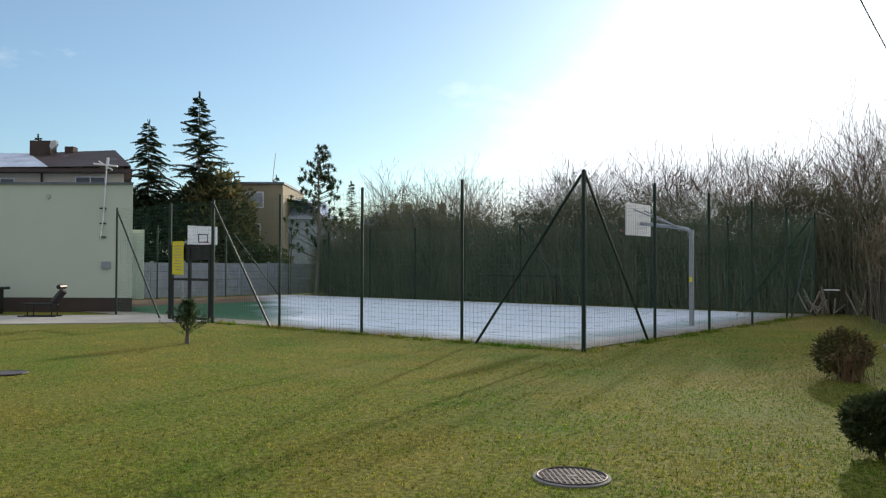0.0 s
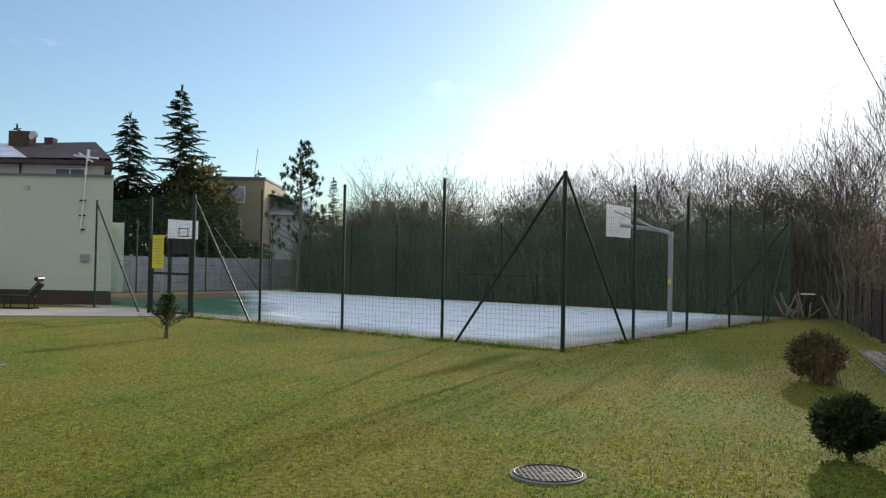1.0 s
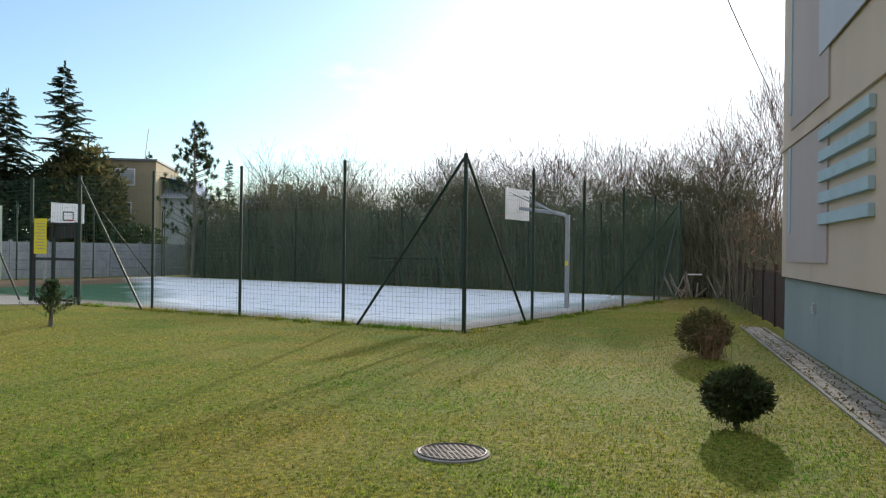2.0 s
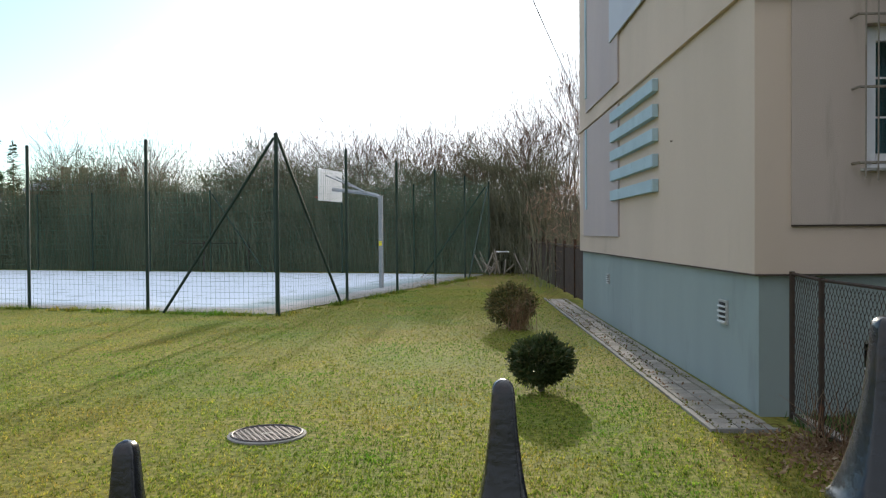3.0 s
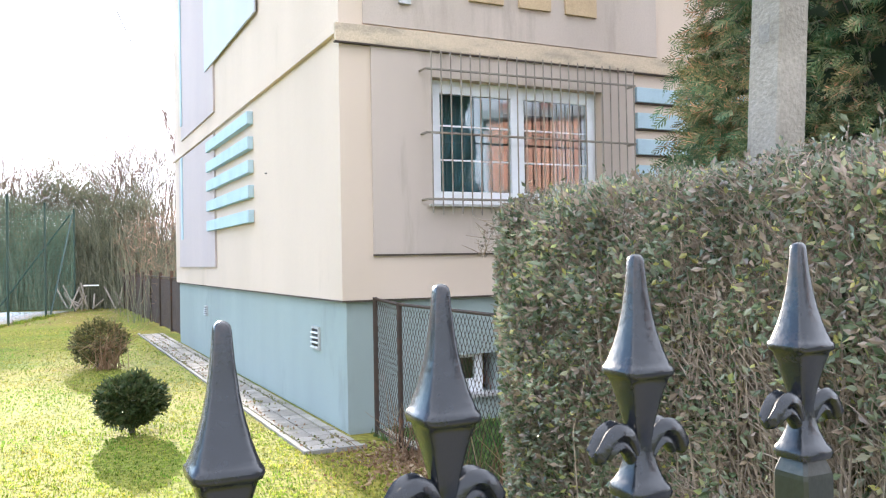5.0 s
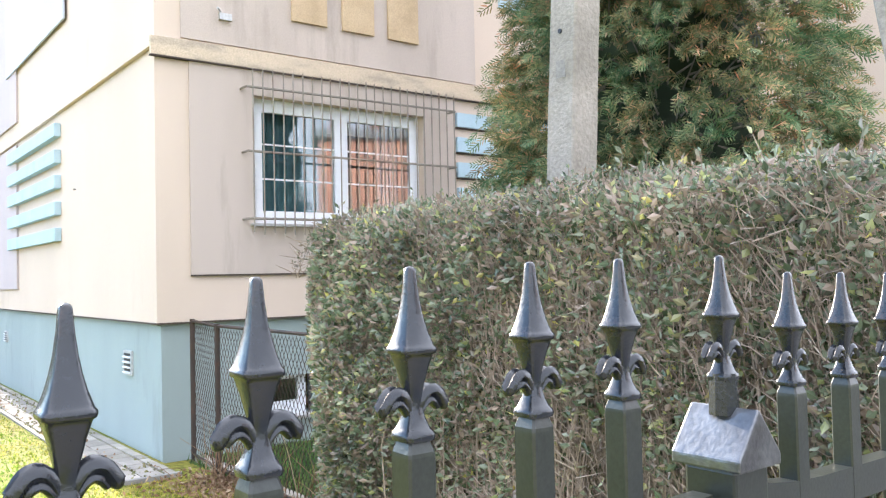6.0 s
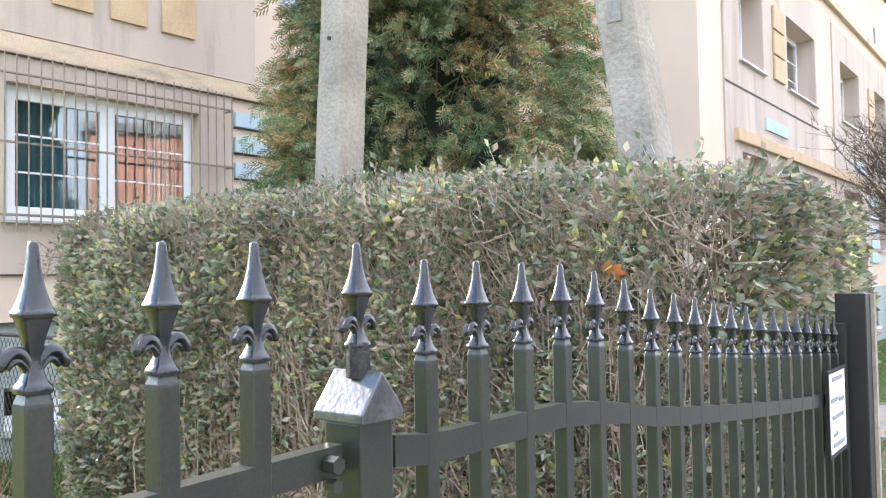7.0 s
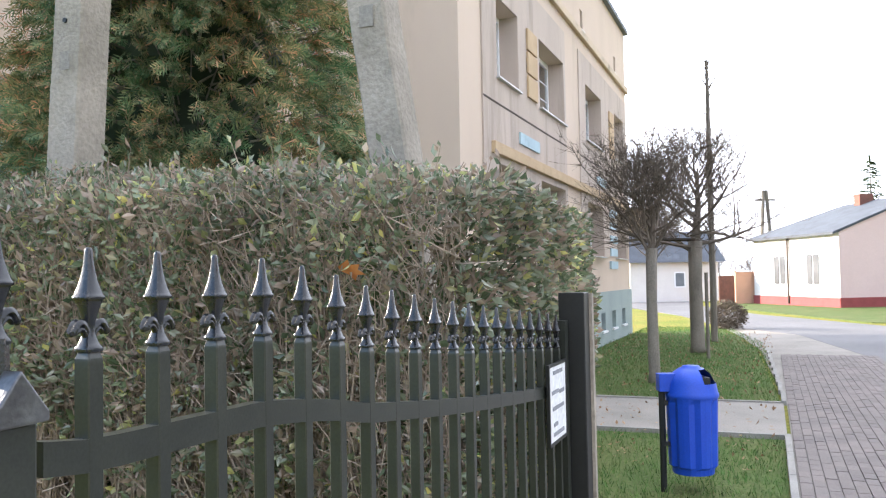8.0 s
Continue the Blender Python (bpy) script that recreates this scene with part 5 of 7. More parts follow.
# young pine on the lawn
rng = random.Random(35)
sap = thing("pine_sapling", "small young pine with dense needles on the lawn", "tree", pose(-12.9, 15.7, 0))
part("trunk", G().tube([(0, 0, -0.02), (0.01, 0, 0.25), (0, 0, 0.9)], [0.06, 0.045, 0.01], 6), M_BARK, sap)
g = G()
for i in range(64):
    z = rng.uniform(0.16, 0.95)
    a = rng.uniform(0, 6.28)
    l = (1.15 - z) * 0.66 * rng.uniform(0.5, 1.15)
    tip = Vector((math.cos(a) * l, math.sin(a) * l, z + l * 0.55))
    for n in range(75):
        c = Vector((0, 0, z)).lerp(tip, rng.random() ** 0.6)
        d = Vector((rng.gauss(0, 1), rng.gauss(0, 1), rng.gauss(0.4, 0.8))).normalized()
        s = d.cross(Vector((0, 0, 1))).normalized() * 0.009
        g.poly([c - s, c + s, c + d * rng.uniform(0.07, 0.14)])
part("crown", g, M_PINE, sap, kind="stuff")

# two round shrubs on the lawn
blob_tree("round_shrub", "clipped dark green round shrub on a short stem", 8, pose(1.14, 9.15, 0), 0.325, 0.26, 0.335, 8000, 0.055, M_BUSH, group="round shrubs")
s2 = blob_tree("round_shrub", "rounded brownish shrub with straggling dry stems", 9, pose(1.18, 15.4, 0), 0.455, 0.38, 0.44, 5200, 0.06, M_BUSH2, group="round shrubs")
g = G()
rng = random.Random(9)
for i in range(70):
    a = rng.uniform(0, 6.28)
    x, y = 0.1 + rng.gauss(0, 0.12), -0.45 + rng.gauss(0, 0.1)
    g.tube([(x, y, 0), (x + rng.gauss(0, .15), y + rng.gauss(0, .1), 0.35), (x + rng.gauss(0, .3), y + rng.gauss(0, .2), rng.uniform(0.4, 0.85))], [0.006, 0.005, 0.002], 3, caps=False)
part("dry_growth", g, M_LITTER, s2, "dry yellow stems", kind="stuff")

# ---- manhole cover ----
mh = thing("manhole_cover", "round cast iron manhole cover with a raised square grid", "manhole cover", pose(-1.48, 7.14, 0.0, 0, 0, 28))
ring = G()
N = 48
for r, z in ((0.345, -0.02), (0.345, 0.004), (0.318, 0.010), (0.314, -0.02)):
    ring.v += [(r * math.cos(2 * math.pi * k / N), r * math.sin(2 * math.pi * k / N), z) for k in range(N)]
for i in range(3):
    for k in range(N):
        ring.f.append((i * N + k, i * N + (k + 1) % N, (i + 1) * N + (k + 1) % N, (i + 1) * N + k))
part("ring", ring, M_KERB, mh, "worn concrete ring")
part("plate", G().prism([(0.31 * math.cos(2 * math.pi * k / N), 0.31 * math.sin(2 * math.pi * k / N)) for k in range(N)], -0.02, 0.004), M_DARK, mh)
for i in range(-6, 7):
    c = i * 0.047
    l = math.sqrt(max(0.0, 0.305 ** 2 - c * c))
    part("rib", G().box(c - 0.0085, c + 0.0085, -l, l, 0.0, 0.0105), M_CAST, mh)
    part("rib", G().box(-l, l, c - 0.0085, c + 0.0085, 0.0, 0.010), M_CAST, mh)
part("rim", G().tube([(0.305 * math.cos(2 * math.pi * k / N), 0.305 * math.sin(2 * math.pi * k / N), 0.012) for k in range(N + 1)], 0.009, 6), M_CAST, mh)
part("badge", G().box(-0.05, 0.05, -0.02, 0.02, 0.004, 0.012), M_KERB, mh)
flat = thing("valve_cover", "flat dark valve cover sunk in the lawn", "cover", pose(-12.0, 10.1, 0))
part("lid", G().prism([(0.28 * math.cos(k * 0.4488), 0.28 * math.sin(k * 0.4488)) for k in range(14)], -0.02, 0.015), M_CAST, flat)
part("rim", G().tube([(0.29 * math.cos(k * 0.4488), 0.29 * math.sin(k * 0.4488), 0.008) for k in range(15)], 0.014, 5), M_CAST, flat)

# ---- iron fence with spear finials ----
FY = 0.186
TIPS = [(-0.9, 1.60), (-0.5, 1.62), (-0.05, 1.67), (0.17, 1.705), (0.27, 1.721), (0.38, 1.739), (0.47, 1.750), (0.56, 1.760), (0.67, 1.765), (0.87, 1.769), (1.0, 1.771),
        (1.11, 1.755), (1.42, 1.750), (1.52, 1.741), (1.63, 1.727), (1.73, 1.708), (1.84, 1.697), (2.05, 1.676), (2.26, 1.657), (3.3, 1.575)]
SP = 0.1052


def tip_z(x):
    return float(np.interp(x, [a for a, b in TIPS], [b for a, b in TIPS]))


def square_rings(g, rings, round_by=0.24):
    """Rings of rounded square section from the bottom up: (z, half width)."""
    n = len(g.v)
    q = 1 - round_by
    sec = [(-1, -q), (-1 + 0.3 * round_by, -1 + 0.3 * round_by), (-q, -1), (q, -1), (1 - 0.3 * round_by, -1 + 0.3 * round_by), (1, -q), (1, q), (1 - 0.3 * round_by, 1 - 0.3 * round_by), (q, 1), (-q, 1), (-1 + 0.3 * round_by, 1 - 0.3 * round_by), (-1, q)]
    k12 = len(sec)
    for z, r in rings:
        g.v += [(r * a, r * b, z) for a, b in sec]
    for i in range(len(rings) - 1):
        for k in range(k12):
            a, b = n + k12 * i + k, n + k12 * i + (k + 1) % k12
            g.f.append((a, b, b + k12, a + k12))
    g.f.append(tuple(range(n + k12 - 1, n - 1, -1)))
    m = n + k12 * (len(rings) - 1)
    g.f.append(tuple(range(m, m + k12)))


def swept(g, path, wide, thick):
    """A cast leaf: a band along a path in the xz plane, with two ribs and a groove along its back."""
    n = len(g.v)
    sec = [(-1.0, -0.2), (-0.9, 0.55), (-0.6, 1.0), (-0.28, 0.75), (0.0, 0.25), (0.28, 0.75), (0.6, 1.0), (0.9, 0.55), (1.0, -0.2), (0.6, -0.8), (0.0, -0.95), (-0.6, -0.8)]
    k = len(sec)
    path = [Vector((a, 0, b)) for a, b in path]
    fine = []
    for i in range(len(path) - 1):
        p0, p1, p2, p3 = path[max(i - 1, 0)], path[i], path[i + 1], path[min(i + 2, len(path) - 1)]
        for j in range(3):
            t = j / 3
            fine.append((0.5 * (2 * p1 + (p2 - p0) * t + (2 * p0 - 5 * p1 + 4 * p2 - p3) * t * t + (3 * p1 - p0 - 3 * p2 + p3) * t ** 3), i + t))
    fine.append((path[-1], len(path) - 1.0))
    for i, (p, f) in enumerate(fine):
        d = (fine[min(i + 1, len(fine) - 1)][0] - fine[max(i - 1, 0)][0]).normalized()
        up = Vector((-d.z, 0, d.x))
        if path[-1].x < 0:
            up = -up
        w, h = np.interp(f, range(len(wide)), wide), np.interp(f, range(len(thick)), thick)
        for a, b in sec:
            q = p + up * (b * h) + Vector((0, a * w, 0))
            g.v.append((q.x, q.y, q.z))
    for i in range(len(fine) - 1):
        for j in range(k):
            a, b = n + i * k + j, n + i * k + (j + 1) % k
            g.f.append((a, b, b + k, a + k))
    m = n + (len(fine) - 1) * k
    g.f += [tuple(range(n + k - 1, n - 1, -1)), tuple(range(m, m + k))]


def finial_mesh():
    """A cast spear: waisted foot, neck, a curled leaf to each side and a flared point with a raised lip; its tip is at z = 0."""
    g = G()
    square_rings(g, [(-0.1085, 0.0106), (-0.1060, 0.0112), (-0.1035, 0.0106), (-0.1015, 0.0090), (-0.0985, 0.0076), (-0.0945, 0.0062), (-0.0890, 0.0050), (-0.0830, 0.0046), (-0.0775, 0.0052), (-0.0720, 0.0064), (-0.0640, 0.0082), (-0.0575, 0.0101), (-0.0553, 0.0108), (-0.0545, 0.0122), (-0.0528, 0.0127), (-0.0510, 0.0125), (-0.0500, 0.0116), (-0.0480, 0.0108), (-0.0420, 0.0088), (-0.034, 0.0068), (-0.025, 0.0052), (-0.014, 0.0039), (-0.0034, 0.0031), (-0.0018, 0.0028), (-0.0007, 0.0020), (0.0, 0.0007)], 0.34)
    for s in (-1, 1):
        swept(g, [(0.0015 * s, -0.0970), (0.0040 * s, -0.0880), (0.0082 * s, -0.0810), (0.0128 * s, -0.0786), (0.0175 * s, -0.0803), (0.0208 * s, -0.0848), (0.0236 * s, -0.0888), (0.0258 * s, -0.0900)], [0.0036, 0.0050, 0.0060, 0.0066, 0.0066, 0.0062, 0.0052, 0.0026], [0.0026, 0.0036, 0.0041, 0.0042, 0.0041, 0.0041, 0.0042, 0.0024])
        swept(g, [(0.0020 * s, -0.0985), (0.0055 * s, -0.0900), (0.0105 * s, -0.0850), (0.0150 * s, -0.0858), (0.0190 * s, -0.0905)], [0.0036, 0.0046, 0.0050, 0.0048, 0.0030], [0.0022, 0.0028, 0.0030, 0.0030, 0.0020])
    me = g.mesh("finial", M_FINIAL, smooth=True)
    bm = bmesh.new()
    bm.from_mesh(me)
    bmesh.ops.recalc_face_normals(bm, faces=bm.faces)
    bm.to_mesh(me)
    bm.free()
    me.set_sharp_from_angle(angle=radians(48))
    return me


FINIAL = finial_mesh()


def add_picket(parent, x, ztop, bottom=0.12):
    """A square steel picket whose top is cut back to a low pyramid, carrying its finial."""
    zt = ztop - 0.106
    g = G()
    w, c = 0.0104, 0.0016
    for z, h, e in ((bottom, w, c), (zt - 0.012, w, c), (zt - 0.0095, w * 0.98, c), (zt, 0.0072, c)):
        g.v += [(x + a, FY + b, z) for a, b in ((-h + e, -h), (h - e, -h), (h, -h + e), (h, h - e), (h - e, h), (-h + e, h), (-h, h - e), (-h, -h + e))]
    for i in range(3):
        for k in range(8):
            a, b = 8 * i + k, 8 * i + (k + 1) % 8
            g.f.append((a, b, b + 8, a + 8))
    g.f += [tuple(range(7, -1, -1)), tuple(range(24, 32))]
    p = part("picket", g, M_IRON, parent)
    piece("finial", FINIAL, p, Matrix.Translation((x, FY, ztop)))


def curved_rail(x0, x1, dz, h, d):
    g = G()
    n = max(2, int((x1 - x0) / 0.05))
    for i in range(n + 1):
        x = x0 + (x1 - x0) * i / n
        z = tip_z(x) + dz - float(np.interp(x, [1.4, 2.0, 2.6, 3.2], [0.0, 0.014, 0.027, 0.033]))
        g.v += [(x, FY - d, z - h), (x, FY + d, z - h), (x, FY + d, z), (x, FY - d, z)]
    for i in range(n):
        for k in range(4):
            a, b = 4 * i + k, 4 * i + (k + 1) % 4
            g.f.append((b, a, a + 4, b + 4))
    g.f += [(0, 1, 2, 3), (4 * n + 3, 4 * n + 2, 4 * n + 1, 4 * n)]
    return g


fence = thing("iron_fence", "black-green iron fence with cast spear finials", "fence")
LEFT_X = [0.866, 0.771, 0.667, 0.563, 0.465, 0.379, 0.274, 0.168] + [0.168 - 0.1 * k for k in range(1, 9)]
for x in LEFT_X:
    add_picket(fence, x, tip_z(x))
part("rail", curved_rail(-0.75, 0.965, -0.200, 0.030, 0.010), M_IRON, fence)
part("rail", curved_rail(-0.75, 0.965, -1.30, 0.030, 0.010), M_IRON, fence)
for x in (-0.7, 0.96):
    part("foot_block", G().box(x - 0.06, x + 0.06, FY - 0.06, FY + 0.06, -0.05, 0.14), M_CONC, fence)
part("bolt", G().tube([(0.945, FY - 0.012, 1.555), (0.945, FY - 0.026, 1.555)], 0.009, 6).tube([(0.945, FY - 0.012, 1.535), (0.945, FY - 0.024, 1.535)], 0.007, 6), M_IRON, fence)

gpost = thing("gate_post", "black square gate post with a pitched sheet cap and finial", "fence post")
part("post", G().box(1.0 - 0.025, 1.0 + 0.025, FY - 0.025, FY + 0.025, -0.05, 1.590), M_IRON, gpost, bevel=0.003)
cap = G()
w, d, z0, z1 = 0.031, 0.034, 1.590, 1.640
cap.v = [(1 - w, FY - d, z0), (1 + w, FY - d, z0), (1 + w, FY + d, z0), (1 - w, FY + d, z0), (1 - w, FY - d, z0 + 0.010), (1 + w, FY - d, z0 + 0.010), (1 + w, FY + d, z0 + 0.010), (1 - w, FY + d, z0 + 0.010), (1.0, FY - d, z1), (1.0, FY + d, z1)]
cap.f = [(3, 2, 1, 0), (0, 1, 5, 8, 4), (2, 3, 7, 9, 6), (0, 4, 7, 3), (1, 2, 6, 5), (4, 8, 9, 7), (5, 6, 9, 8)]
part("cap", cap, M_CAP, gpost, "worn grey sheet cap, shining from the sky", bevel=0.002)
part("cap_stem", G().tube([(1.0, FY, 1.632), (1.0, FY, 1.668)], [0.013, 0.012], 8), M_FINIAL, gpost)
piece("finial", FINIAL, gpost, Matrix.Translation((1.0, FY, 1.771)))

igate = thing("iron_gate", "black-green iron gate leaf with spear finials and a curved rail", "gate")
GX1 = 3.14
for i in range(1, 21):
    x = 1.004 + SP * i - (0.0 if i > 1 else -0.002)
    add_picket(igate, x, tip_z(x))
part("rail", curved_rail(1.045, GX1 + 0.04, -0.198, 0.034, 0.010), M_IRON, igate)
part("rail", curved_rail(1.045, GX1 + 0.04, -1.28, 0.034, 0.010), M_IRON, igate)
part("stile", G().box(GX1 + 0.01, GX1 + 0.05, FY - 0.02, FY + 0.02, 0.12, tip_z(GX1) - 0.02), M_IRON, igate)
epost = thing("gate_post", "black square end post of the gate", "fence post")
part("post", G().box(3.225, 3.305, FY - 0.07, FY + 0.02, -0.05, 1.66), M_DARK, epost, bevel=0.004)
part("edge_strip", G().box(3.306, 3.336, FY - 0.080, FY - 0.02, -0.05, 1.655), M_WOOD, epost, "pale wooden edge strip")

notice = thing("paper_notice", "white printed notice in a clear sleeve tied to the gate", "notice")
ny = FY - 0.022
part("sheet", G().box(2.905, 3.115, ny - 0.003, ny, 1.205, 1.435), M_PAPER, notice)
part("sleeve", G().box(2.895, 2.904, ny - 0.006, ny + 0.003, 1.195, 1.445).box(3.116, 3.125, ny - 0.006, ny + 0.003, 1.195, 1.445).box(2.904, 3.116, ny - 0.006, ny + 0.003, 1.436, 1.445).box(2.904, 3.116, ny - 0.006, ny + 0.003, 1.195, 1.204), M_DARK, notice, "dark sleeve edge")
for z, a, b in ((1.41, 2.95, 3.07), (1.35, 2.93, 3.02), (1.345, 3.03, 3.09), (1.30, 2.94, 3.08), (1.25, 2.95, 3.00), (1.22, 2.95, 3.08)):
    part("print_line", G().box(a, b, ny - 0.005, ny - 0.0035, z, z + 0.012), M_INK, notice)


# ---- hedge ----
hedge = thing("privet_hedge", "tall clipped privet hedge, grey-green leaves over bare brown twigs", "hedge")
rng = random.Random(41)
HX0, HX1, HY0, HY1, HZ = 2.52, 3.66, 0.30, 4.04, 2.11


def hedge_face(y, z):
    """How far the front of the hedge stands out at that place."""
    return HX0 + 0.06 * (1.6 - y) * 0.6 + 0.24 * max(0.0, (y - 3.42) / 0.5) ** 2 + 0.10 * noise.noise((y * 1.1, z * 1.1, 2)) + 0.05 * noise.noise((y * 3.1, z * 3.0, 7))


def hedge_top(x, y):
    return HZ + float(np.interp(y, [0.25, 0.5, 1.3, 2.2, 3.2], [-0.12, -0.045, 0.0, 0.015, 0.025])) + 0.04 * noise.noise((x * 1.4, y * 1.4, 4)) + 0.03 * noise.noise((x * 4, y * 4, 9)) - 0.25 * max(0.0, (y - 3.5) / 0.62) ** 2 - 0.16 * max(0.0, (2.75 - x) / 0.25) ** 2


def leaf(g, p, d, s, l, w):
    """A folded pointed leaf."""
    n = d.cross(s)
    g.v += [tuple(p), tuple(p + d * l * 0.5 + s * w + n * w * 0.35), tuple(p + d * l), tuple(p + d * l * 0.5 - s * w + n * w * 0.35)]
    k = len(g.v) - 4
    g.f += [(k, k + 1, k + 2), (k, k + 2, k + 3)]


def any_dir(rng, bias, amount):
    return (Vector((rng.gauss(0, 1), rng.gauss(0, 1), rng.gauss(0, 1))).normalized() + bias * amount).normalized()


lv, tw = G(), G()


def hedge_leaf(p, out, size=1.0):
    d = any_dir(rng, out + Vector((0, 0, 0.35)), 0.8 if size == 1.0 else 0.25)
    s = d.cross(any_dir(rng, out, 0.9))
    if s.length < 0.01:
        return
    s.normalize()
    l = size * rng.uniform(0.020, 0.052)
    leaf(lv, p, d, s, l, l * rng.uniform(0.20, 0.29))


FRONT_OUT, TOP_OUT, END_OUT, NEAR_OUT = Vector((-1, 0, 0.1)), Vector((0, 0, 1)), Vector((0, 1, 0.1)), Vector((0, -1, 0.1))
for i in range(58000):
    y, z = rng.uniform(HY0, HY1), HZ * (rng.random() ** 0.72)
    thin = noise.noise((y * 1.8, z * 1.5, 12)) - 0.28 * max(0.0, (1.55 - z)) * (0.4 + 0.6 * min(1.0, max(0.0, (3.0 - y) / 1.0)))
    if thin < -0.42 and rng.random() < 0.72:
        continue
    if noise.noise((y * 6.0, z * 6.0, 21)) < -0.12 and rng.random() < 0.62:
        continue
    x = hedge_face(y, z) + abs(rng.gauss(0, 0.07))
    if z > hedge_top(x, y):
        continue
    hedge_leaf(Vector((x, y, z)), FRONT_OUT)
for i in range(19000):
    x, y = rng.uniform(HX0 + 0.03, HX1 + 0.4), rng.uniform(HY0 - 0.05, HY1 - 0.03)
    hedge_leaf(Vector((x, y, hedge_top(x, y) - abs(rng.gauss(0, 0.05)) + 0.012)), TOP_OUT, 0.72)
for i in range(15000):
    x, z = rng.uniform(HX0 + 0.10, HX1), HZ * rng.random() ** 0.8
    y = HY1 + 0.08 * noise.noise((x * 1.5, z * 1.5, 5)) - abs(rng.gauss(0, 0.06))
    if x > hedge_face(y, z) and z < hedge_top(x, y):
        hedge_leaf(Vector((x, y, z)), END_OUT)
for i in range(13000):
    x = rng.uniform(HX0 + 0.1, HX1 + 0.5)
    z = rng.uniform(0.9, hedge_top(x, HY0))
    hedge_leaf(Vector((x, HY0 - 0.03 + 0.07 * noise.noise((x * 1.5, z * 1.5, 6)) + abs(rng.gauss(0, 0.05)), z)), NEAR_OUT)
# a few shoots above the cut
for i in range(70):
    x, y = rng.uniform(HX0, HX1), rng.uniform(HY0, HY1)
    z = hedge_top(x, y)
    q = Vector((x + rng.gauss(0, .03), y + rng.gauss(0, .03), z + rng.uniform(0.03, 0.10)))
    tw.tube([(x, y, z - 0.1), q], [0.003, 0.0015], 3, caps=False)
    for k in range(5):
        hedge_leaf(Vector((x, y, z)).lerp(q, k / 4), TOP_OUT)
# twigs: upright stems that fork towards the face, inside the leaf layer
def inside(p):
    p.y = min(max(p.y, HY0 + 0.06), HY1 - 0.05)
    p.x = max(p.x, hedge_face(p.y, p.z) + 0.015)
    p.z = min(p.z, hedge_top(p.x, p.y) - 0.02)
    return p


for i in range(1000):
    y = rng.uniform(HY0 + 0.08, HY1 - 0.05)
    x = HX0 + 0.05 + abs(rng.gauss(0.12, 0.2))
    p = Vector((x, y, rng.uniform(0, 0.3)))
    pts, rad = [p], [rng.uniform(0.003, 0.0075)]
    for k in range(5):
        p = inside(p + Vector((rng.gauss(-0.012, 0.04), rng.gauss(0, 0.05), rng.uniform(0.22, 0.38))))
        pts.append(p)
        rad.append(rad[-1] * 0.8)
        for j in range(2):
            q = inside(p + Vector((rng.gauss(-0.06, 0.05), rng.gauss(0, 0.07), rng.uniform(0.0, 0.15))))
            tw.tube([p, p.lerp(q, 0.5) + Vector((0, 0, 0.010)), q], [0.0024, 0.0019, 0.001], 3, caps=False)
    tw.tube(pts, rad, 4, caps=False)
for i in range(5200):
    p = inside(Vector((HX0 + rng.uniform(0.0, 0.1), rng.uniform(HY0, HY1), rng.uniform(0.3, 1.85))))
    q = inside(p + Vector((rng.gauss(-0.03, 0.03), rng.gauss(0, 0.09), rng.gauss(0.08, 0.08))))
    q.x -= 0.02
    tw.tube([p, p.lerp(q, 0.5) + Vector((0, 0, rng.gauss(0, 0.015))), q], [0.0024, 0.002, 0.001], 3, caps=False)
# short cut twig ends on the top and along the upper edge
for i in range(2600):
    x, y = HX0 + 0.02 + 1.4 * rng.random() ** 1.6, rng.uniform(HY0, HY1 - 0.05)
    z = hedge_top(x, y)
    p = Vector((x, y, z - rng.uniform(0.03, 0.16)))
    q = p + Vector((rng.gauss(-0.01, 0.05), rng.gauss(0, 0.06), rng.uniform(0.0, 0.11)))
    q.z = min(q.z, z + 0.015)
    tw.tube([p, p.lerp(q, 0.5) + Vector((rng.gauss(0, 0.008), 0, 0)), q], [0.0026, 0.002, 0.0012], 3, caps=False)
part("leaves", lv, M_PRIVET, hedge, "grey-green privet leaves, some yellow and brown", kind="stuff")
part("twig_layer", tw, M_HTWIG, hedge, "bare brown twigs", kind="stuff")
# filler leaves; the hedge's inner shade is put into their darker green
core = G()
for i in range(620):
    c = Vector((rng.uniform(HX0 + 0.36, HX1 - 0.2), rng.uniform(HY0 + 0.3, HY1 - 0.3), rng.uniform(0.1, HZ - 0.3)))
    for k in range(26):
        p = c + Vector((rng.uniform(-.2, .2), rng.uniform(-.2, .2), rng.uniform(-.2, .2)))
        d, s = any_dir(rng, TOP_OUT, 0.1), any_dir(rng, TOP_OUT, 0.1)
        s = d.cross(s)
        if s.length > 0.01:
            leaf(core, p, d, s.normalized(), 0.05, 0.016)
part("shaded_core_leaves", core, M_BUSH, hedge, kind="stuff")

# one large dead leaf caught in the hedge
dead = G()
rim = [(0, 0), (0.012, 0.010), (0.035, 0.030), (0.040, 0.014), (0.075, 0.022), (0.068, 0.004), (0.095, -0.006), (0.066, -0.012), (0.060, -0.032), (0.038, -0.016), (0.014, -0.012)]
dead.poly([(0, -a, b) for a, b in rim]).poly([(0.0015, -a, b) for a, b in reversed(rim)])
whole("dead_leaf", dead, M_OAK, "large orange dead leaf caught in the hedge", "leaf", m=pose(2.53, 0.68, 1.755, 12, -20, -8))

# ---- twin-leg concrete pole behind the hedge ----
pole = thing("utility_pole", "twin-legged weathered concrete utility pole with notches", "utility pole")


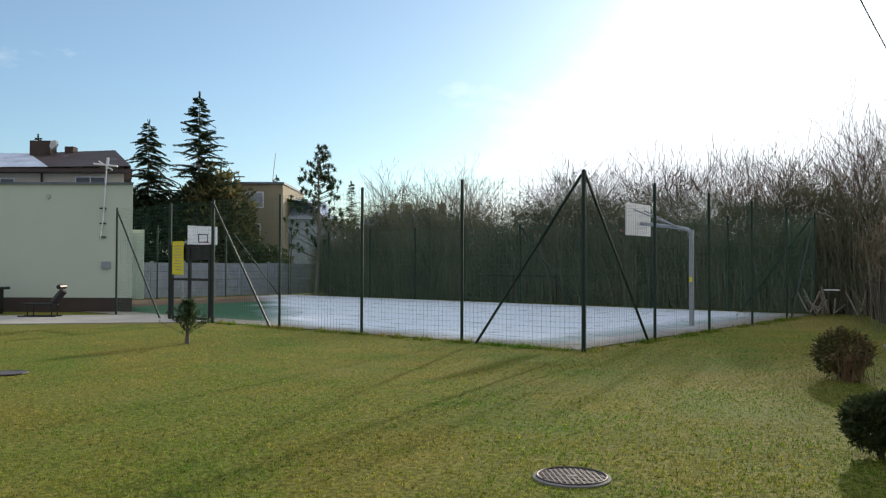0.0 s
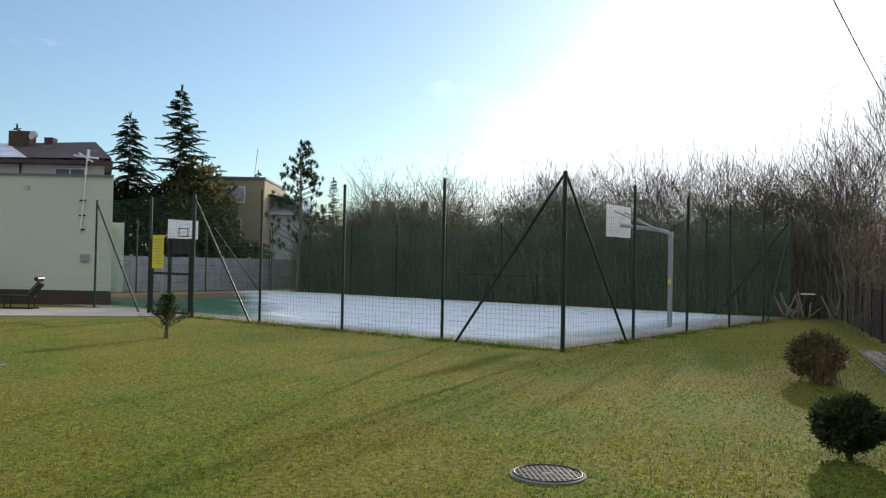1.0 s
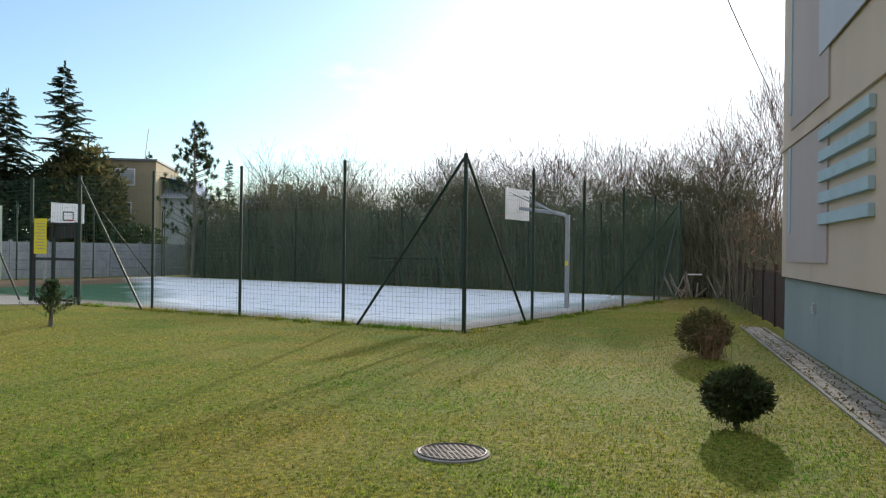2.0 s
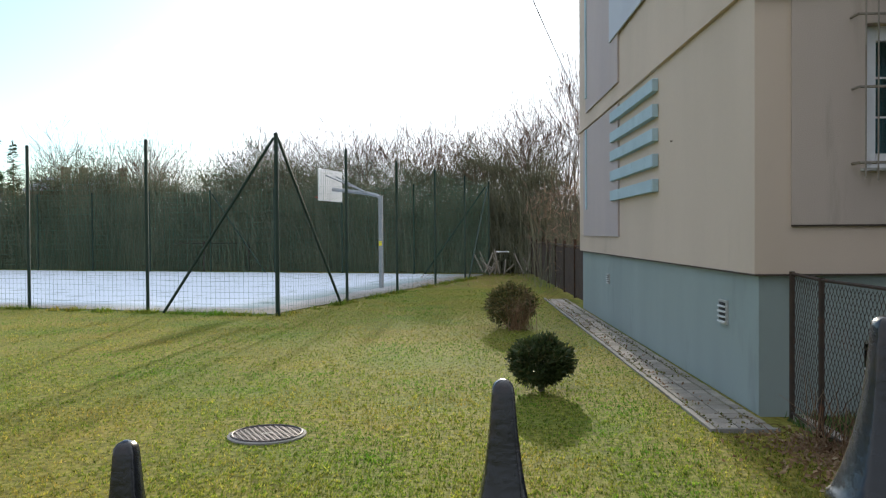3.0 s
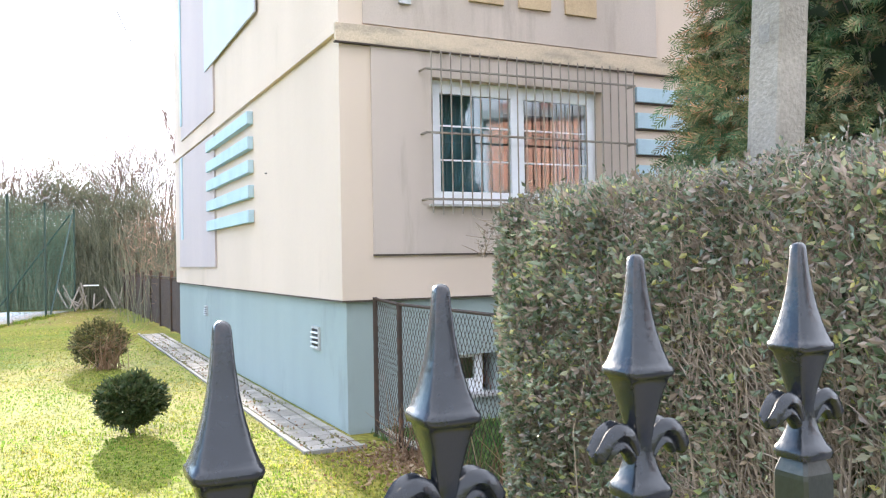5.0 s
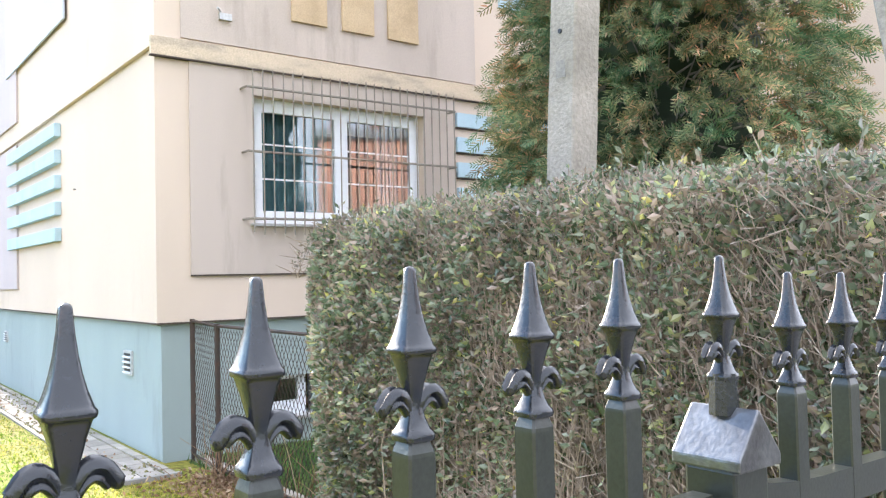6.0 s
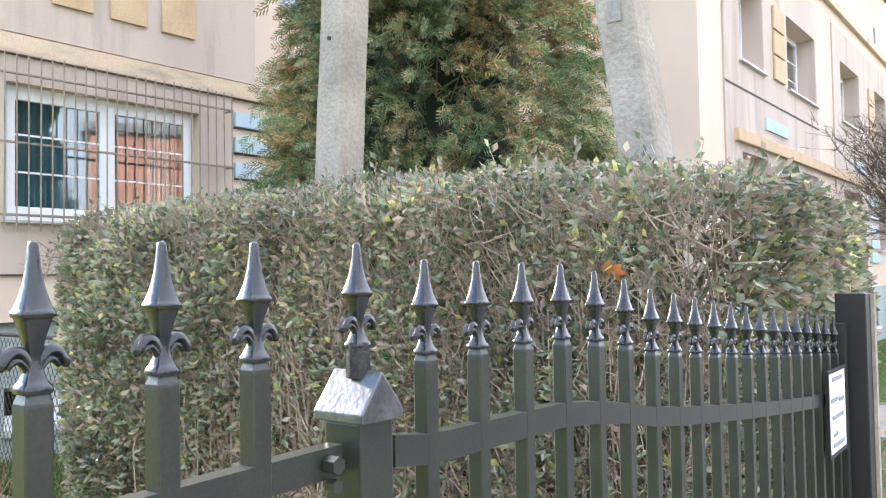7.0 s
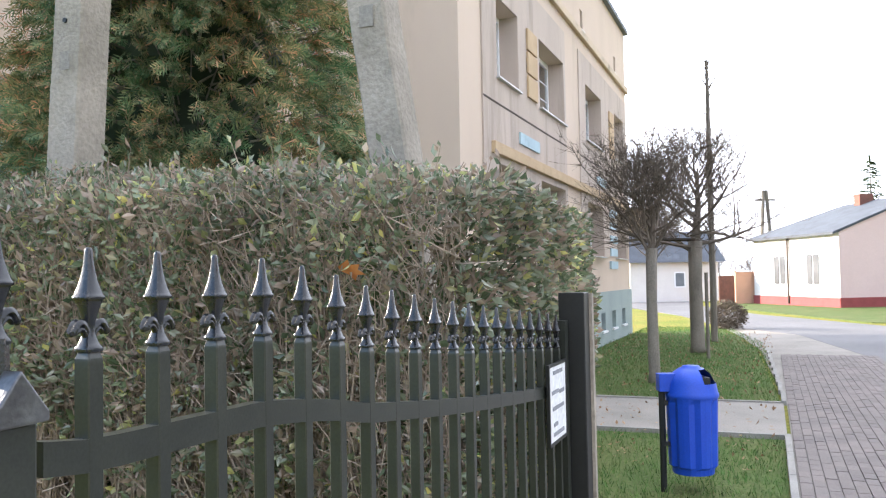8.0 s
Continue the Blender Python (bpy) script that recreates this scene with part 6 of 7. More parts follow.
def pole_leg(a, b, w0, w1):
    a, b = Vector(a), Vector(b)
    d = b - a
    g = G()
    n = 40
    for i in range(n + 1):
        p = a + d * (i / n)
        w = w0 + (w1 - w0) * i / n
        e = 0.012
        j = [0.004 * noise.noise((p.z * 6, k * 3.1, a.y)) - (0.012 if noise.noise((p.z * 2.3, k * 7.7, a.x)) > 0.45 else 0) for k in range(8)]
        k = 0
        for sx, sy in ((-1, -1), (1, -1), (1, 1), (-1, 1)):
            for q in ((1, 0), (0, 1)) if sx * sy < 0 else ((0, 1), (1, 0)):
                g.v.append((p.x + sx * (w - e * q[0]) + j[k] * sx, p.y + sy * (w - e * q[1]) + j[k] * sy, p.z))
                k += 1
    for i in range(n):
        for k in range(8):
            k2 = (k + 1) % 8
            g.f.append((8 * i + k, 8 * i + k2, 8 * i + 8 + k2, 8 * i + 8 + k))
    g.f += [tuple(range(7, -1, -1)), tuple(range(8 * n, 8 * n + 8))]
    leg = part("leg", g, M_CONC, pole, "rough concrete leg")
    # notches and holes are raised pieces; the recess shade is in their colour
    for k in range(1, 9):
        t = k / 9.5
        p = a + d * t
        w = w0 + (w1 - w0) * t
        part("notch", G().box(p.x - w - 0.004, p.x - w + 0.02, p.y - 0.035, p.y + 0.035, p.z - 0.05, p.z + 0.05), M_PATH, leg)
        part("dark_hole_plug", G().tube([(p.x - w - 0.006, p.y, p.z + 0.22), (p.x - w + 0.02, p.y, p.z + 0.22)], 0.014, 8), M_DARK, leg)


pole_leg((3.886, 3.228, -0.1), (3.876, 2.588, 9.5), 0.112, 0.09)
pole_leg((3.88, 0.76, -0.1), (3.92, 2.20, 9.5), 0.101, 0.085)
for z in (6.2, 8.6):
    part("tie", G().box(3.86, 3.98, 1.7, 2.75, z, z + 0.22), M_CONC, pole)

# ---- thuja behind the hedge ----
thuja = thing("thuja", "big dense dark green thuja with brownish tips", "tree", pose(5.95, 3.95, 0), group="conifers")
part("trunk", G().tube([(0, 0, -0.05), (0.05, 0, 3), (0, 0, 8)], [0.16, 0.12, 0.02], 7), M_BARK, thuja)
rng = random.Random(51)
g, br = G(), G()


def spray(g, p, d, s, size):
    """A flat fan of scale leaves: a rib with side fingers."""
    for k in range(4):
        t = k / 4
        base = p + d * size * t
        for q in (-1, 1):
            e = (d * 0.75 + s * q * 0.75).normalized()
            l = size * (0.62 - 0.42 * t)
            w = d * size * 0.085
            g.poly([base, base + e * l * 0.6 + w * 0.9, base + e * l, base + e * l * 0.5 - w * 0.8])
    g.poly([p - s * size * 0.05, p + d * size * 1.15, p + s * size * 0.05])


def thuja_r(z, a):
    f = z / 9.5
    return (1.62 * (1 - f) ** 0.55 * min(1.0, 0.75 + z / 4)) * (1 + 0.22 * noise.noise((2 * math.cos(a), 2 * math.sin(a), z * 0.9)) + 0.17 * noise.noise((5 * math.cos(a), 5 * math.sin(a), z * 2.2)))


for i in range(5400):
    z = 0.8 + 6.6 * rng.random()
    a = rng.uniform(0, 6.28)
    if math.cos(a - 3.84) < -0.15:
        continue
    out = Vector((math.cos(a), math.sin(a), 0))
    r = thuja_r(z, a) * (0.86 - abs(rng.gauss(0, 0.10)))
    p = Vector((r * math.cos(a), r * math.sin(a), z))
    # one plume: a bough that leaves outward, rises a little and hangs at its end, set with flat sprays
    run = (out + Vector((rng.gauss(0, .4), rng.gauss(0, .4), rng.uniform(-0.1, 0.55)))).normalized()
    length = rng.uniform(0.22, 0.48)
    br.tube([Vector((0, 0, z - 0.4)) if i % 4 == 0 else p - run * 0.15, p], [0.012, 0.006], 3, caps=False)
    flat = run.cross(any_dir(rng, Vector((0, 0, 1)), 1.2))
    if flat.length < 0.05:
        continue
    flat.normalize()
    for k in range(10):
        t = (k + rng.random()) / 10
        q = p + run * length * t - Vector((0, 0, 0.55 * length * t * t))
        side = flat * (1 if k % 2 else -1)
        d = (run * 0.8 + side * rng.uniform(0.1, 0.9) * (1.15 - t) + Vector((rng.gauss(0, .2), rng.gauss(0, .2), rng.uniform(-0.9, -0.05)))).normalized()
        s = d.cross(any_dir(rng, out, 0.9))
        if s.length > 0.05:
            spray(g, q, d, s.normalized(), rng.uniform(0.075, 0.15))
part("crown", g, M_THUJA, thuja, kind="stuff")
part("limb_layer", br, M_BARK, thuja, kind="stuff")
# solid lumps added as filler; dark spruce tone stands for the crown's shade
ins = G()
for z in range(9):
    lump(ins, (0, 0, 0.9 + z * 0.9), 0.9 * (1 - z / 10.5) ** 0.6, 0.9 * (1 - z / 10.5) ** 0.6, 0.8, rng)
part("inside", ins, M_SPRUCE, thuja, "solid filler lumps, the crown's inner shade in their dark green", kind="stuff")

# ---- rusty mesh fence between hedge and building ----
mesh_fence = thing("mesh_fence", "rusty brown steel mesh fence between plinth and hedge", "fence")
MA, MB, MC = Vector((3.36, 7.72, 0)), Vector((3.30, 6.95, 0)), Vector((3.35, 3.5, 0))


def mesh_panel(a, b, za, zb):
    d = b - a
    L = d.length
    part("top_rail", G().tube([(a.x, a.y, za), (b.x, b.y, zb)], 0.016, 5), M_RUST, mesh_fence)
    part("bottom_rail", G().tube([(a.x, a.y, 0.06), (b.x, b.y, 0.06)], 0.014, 5), M_RUST, mesh_fence)
    g = G()
    nx = max(3, int(L / 0.030))
    nz = int((max(za, zb) - 0.08) / 0.052)
    for i in range(nx):
        for j in range(nz):
            if (i + j) % 2:
                continue
            for u0, z0, u1, z1 in ((i, j, i + 1, j + 0.72), (i + 1, j + 0.72, i + 1, j + 1.28), (i + 1, j + 1.0, i, j + 2)):
                f0, f1 = u0 / nx, u1 / nx
                s0, s1 = (za + (zb - za) * f0 - 0.08) / nz, (za + (zb - za) * f1 - 0.08) / nz
                p, q = a + d * f0, a + d * f1
                if z1 > nz:
                    continue
                g.tube([(p.x, p.y, 0.06 + z0 * s0), (q.x, q.y, 0.06 + z1 * s1)], 0.0024, 3, caps=False)
    part("expanded_mesh", g, M_RUST, mesh_fence, "wavy brown expanded mesh", kind="stuff")


for p, h in ((MA, 1.39), (MB, 1.37), (MB + (MC - MB) * 0.6, 1.36), (MC, 1.35)):
    part("post", G().tube([(p.x, p.y, -0.05), (p.x, p.y, h)], 0.026, 8), M_RUST, mesh_fence)
mesh_panel(MA, MB, 1.37, 1.35)
mesh_panel(MB, MB + (MC - MB) * 0.6, 1.35, 1.34)
mesh_panel(MB + (MC - MB) * 0.6, MC, 1.34, 1.33)
part("base_strip", G().box(3.36, 3.46, 3.6, 7.7, -0.04, 0.05), M_CONC, mesh_fence, "low concrete edging")

# ---- cable ----
cab = G()
A, B = Vector((BX, 19.3, 4.85)), Vector((-2.4, -4.0, 6.7))
cab.tube([A.lerp(B, t / 24) - Vector((0, 0, 1.1 * 4 * (t / 24) * (1 - t / 24) * 0.32)) for t in range(25)], 0.008, 5)
whole("overhead_cable", cab, M_DARK, "thin dark overhead cable running from the gable", "cable")

# ---- street side things ----
bin_ = thing("litter_bin", "blue plastic litter bin with a domed hood on a black post", "litter bin", pose(7.18, 0.35, 0.04, 0, 0, -66))
bin_.scale = (1.0, 1.0, 1.075)
bx = 0.24
N = 28
body = G()
prof = [(0.10, 0.135), (0.10, 0.160), (0.14, 0.165), (0.16, 0.188), (0.62, 0.200), (0.66, 0.202)]
for z, r in prof:
    for k in range(N):
        rr = r - (0.020 if (k % 4 == 0 and 0.15 < z < 0.65) else 0)
        a = 2 * math.pi * k / N
        body.v.append((bx + rr * math.cos(a), rr * math.sin(a), z))
for i in range(len(prof) - 1):
    for k in range(N):
        body.f.append((i * N + k, i * N + (k + 1) % N, (i + 1) * N + (k + 1) % N, (i + 1) * N + k))
body.f.append(tuple(range(N - 1, -1, -1)))
part("body", body, M_BIN, bin_, "ribbed blue container")
hood = G()
hp = [(0.655, 0.208), (0.675, 0.212), (0.69, 0.205), (0.76, 0.190), (0.82, 0.155), (0.86, 0.105), (0.872, 0.07), (0.882, 0.066), (0.886, 0.0)]
for z, r in hp:
    for k in range(N):
        a = 2 * math.pi * k / N
        hood.v.append((bx + r * math.cos(a), r * math.sin(a), z))
for i in range(len(hp) - 1):
    for k in range(N):
        a = 2 * math.pi * (k + 0.5) / N
        if 3 <= i <= 4 and math.cos(a + 0.65) > 0.76:
            continue
        hood.f.append((i * N + k, i * N + (k + 1) % N, (i + 1) * N + (k + 1) % N, (i + 1) * N + k))
part("hood", hood, M_BIN, bin_, "blue domed hood with a side opening", smooth=True)
# solid black block added in the hood for the shade of its hollow
part("opening", G().box(bx - 0.1, bx + 0.12, -0.10, 0.08, 0.64, 0.80), M_DARK, bin_, "black block, the hollow's shade put into its colour")
part("post", G().tube([(0, 0, -0.10), (0, 0, 0.72)], 0.026, 8), M_DARK, bin_)
for z in (0.30, 0.60):
    part("clamp", G().box(0.0, 0.06, -0.025, 0.025, z, z + 0.03), M_DARK, bin_)
part("ashtray", G().box(-0.03, 0.10, -0.05, 0.05, 0.70, 0.83), M_BIN, bin_, "small blue box", bevel=0.006)

kerb = thing("kerb", "grey concrete kerb edging the verge", "kerb", kind="structure")
for i in range(7):
    part("kerb_stone", G().box(3.2 + i * 0.93, 4.12 + i * 0.93, -0.635, -0.575, -0.05, 0.05), M_KERB, kerb, bevel=0.006)
for i in range(8):
    part("kerb_stone", G().box(12.05 + i * 1.0, 13.04 + i * 1.0, -0.635 + 0.028 * i, -0.575 + 0.028 * i, -0.05, 0.05), M_KERB, kerb, bevel=0.006)
part("kerb_stone", G().box(9.66, 9.72, -0.57, 1.4, -0.05, 0.04), M_KERB, kerb)
part("kerb_stone", G().box(12.0, 12.06, -0.57, 1.9, -0.05, 0.04), M_KERB, kerb)


def street_tree(seed, m, h, crown_z, trunk_r, label, flat):
    rng = random.Random(seed)
    t = thing("street_tree", label, "tree", m, group="street trees")
    part("trunk", G().tube([(0, 0, -0.05), (0, 0, 0.15), (0.04, 0.02, crown_z * 0.6), (0.02, 0, crown_z)], [trunk_r * 1.35, trunk_r * 1.08, trunk_r, trunk_r * 1.08], 10), M_BARK, t, smooth=True)
    g = G()
    top = Vector((rng.uniform(-0.12, 0.12), rng.uniform(-0.12, 0.12), h * 0.8))
    g.tube([(0.02, 0, crown_z - 0.05), Vector((0.02, 0, crown_z)).lerp(top, 0.5) + Vector((0.05, -0.04, 0)), top], [trunk_r * 0.8, trunk_r * 0.5, trunk_r * 0.2], 6, caps=False)
    n = 20
    for k in range(n):
        f = k / n
        a = 2.4 * k + rng.uniform(-0.4, 0.4)
        low = flat and k < 6
        d = Vector((math.cos(a), math.sin(a), rng.uniform(0.0, 0.3) if low else rng.uniform(0.35, 1.3))).normalized()
        p = Vector((0.02, 0, crown_z * 0.9)).lerp(top, f)
        grow(g, p, d, (h - crown_z) * (0.52 - 0.28 * f) * rng.uniform(0.8, 1.25), trunk_r * (0.34 - 0.16 * f), 5, rng, 1.05, 0.0 if low else 1.0)
    for i in range(4800):
        p = Vector(g.v[rng.randrange(len(g.v))])
        d = any_dir(rng, Vector((p.x, p.y, 0.8)), 0.7)
        s = d.cross(any_dir(rng, d, 0.0)).normalized() * rng.uniform(0.003, 0.006)
        g.poly([p - s, p + s, p + d * rng.uniform(0.12, 0.42)])
    part("crown", g, M_TWIG, t, kind="stuff")


street_tree(61, pose(13.9, 1.27, 0), 4.0, 2.15, 0.085, "pollarded leafless street tree with a grey trunk", False)
street_tree(62, pose(19.3, 1.02, 0), 5.0, 2.45, 0.145, "leafless street tree with flat spreading twigs", True)
street_tree(63, pose(25.5, 2.75, 0), 4.2, 2.2, 0.08, "slim leaning leafless street tree", False)
mast = thing("wooden_pole", "tall dark wooden pole overgrown with dry stems", "pole", pose(22.3, 0.85, 0))
part("shaft", G().tube([(0, 0, -0.1), (0, 0, 4), (0.02, 0, 7.2)], [0.085, 0.07, 0.035], 8), M_BARK, mast)
g = G()
rng = random.Random(7)
for i in range(60):
    z = rng.uniform(2.0, 7.2)
    a = rng.uniform(0, 6.28)
    q = (math.cos(a) * rng.uniform(0.08, 0.3), math.sin(a) * 0.25, z + rng.uniform(0.1, 0.5))
    g.tube([(0.03 * math.cos(a), 0.03 * math.sin(a), z), q], [0.018, 0.006], 3, caps=False)
part("dry_stems", g, M_TWIG, mast, kind="stuff")
post2 = thing("sign_post", "thin brown post on the verge", "post", pose(18.0, 0.72, 0))
part("shaft", G().tube([(0, 0, -0.05), (0, 0, 1.75)], 0.035, 8), M_BARK, post2)
blob_tree("round_shrub", "dark twiggy shrub at the road edge", 71, pose(27.4, 0.75, 0), 0.55, 0.42, 0.42, 4500, 0.07, M_TWIG)


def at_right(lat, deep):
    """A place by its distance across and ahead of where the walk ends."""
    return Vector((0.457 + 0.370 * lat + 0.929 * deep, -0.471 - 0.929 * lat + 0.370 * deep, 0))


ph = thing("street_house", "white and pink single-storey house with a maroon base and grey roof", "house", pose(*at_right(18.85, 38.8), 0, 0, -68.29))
# x across, y ahead; the white side recedes from the near corner, the pink gable faces the street
S = (-1.4, 8.6)
ux, uy = S[0] / math.hypot(*S), S[1] / math.hypot(*S)


def slanted(g, a, b, z0, z1, out):
    """A slab along the white side from a to b metres, standing out."""
    n = (-uy, ux)
    p, q = (ux * a, uy * a), (ux * b, uy * b)
    g.prism([(p[0], p[1]), (p[0] + n[0] * out, p[1] + n[1] * out), (q[0] + n[0] * out, q[1] + n[1] * out), (q[0], q[1])], z0, z1)
    return g


part("wall", slanted(G(), 0, 7.6, 0.0, 3.6, 0.02), M_WHITEH, ph, "white rendered wall")
part("wall", G().prism([(0, 0), (9, 1.2), (9, 8.5), (ux * 7.6, uy * 7.6)], 0.0, 3.55), M_PINKH, ph)
gab = G()
gab.v = [(0, -0.01, 0), (9, 1.19, 0), (9, 1.19, 3.7), (4.5, 0.59, 5.4), (0, -0.01, 3.62)]
gab.f = [(0, 1, 2, 3, 4)]
gab.v += [(a, b + 0.25, c) for a, b, c in gab.v]
gab.f += [(9, 8, 7, 6, 5), (4, 3, 8, 9), (3, 2, 7, 8)]
part("gable", gab, M_PINKH, ph, "pink rendered gable")
part("base", slanted(G(), -0.02, 7.65, -0.05, 0.48, 0.06), M_REDBASE, ph, "maroon painted base")
part("base", G().prism([(-0.03, -0.06), (9, 1.14), (9, 1.25), (0, 0.05)], -0.05, 0.48), M_REDBASE, ph, "maroon painted base")
rf = G()
rf.v = [(-0.35, -0.1, 3.5), (ux * 7.6 - 0.4, uy * 7.6 + 0.2, 3.5), (ux * 7.6 + 4.2, uy * 5.6, 5.2), (4.5, 0.5, 5.4), (-0.35, -0.1, 3.62), (ux * 7.6 - 0.4, uy * 7.6 + 0.2, 3.62), (ux * 7.6 + 4.2, uy * 5.6, 5.32), (4.5, 0.5, 5.52)]
rf.f = [(0, 3, 2, 1), (4, 5, 6, 7), (0, 1, 5, 4), (1, 2, 6, 5), (2, 3, 7, 6), (3, 0, 4, 7)]
part("roof", rf, M_TILE, ph, "grey roof slope")
part("chimney", G().box(2.9, 3.6, 3.6, 4.2, 4.4, 5.75), M_BRICK, ph, "red brick chimney, its backlit shade put into dark brown")
part("down_pipe", G().tube([(ux * 4.15 - 0.1, uy * 4.15, 3.5), (ux * 4.15 - 0.1, uy * 4.15, 0.1)], 0.05, 6), M_BROWN, ph)
for a, b in ((1.39, 2.60), (4.30, 5.55)):
    w = part("window", slanted(G(), a, b, 0.98, 2.72, 0.08), M_PVC, ph, "white window")
    part("pane", slanted(G(), a + 0.12, (a + b) / 2 - 0.05, 1.12, 2.6, 0.11), M_DARKPANE, w)
    part("pane", slanted(G(), (a + b) / 2 + 0.06, b - 0.12, 1.12, 2.6, 0.11), M_DARKPANE, w)
verge = G().prism([(30.2, -6.6), (60, -14), (60, 1.6), (48, 2.6), (37.5, -0.9), (31, -3.6)], -0.02, 0.016)
whole("far_verge", verge, M_VERGE, "grass verge in front of the street house", "verge", kind="structure")

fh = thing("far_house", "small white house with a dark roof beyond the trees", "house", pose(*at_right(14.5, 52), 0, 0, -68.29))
part("wall", G().box(-2.6, 3.0, 0, 6, 0, 2.6), M_WHITEH, fh)
rr = G().poly([(-3.0, -0.4, 2.5), (3.4, -0.4, 2.5), (3.4, 3, 4.6), (-3.0, 3, 4.6)]).poly([(-3.0, 3, 4.6), (3.4, 3, 4.6), (3.4, 6.4, 2.5), (-3.0, 6.4, 2.5)])
part("roof", rr, M_TILE, fh)
far_window(fh, 0.2, 0.9, 0, 0.9, 1.9, 1)
ow = thing("orange_wall", "orange rendered garden wall", "wall", pose(*at_right(17.6, 46.5), 0, 0, -68.29))
part("wall", G().box(-0.95, 0.9, 0, 0.25, 0, 1.75), M_PEACH, ow)
part("cap", G().box(-1.0, 0.95, -0.05, 0.3, 1.75, 1.82), M_PEACH, ow)
part("gate", G().box(-1.9, -1.02, 0.05, 0.12, 0.1, 1.6), M_BRICK, ow, "brown garden gate")
yh = thing("far_house", "yellow house wall glimpsed between the trees", "house", pose(*at_right(12.2, 60), 0, 0, -68.29))
part("wall", G().box(-2.5, 3.4, 0, 5, 0, 6.5), M_OCHRE, yh)
part("roof", G().prism([(-2.8, -0.3), (3.7, -0.3), (3.7, 5.3), (-2.8, 5.3)], 6.5, 6.7), M_SLATE, yh)
fp = thing("lattice_pole", "distant twin wooden pole", "pole", pose(*at_right(24.6, 62), 0, 0, -68.29))
part("leg", G().tube([(-0.6, 0, 0), (-0.1, 0, 8.0)], 0.14, 6), M_BARK, fp)
part("leg", G().tube([(0.6, 0, 0), (0.1, 0, 8.0)], 0.14, 6), M_BARK, fp)
part("crossbar", G().box(-0.8, 0.8, -0.06, 0.06, 7.2, 7.35), M_BARK, fp)
for i in range(26):
    lat, dp = 4 + i * 1.6, 78 + ROT.uniform(-4, 8)
    p = at_right(lat, dp)
    c = copy_thing(base_trees[i % 5], pose(p.x, p.y, 0, 0, 0, ROT.uniform(0, 360)))
    s = ROT.uniform(0.6, 0.95)
    c.scale = (s, s, s)
for i in range(20):
    p = at_right(11.5 + i * 0.6, 57 + ROT.uniform(-1, 4))
    c = copy_thing(base_trees[i % 5], pose(p.x, p.y, 0, 0, 0, ROT.uniform(0, 360)))
    s = ROT.uniform(0.34, 0.48)
    c.scale = (s * 1.3, s * 1.3, s)
tp = at_right(29.5, 56)
pinefar = spruce("spruce", "dark conifer behind the street house", 81, 9.5, 3.4, pose(tp.x, tp.y, 0), dens=5)

# house across the street, seen mirrored in the window
oh = thing("orange_house", "orange rendered house with a dark roof across the street", "house", pose(20.5, -15.5, 0, 0, 0, 29))
part("wall", G().box(-2.2, 1.9, -3, 0, 0, 8.1), M_ORANGE, oh)
part("roof", G().box(-2.5, 2.2, -3.4, 0.4, 8.1, 8.5), M_SLATE, oh)
for x in (-1.6, 0.3):
    part("window", G().box(x, x + 1.3, 0.0, 0.05, 3.4, 4.9), M_SLATE, oh)
    part("window", G().box(x, x + 1.3, 0.0, 0.05, 0.9, 2.4), M_SLATE, oh)
    part("chimney", G().box(x, x + 0.6, -2, -1.4, 8.5, 9.1), M_BRICK, oh)
blob_tree("evergreen_shrub", "dark evergreen across the street", 83, pose(13.6, -13.5, 0), 2.2, 3.2, 3.6, 3500, 0.4, M_SPRUCE)

# ---- litter and dry stems by the mesh fence ----
rng = random.Random(91)
g = G()
for i in range(2600):
    t = rng.random()
    p = MB.lerp(MC, t) + Vector((-abs(rng.gauss(0, 0.30)), rng.gauss(0, 0.15), 0.01 + abs(rng.gauss(0, 0.03))))
    d, s = any_dir(rng, Vector((0, 0, 1)), -0.3), any_dir(rng, Vector((0, 0, 1)), 0.2)
    s = d.cross(s)
    if s.length > 0.05:
        leaf(g, p, d, s.normalized(), rng.uniform(0.03, 0.07), 0.014)
for i in range(2200):
    p = Vector((rng.uniform(-1.5, 3), rng.uniform(27, 36), 0.015))
    d = any_dir(rng, Vector((0, 0, 1)), 0.0)
    d.z *= 0.3
    s = d.cross(Vector((0, 0, 1)))
    if s.length > 0.05:
        leaf(g, p, d, s.normalized(), rng.uniform(0.05, 0.1), 0.022)
for i in range(1500):
    p = Vector((rng.uniform(8, 25), rng.uniform(-0.5, 3.3), 0.03))
    d = any_dir(rng, Vector((0, 0, 1)), 0.0)
    s = d.cross(Vector((0, 0, 1)))
    if s.length > 0.05:
        leaf(g, p, d, s.normalized(), rng.uniform(0.03, 0.08), 0.018)
for i in range(260):
    p = Vector((2.5 + abs(rng.gauss(0, 0.2)), rng.uniform(7.2, 21), 0.028))
    d = any_dir(rng, Vector((0, 0, 1)), 0.2)
    s = d.cross(any_dir(rng, Vector((0, 0, 1)), 0.2))
    if s.length > 0.05:
        leaf(g, p, d, s.normalized(), rng.uniform(0.02, 0.05), 0.012)
whole("leaf_litter", g, M_LITTER, "dry brown leaves lying on the grass", "leaves", kind="stuff")
g = G()
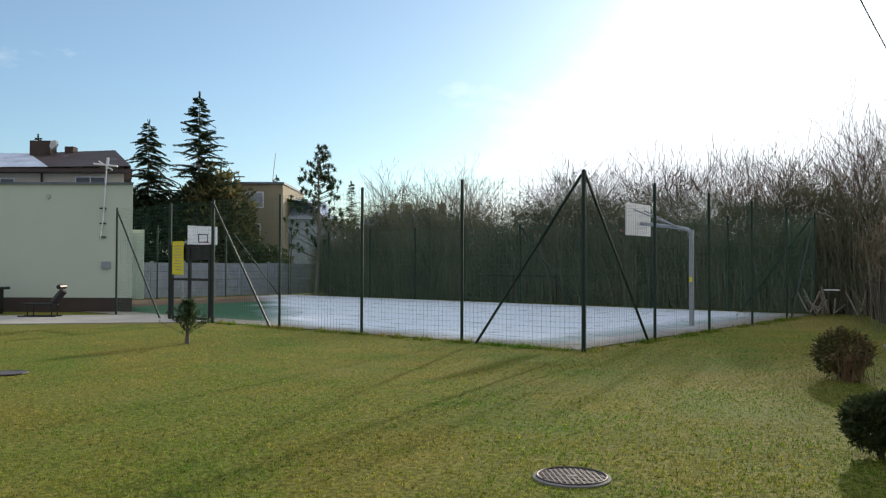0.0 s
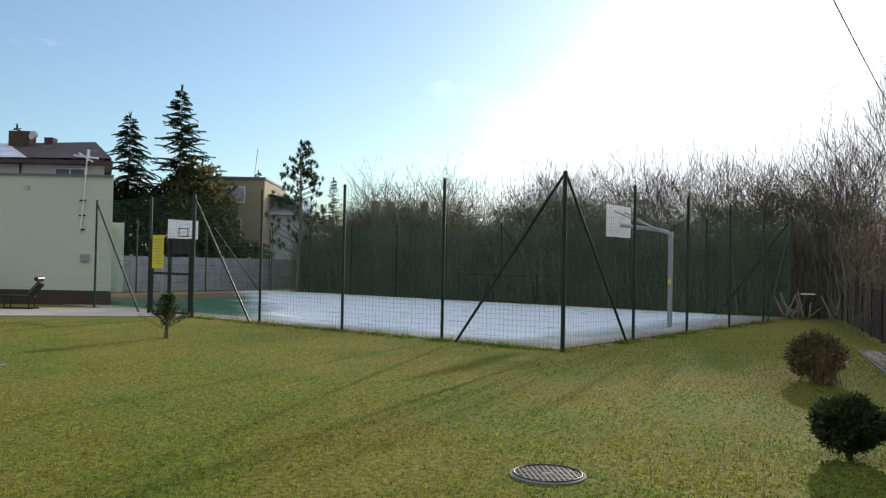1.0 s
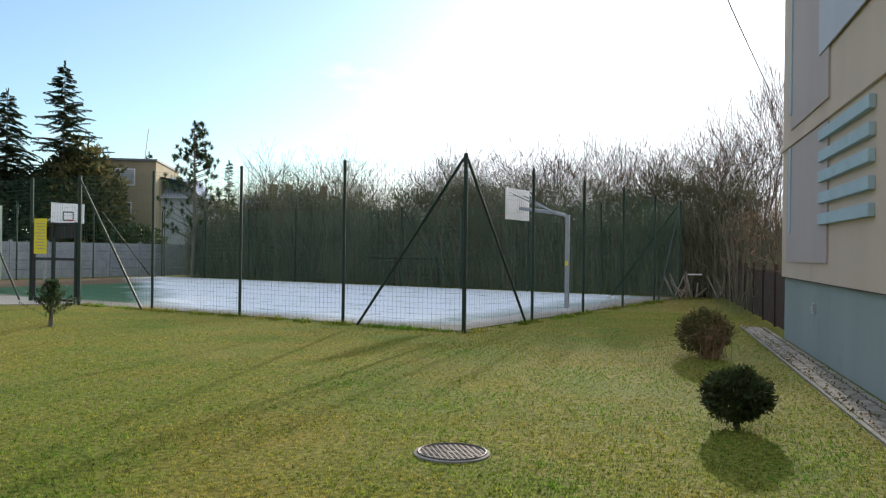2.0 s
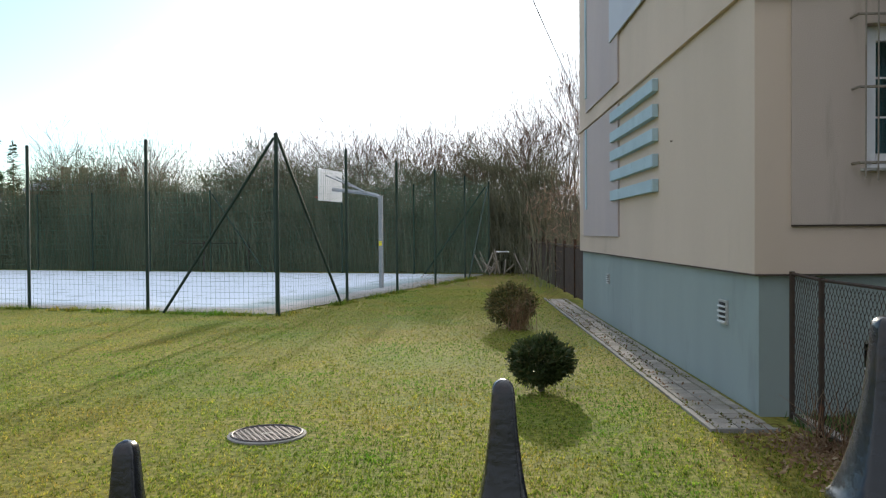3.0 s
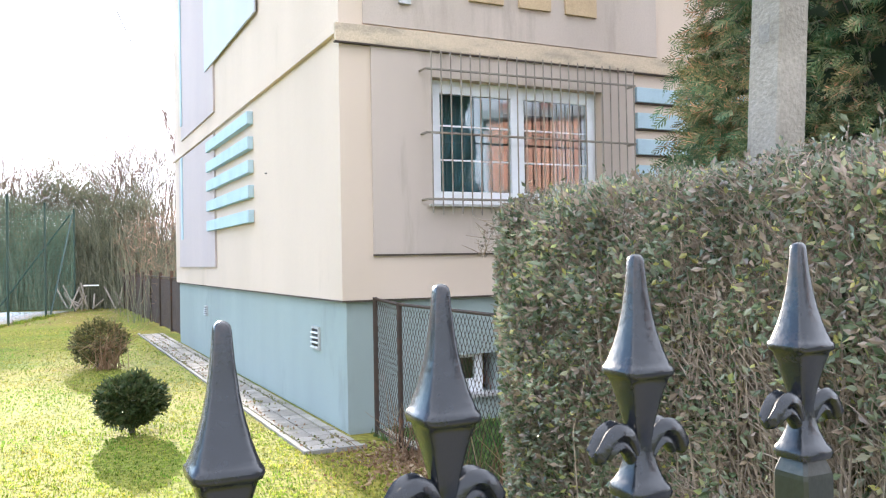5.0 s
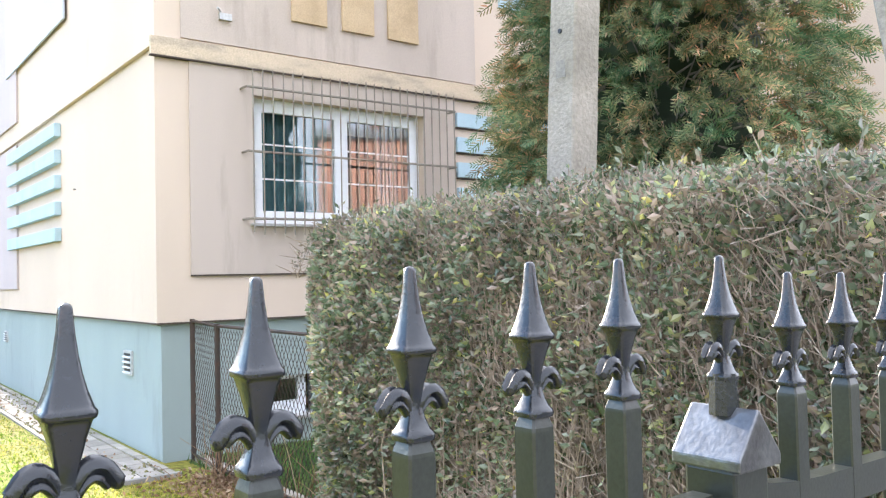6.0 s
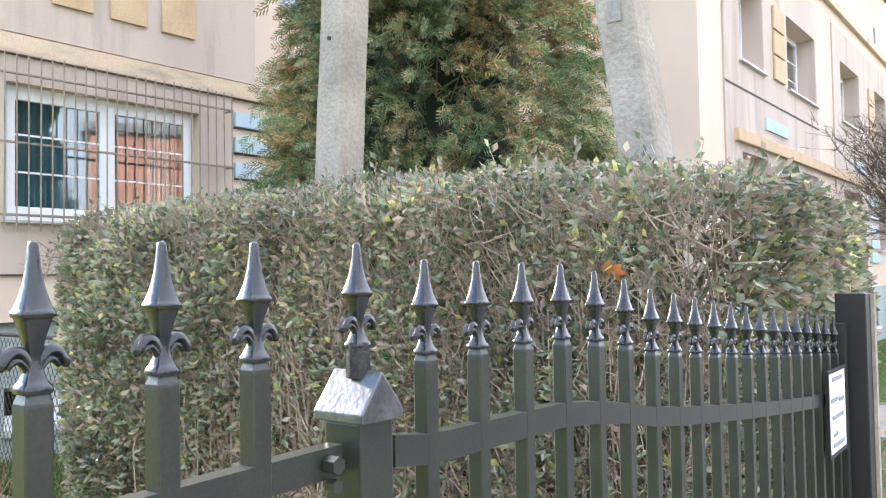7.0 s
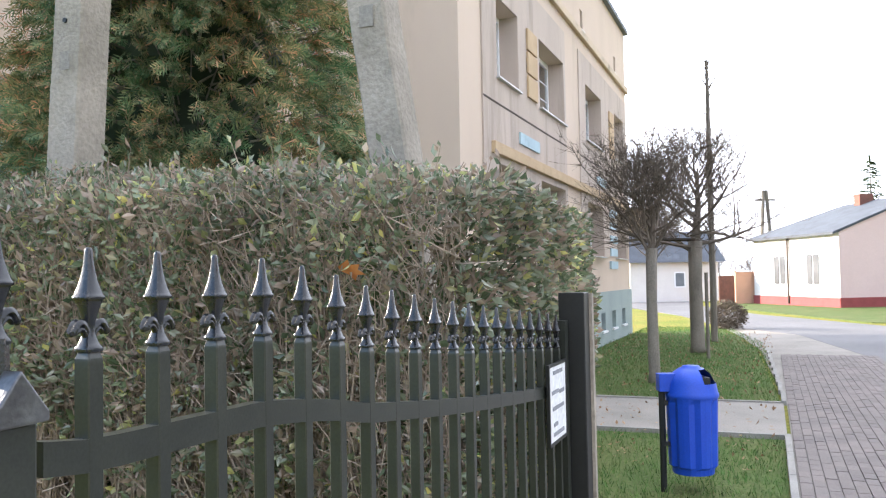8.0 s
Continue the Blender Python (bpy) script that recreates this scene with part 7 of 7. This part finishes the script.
for i in range(160):
    p = MB.lerp(MC, rng.random()) + Vector((-abs(rng.gauss(0.05, 0.12)), 0, 0))
    q = p + Vector((rng.gauss(0, .2), rng.gauss(0, .25), rng.uniform(0.05, 0.6)))
    g.tube([p, p.lerp(q, 0.6) + Vector((0, 0, 0.05)), q], [0.004, 0.003, 0.0015], 3, caps=False)
moss = G()
for i in range(1300):
    j, y = rng.choice((2.53, 2.725, 2.925)), rng.uniform(7.25, 21.8)
    if rng.random() < 0.35:
        j, y = rng.uniform(2.5, 3.0), 7.27 + 0.2 * rng.randrange(72)
    if noise.noise((j * 2, y * 0.7, 3)) < -0.15:
        continue
    p = Vector((j + rng.gauss(0, 0.022), y + rng.gauss(0, 0.02), 0.012))
    d = any_dir(rng, Vector((0, 0, 1)), 0.5)
    s = d.cross(any_dir(rng, Vector((0, 0, 1)), 0.0))
    if s.length > 0.05:
        leaf(moss, p, d, s.normalized(), rng.uniform(0.02, 0.045), 0.014)
whole("joint_moss", moss, M_MOSS, "moss and soil in the joints of the paved strip", "moss", kind="stuff")
whole("dry_stalks", g, M_LITTER, "dry bent stalks along the mesh fence", "stalks", kind="stuff")


# ---- grass ----
def grass(name, material, label, count, place, hmin, hmax, seed, width=0.0035):
    """Blades as single bent triangles, thicker in tufts."""
    r = np.random.RandomState(seed)
    p = place(r, count)
    n = len(p)
    a = r.uniform(0, 2 * np.pi, n)
    h = r.uniform(hmin, hmax, n)
    # tufts: neighbours share a height and a lean
    cell = (np.floor(p[:, 0] / 0.06).astype(np.int64) * 7919 + np.floor(p[:, 1] / 0.06).astype(np.int64) * 104729) % 4096
    tuft = r.uniform(0.5, 1.5, 4096)[cell]
    h = h * tuft
    lean = r.uniform(0.1, 0.9, n) * h
    b = r.uniform(0, 2 * np.pi, 4096)[cell] + r.uniform(-1.3, 1.3, n)
    w = width * r.uniform(0.7, 1.5, n)
    v = np.empty((n, 3, 3))
    v[:, 0] = p + np.stack([-np.sin(a) * w, np.cos(a) * w, 0 * a], 1)
    v[:, 1] = p + np.stack([np.sin(a) * w, -np.cos(a) * w, 0 * a], 1)
    v[:, 2] = p + np.stack([np.cos(b) * lean, np.sin(b) * lean, h], 1)
    me = bpy.data.meshes.new(name)
    me.vertices.add(3 * n)
    me.vertices.foreach_set("co", v.ravel())
    me.loops.add(3 * n)
    me.loops.foreach_set("vertex_index", np.arange(3 * n, dtype=np.int32))
    me.polygons.add(n)
    me.polygons.foreach_set("loop_start", np.arange(0, 3 * n, 3, dtype=np.int32))
    me.update(calc_edges=True)
    me.validate()
    me.materials.append(material)
    return tagged(new(name, me), label, "grass", kind="stuff")


def lawn_place(r, n):
    """Denser near the fence; none on the court, the paved strip, the covers or the yard."""
    d = 0.4 + 26 * r.uniform(0, 1, n) ** 1.35
    a = np.radians(r.uniform(-70, 72, n))
    x, y = 0.3 - np.sin(a) * d, np.cos(a) * d - 0.1
    u = (x + 3.80) * -0.957 + (y - 17.79) * 0.287
    v = (x + 3.80) * 0.287 + (y - 17.79) * 0.957
    keep = (y > -0.3) & ~((u > -0.05) & (v > -0.05)) & ~((x > 2.46 + r.exponential(0.09, n)) & (y > 7.2)) & (np.hypot(x + 1.48, y - 7.14) > 0.335 + r.uniform(0, 0.03, n)) & (np.hypot(x + 12.0, y - 10.1) > 0.3) & (x < 3.25) & ~((x > 2.4) & (y < 3.6)) & (x * 0.82 + 21 > y - 15.0 - 0 * x)
    x, y = x[keep], y[keep]
    return np.stack([x, y, np.full(len(x), -0.012)], 1)


def verge_place(r, n):
    x = 3.4 + 25 * r.uniform(0, 1, n) ** 1.5
    y = r.uniform(-0.56, 3.35, n)
    keep = ~((x > 9.6) & (x < 12.1)) & (y > -0.56 + np.maximum(0, x - 13) * 0.028 + np.maximum(0, x - 22) * 0.15) & ~((x < 4.4) & (y > 0.2))
    x, y = x[keep], y[keep]
    return np.stack([x, y, np.full(len(x), -0.012)], 1)


grass("lawn_grass", M_GRASS, "short winter lawn grass, green with yellow blades", 880000, lawn_place, 0.008, 0.024, 1, 0.0055)
def weed_place(r, n):
    """Uneven tufts along the foot of the court fence."""
    k = r.randint(0, 90, n)
    at = r.uniform(0.0, 1.0, 90)
    front = at[k] < 0.62
    along = at[k] / 0.62 * 13.4
    side = (at[k] - 0.62) / 0.38 * 17.5
    u = np.where(front, along, -0.06) + r.normal(0, 0.10, n)
    v = np.where(front, -0.06, side) + r.normal(0, 0.10, n)
    P = np.array(PITCH)
    return np.stack([P[0, 0] * u + P[0, 1] * v + P[0, 3], P[1, 0] * u + P[1, 1] * v + P[1, 3], np.full(n, -0.01)], 1)


grass("fence_weeds", M_GRASS, "rough grass and weeds along the court fence", 8000, weed_place, 0.04, 0.13, 3, 0.006)
def yard_place(r, n):
    """The strip between mesh fence and building, in the shade."""
    return np.stack([r.uniform(3.3, 8.5, n), r.uniform(3.9, 7.8, n), np.full(n, -0.012)], 1)


grass("yard_grass", M_GRASS2, "rough dark grass in the shade of the building", 42000, yard_place, 0.03, 0.09, 4, 0.006)
grass("verge_grass", M_GRASS2, "green verge grass beside the path", 90000, verge_place, 0.03, 0.075, 2, 0.004)

# ---- loose pavers, last ----
PAV = G().box(-0.094, 0.094, -0.094, 0.094, -0.03, 0.0).mesh("paver", M_PAVER, bevel=0.006)
rng = random.Random(13)
for i in range(73):
    for j in range(2):
        if rng.random() < 0.01:
            continue
        piece("paver", PAV, strip, pose(2.625 + j * 0.2, 7.37 + i * 0.2, 0.018 + rng.uniform(-0.002, 0.002), rng.uniform(-0.4, 0.4), rng.uniform(-0.4, 0.4), rng.uniform(-1.5, 1.5)))
PAV2 = G().box(-0.045, 0.045, -0.094, 0.094, -0.03, 0.0).mesh("paver", M_PAVER, bevel=0.005)
for i in range(73):
    piece("paver", PAV2, strip, pose(2.985, 7.37 + i * 0.2, 0.020 + rng.uniform(-0.004, 0.004), 0, 0, rng.uniform(-1.5, 1.5)))
SPAV = G().box(-0.097, 0.097, -0.047, 0.047, -0.03, 0.0).mesh("paver", M_PAVER3, bevel=0.004)
rest = G()
near_count = 0
for i in range(60):
    for j in range(18):
        x = 7.0 + i * 0.2 + (0.1 if j % 2 else 0)
        y = -0.70 - j * 0.1
        z = 0.022 + rng.uniform(-0.003, 0.003)
        if x < 12.2 and j < 11 and near_count < 290:
            piece("paver", SPAV, pavement, pose(x, y, z, rng.uniform(-0.6, 0.6), rng.uniform(-0.6, 0.6), rng.uniform(-0.8, 0.8)))
            near_count += 1
        else:
            rest.box(x - 0.097, x + 0.097, y - 0.047, y + 0.047, z - 0.03, z)
part("paver_field", rest, M_PAVER2, pavement, "rows of grey-pink stone pavers", kind="stuff")
